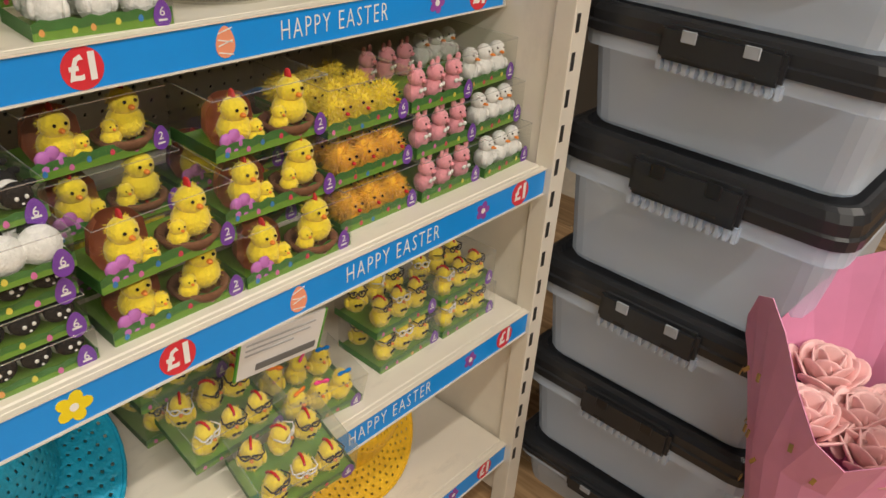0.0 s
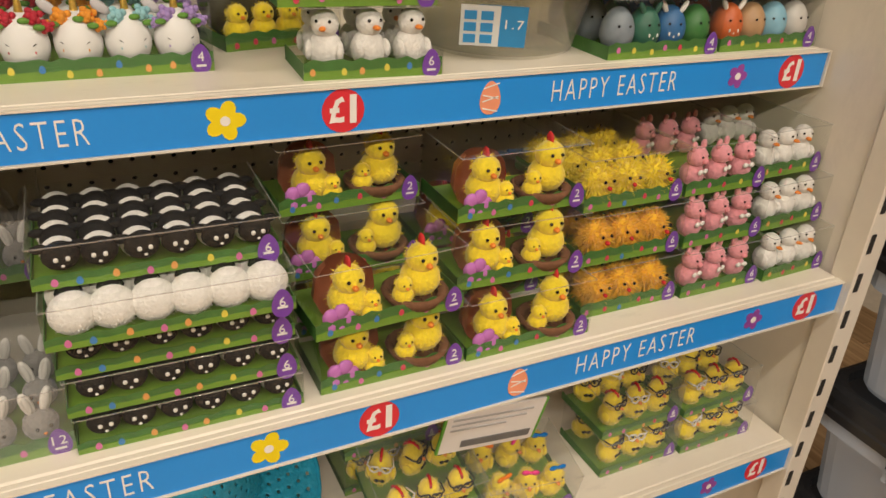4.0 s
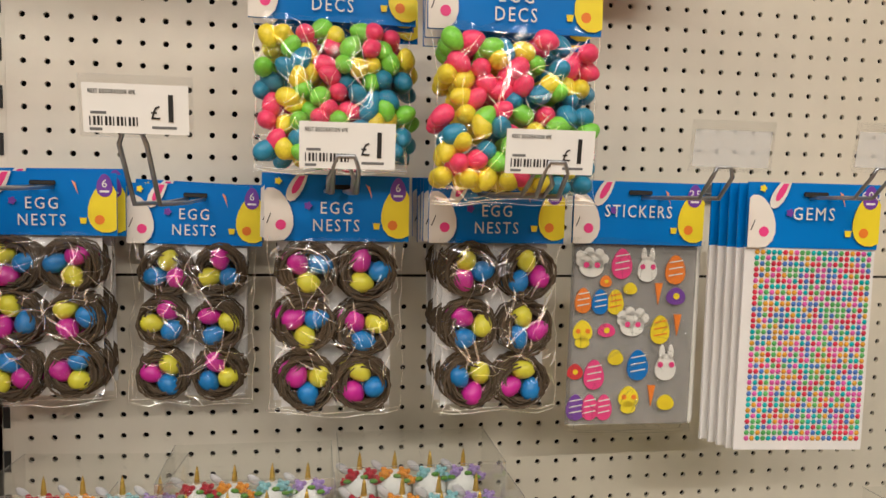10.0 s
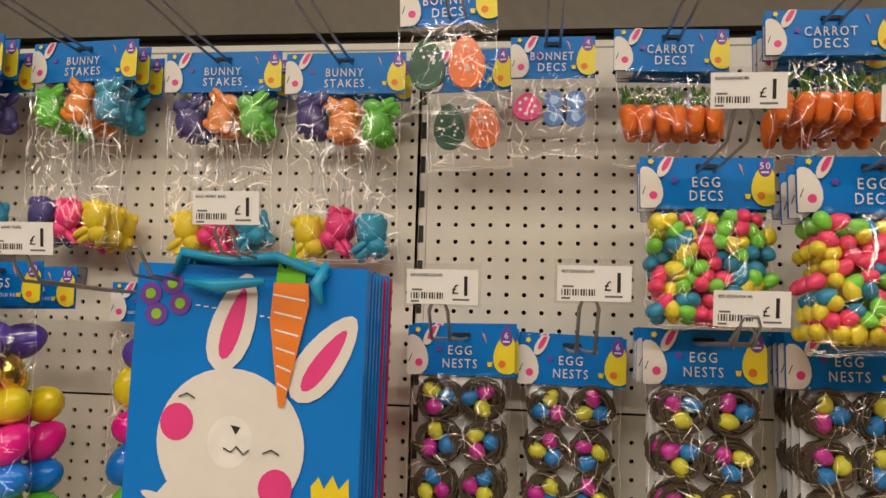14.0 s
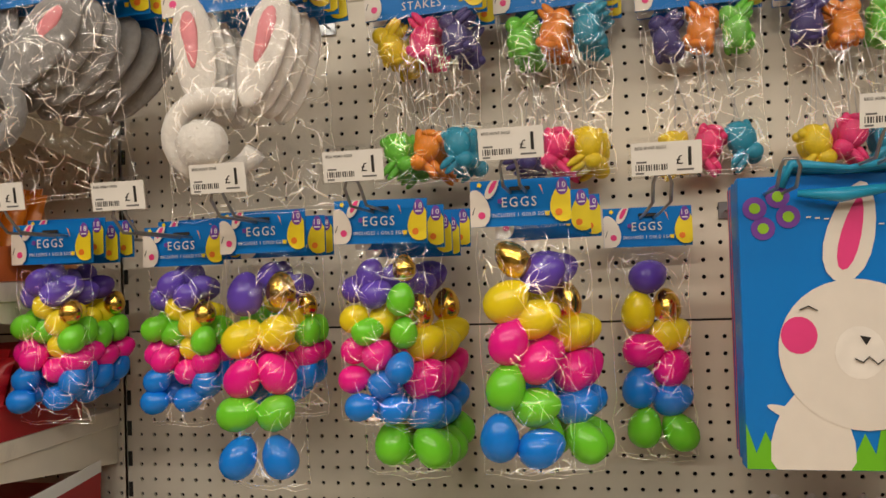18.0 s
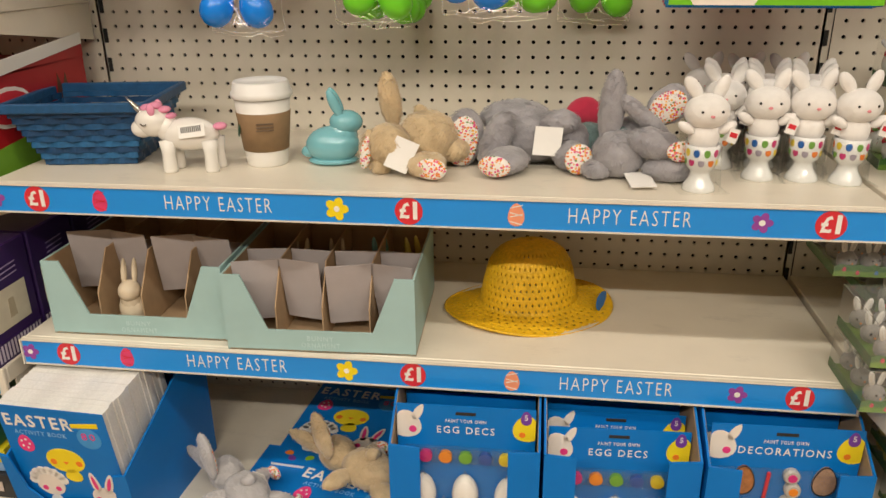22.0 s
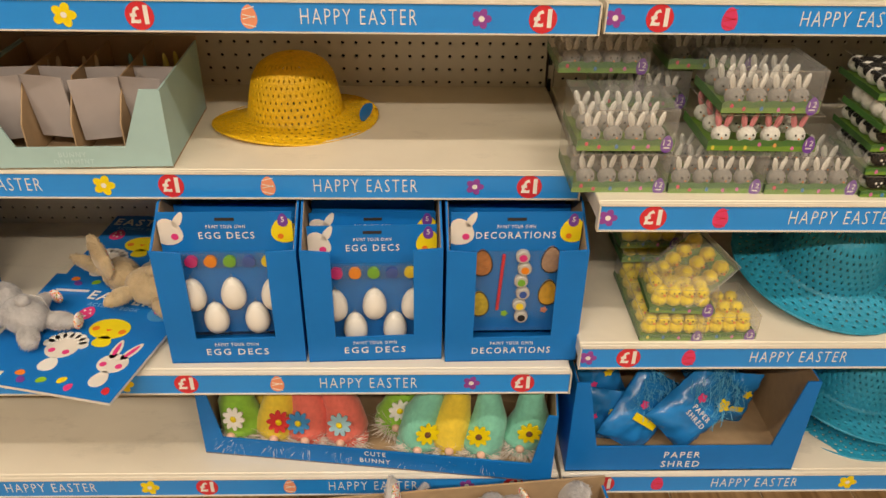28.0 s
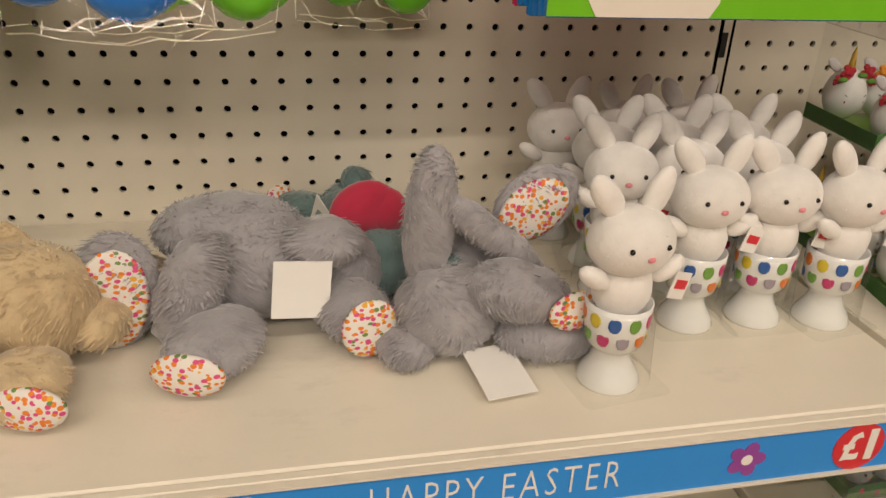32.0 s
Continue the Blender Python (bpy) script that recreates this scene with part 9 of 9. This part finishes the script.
for k, (px, py) in enumerate(((-0.20, 0.10), (-0.06, 0.09), (0.0, 0.05), (0.10, 0.11), (0.18, 0.11), (-0.13, 0.12))):
    base = pose(1.007, -0.762, 0.0, 0, 0, 5.4)
    plush(base @ pose(px, py, 0.012, 0, 0, 60 * k), "tan" if px < 0 else "grey", "plush bunny at the bottom of a box", "lie", 0.95)
tg = thing("round_swing_tag", pose(0.775, -0.655, 0.252, -30, 10, 0), "white round card tag of a soft toy", "tag")
part("tag_card", outline(ring(0, 0, 0.026, 0.018, 20), -0.0005, 0.0005), TAG, tg)

# ---- the chocolate bay beyond ----
CHOC = {n: mat("wrap_" + n, c, r, var=0.15, scale=18, bump=0.35, bump_scale=30) for n, c, r in (("purple", (0.045, 0.012, 0.11), 0.28), ("orange", (0.78, 0.22, 0.01), 0.28), ("red", (0.42, 0.01, 0.018), 0.28))}
CARTP, CARTO, CARTR = mat("carton_purple", (0.035, 0.012, 0.095), 0.4, var=0.08), mat("carton_orange", (0.52, 0.12, 0.02), 0.45, var=0.08), mat("carton_red", (0.38, 0.01, 0.015), 0.42, var=0.08)


def sweet_bags(z, yf, x1, bags, tray, label, bh, marks):
    t = thing("sweet_tray", pose(x1 - 0.16, yf, z), label + " in an open card tray", "sweet tray", "sweet trays")
    part("tray_floor", box(-0.16, 0, 0, 0.16, 0.24, 0.003), tray, t)
    part("tray_front", box(-0.16, 0, 0.003, 0.16, 0.003, 0.040), tray, t)
    part("tray_side", side_plate(0.157, [(0.003, 0.003), (0.003, 0.042), (0.12, 0.050), (0.24, 0.075), (0.24, 0.003)]), tray, t)
    part("tray_side", side_plate(-0.16, [(0.003, 0.003), (0.003, 0.042), (0.12, 0.050), (0.24, 0.075), (0.24, 0.003)]), tray, t)
    part("front_print", box(-0.02, -0.0012, 0.012, 0.05, -0.0004, 0.028), mat("print_pale", (0.62, 0.52, 0.46), 0.5), t)
    rnd = random.Random(int(z * 100))
    for k in range(10):
        i, j = k % 2, k // 2
        g = thing("sweet_bag", pose(x1 - 0.235 + 0.145 * i + rnd.uniform(-0.008, 0.008), yf + 0.030 + 0.040 * j, z + 0.004 + bh / 2, rnd.uniform(-22, -6), rnd.uniform(-7, 7), rnd.uniform(-8, 8)), label, "sweet bag", label)
        b = pillow(0.140, 0.040, bh, k + int(z * 10), 0.004)
        part("foil", b, bags, g, smooth=True)
        part("crimp", box(-0.058, -0.001, bh / 2 - 0.008, 0.058, 0.001, bh / 2 + 0.010), bags, g)
        for pts, m in marks:
            flat("printed_mark", pts, -0.0222 - 0.0007 * marks.index((pts, m)), m, g, 0.0006)


YB = mat("burst_yellow", (0.80, 0.60, 0.03), 0.4)
sweet_bags(1.6455, -0.325, -0.03, CHOC["purple"], CARTP, "purple and yellow bags of chocolate eggs", 0.150, (([((0.060 if k % 2 else 0.042) * math.cos(k * math.pi / 13), 0.004 + (0.042 if k % 2 else 0.026) * math.sin(k * math.pi / 13)) for k in range(26)], YB), (ring(0.0, 0.004, 0.030, 0.010, 14), BLACK), ([(-0.05, -0.060), (0.05, -0.060), (0.045, -0.035), (-0.045, -0.035)], CHOC["red"])))
sweet_bags(1.3805, -0.335, -0.015, CHOC["orange"], CARTO, "orange bags of mini chocolate eggs", 0.125, ((ring(-0.005, 0.012, 0.042, 0.014, 16), mat("print_brown", (0.10, 0.02, 0.01), 0.4)), ([(-0.035, -0.035), (0.035, -0.035), (0.03, -0.015), (-0.03, -0.015)], YB)))
sweet_bags(1.1665, -0.335, -0.015, CHOC["red"], CARTR, "red bags of small chocolate bunnies", 0.110, ((ring(-0.01, 0.005, 0.036, 0.018, 16), WHITE), (ring(-0.01, 0.005, 0.033, 0.015, 16), CHOC["red"]), ([(0.012, -0.045), (0.045, -0.045), (0.04, -0.02), (0.01, -0.02)], LIME)))

rc = thing("chocolate_carton", pose(-0.170, -0.335, 0.9055, 0, 0, 0), "red display carton of bunny chocolates with green grass print", "display carton")
part("body", box(-0.16, 0, 0, 0.155, 0.28, 0.150), CARTR, rc)
part("white_band", side_plate(0.1552, [(0.0, 0.140), (0.28, 0.170), (0.28, 0.188), (0.0, 0.162)], 0.002), WHITE, rc)
part("red_top", side_plate(0.1550, [(0.0, 0.150), (0.28, 0.150), (0.28, 0.172), (0.0, 0.145)], 0.0012), CARTR, rc)
part("grass_band", side_plate(0.1552, [(0.0, 0.0), (0.28, 0.0), (0.28, 0.055), (0.2, 0.040), (0.1, 0.052), (0.0, 0.042)], 0.001), mat("carton_grass", (0.16, 0.36, 0.03), 0.45, var=0.1), rc)
part("round_mark", side_plate(0.1552, [(0.075 + 0.055 * math.cos(a), 0.100 + 0.030 * math.sin(a)) for a in [q * 0.3927 for q in range(16)]], 0.001), WHITE, rc)
part("round_mark", side_plate(0.1564, [(0.075 + 0.049 * math.cos(a), 0.100 + 0.024 * math.sin(a)) for a in [q * 0.3927 for q in range(16)]], 0.001), RED, rc)
part("bunny_print", side_plate(0.1552, [(0.19, 0.040), (0.225, 0.040), (0.228, 0.085), (0.222, 0.130), (0.210, 0.105), (0.200, 0.132), (0.192, 0.085)], 0.001), mat("print_chocolate", (0.10, 0.035, 0.015), 0.5), rc)

for k in range(3):
    pb = thing("chocolate_box", pose(-0.100, -0.395 + 0.118 * k, 0.6405), "purple chocolate egg carton with a cream label", "chocolate box", "purple cartons")
    part("body", box(-0.075, 0, 0, 0.078, 0.112, 0.175, 0.002), CARTP, pb)
    part("label", side_plate(0.0785, [(0.016, 0.048), (0.092, 0.048), (0.092, 0.110), (0.016, 0.110)], 0.0008), mat("label_cream", (0.60, 0.55, 0.44), 0.5, var=0.1), pb)
    part("label_print", side_plate(0.0794, [(0.046, 0.062), (0.062, 0.062), (0.060, 0.092), (0.048, 0.092)], 0.0006), mat("label_print", (0.42, 0.36, 0.26), 0.5), pb)
    for q in range(3):
        part("print_line", side_plate(0.0785, [(0.040, 0.124 + 0.008 * q), (0.080, 0.126 + 0.008 * q), (0.080, 0.128 + 0.008 * q), (0.040, 0.126 + 0.008 * q)], 0.0006), mat("print_lilac", (0.30, 0.24, 0.45), 0.5), pb)
    part("tray_edge", side_plate(0.0785, [(0.0, 0.0), (0.112, 0.0), (0.112, 0.034), (0.0, 0.034)], 0.0012), CARTP, pb)
    for q in range(14):
        part("bar", side_plate(0.0798, [(0.004 + 0.0075 * q, 0.004), (0.008 + 0.0075 * q, 0.004), (0.008 + 0.0075 * q, 0.030), (0.004 + 0.0075 * q, 0.030)], 0.0005), mat("print_lilac_pale", (0.55, 0.50, 0.60), 0.5), pb)

for k, (m, h, dx) in enumerate(((mat("game_black", (0.02, 0.02, 0.022), 0.3), 0.045, 0.0), (mat("game_blue", (0.22, 0.38, 0.62), 0.35), 0.016, -0.015), (mat("game_yellow", (0.68, 0.58, 0.02), 0.35), 0.026, -0.02), (mat("game_green", (0.03, 0.15, 0.06), 0.35), 0.045, -0.03))):
    zz = 0.396 + (0, 0.046, 0.063, 0.090)[k]
    gb = thing("game_box", pose(-0.140 + dx, -0.39, zz, 0, 0, (-2, 4, 3, 1)[k]), ("black boxed game on a shelf", "pale blue boxed game on a shelf", "yellow boxed game on a shelf", "green boxed game on a shelf")[k], "game box", "boxed games")
    part("body", box(-0.12, 0, 0, 0.10, 0.24, h, 0.001), m, gb)
    part("printed_mark", box(0.02, -0.0012, h * 0.3, 0.07, -0.0004, h * 0.7), mat("print_pale", (0.62, 0.52, 0.46), 0.5), gb)
lp = thing("lollipop_tray", pose(-0.160, -0.455, D_, 0, 0, 0), "yellow card tray of purple lollipop bags", "display tray")
YC_ = mat("carton_yellow", (0.72, 0.56, 0.01), 0.45, var=0.06)
part("floor_panel", box(-0.17, 0, 0, 0.165, 0.26, 0.003), YC_, lp)
part("front_panel", outline([(-0.17, 0), (0.165, 0), (0.165, 0.150), (0.130, 0.150), (0.115, 0.045), (-0.17, 0.045)], 0, 0.003), YC_, lp)
part("side_panel", side_plate(0.162, [(0.003, 0.003), (0.003, 0.150), (0.26, 0.150), (0.26, 0.003)]), YC_, lp)
part("back_panel", box(-0.17, 0.257, 0.003, 0.162, 0.26, 0.16), YC_, lp)
write("LOLLIPOPS", 0.026, BLACK, lp, 0.02, -0.0008, 0.022, 0.13)
part("side_word", letters("PET", 0.026), BLACK, lp, m=pose(0.1658, 0.06, 0.118, 0, 0, 90))
rnd = random.Random(9)
LOL = mat("lolly_film", (0.16, 0.05, 0.14), 0.2, var=0.6, scale=45, bump=0.6, bump_scale=40)
SPOT = mat("lolly_band", (0.55, 0.48, 0.06), 0.3, var=0.4, scale=70)
for k in range(8):
    g = thing("lollipop_bag", pose(-0.265 + 0.085 * (k % 4), -0.400 + 0.08 * (k // 4), D_ + 0.075 + 0.01 * (k % 3), -15, rnd.uniform(-10, 10), 0), "purple and yellow film bag of lollipops", "lollipop bag", "lollipop bags")
    b = pillow(0.095, 0.050, 0.140, k + 50, 0.006)
    part("film", b, LOL, g, smooth=True)
    part("band", box(-0.045, -0.022, 0.040, 0.045, 0.018, 0.066, 0.004), SPOT, g)

# ---- ceiling fittings, and the vinyl planks of the floor ----
GLOW = bpy.data.materials.new("tube_glow")
GLOW.use_nodes = True
GLOW.node_tree.nodes["Principled BSDF"].inputs["Emission Color"].default_value = (1.0, 0.93, 0.82, 1)
GLOW.node_tree.nodes["Principled BSDF"].inputs["Emission Strength"].default_value = 6
# One batten for each lamp, the added one at x 3.75 included.
for tx, ty in TUBES:
    f = thing("ceiling_light", pose(tx, ty, 2.86), "white fluorescent batten on the ceiling", "ceiling light", "ceiling lights")
    part("housing", box(-0.66, -0.06, 0.02, 0.66, 0.06, 0.14, 0.004), CREAM, f)
    part("diffuser", box(-0.63, -0.045, 0.0, 0.63, 0.045, 0.02, 0.003), GLOW, f)
PL = {}
for i in range(-8, 18):
    for j in range(4):
        x0 = 0.373 + 0.178 * i
        y1 = -0.40 + 0.92 - 0.92 * j + (0.0 if i % 2 == 0 or i == 1 else 0.0) + (0.46 if i % 3 == 2 else (0.23 if i % 3 == 1 and i > 1 else 0.0)) * (1 if i > 2 or i < -2 else 0)
        if y1 - 0.92 > 0.4:
            continue
        if "m" not in PL:
            o = part("plank", box(0.0016, -0.9184, -0.0038, 0.1764, -0.0016, 0.0, 0.0006), WOOD, floor, m=pose(x0, y1, 0))
            PL["m"] = o.data
        else:
            part("plank", PL["m"], None, floor, m=pose(x0, y1, 0))
far = bmesh.new()
for i in range(-30, 32):
    for j in range(-2, 6):
        x0, y1 = 0.373 + 0.178 * i, 0.52 - 0.92 * j + (0.46 if i % 3 == 2 else 0.23 if i % 3 == 1 else 0.0)
        if -8 <= i < 18 and 0 <= j < 4 or x0 < -4.9 or x0 + 0.178 > 5.9 or y1 > 0.5 or y1 - 0.92 < -4.9:
            continue
        box(x0 + 0.0016, y1 - 0.9184, -0.0038, x0 + 0.1764, y1 - 0.0016, -0.0006, bm=far)
fp = part("plank_field", far, WOOD, floor)
fp["kind"] = "stuff"
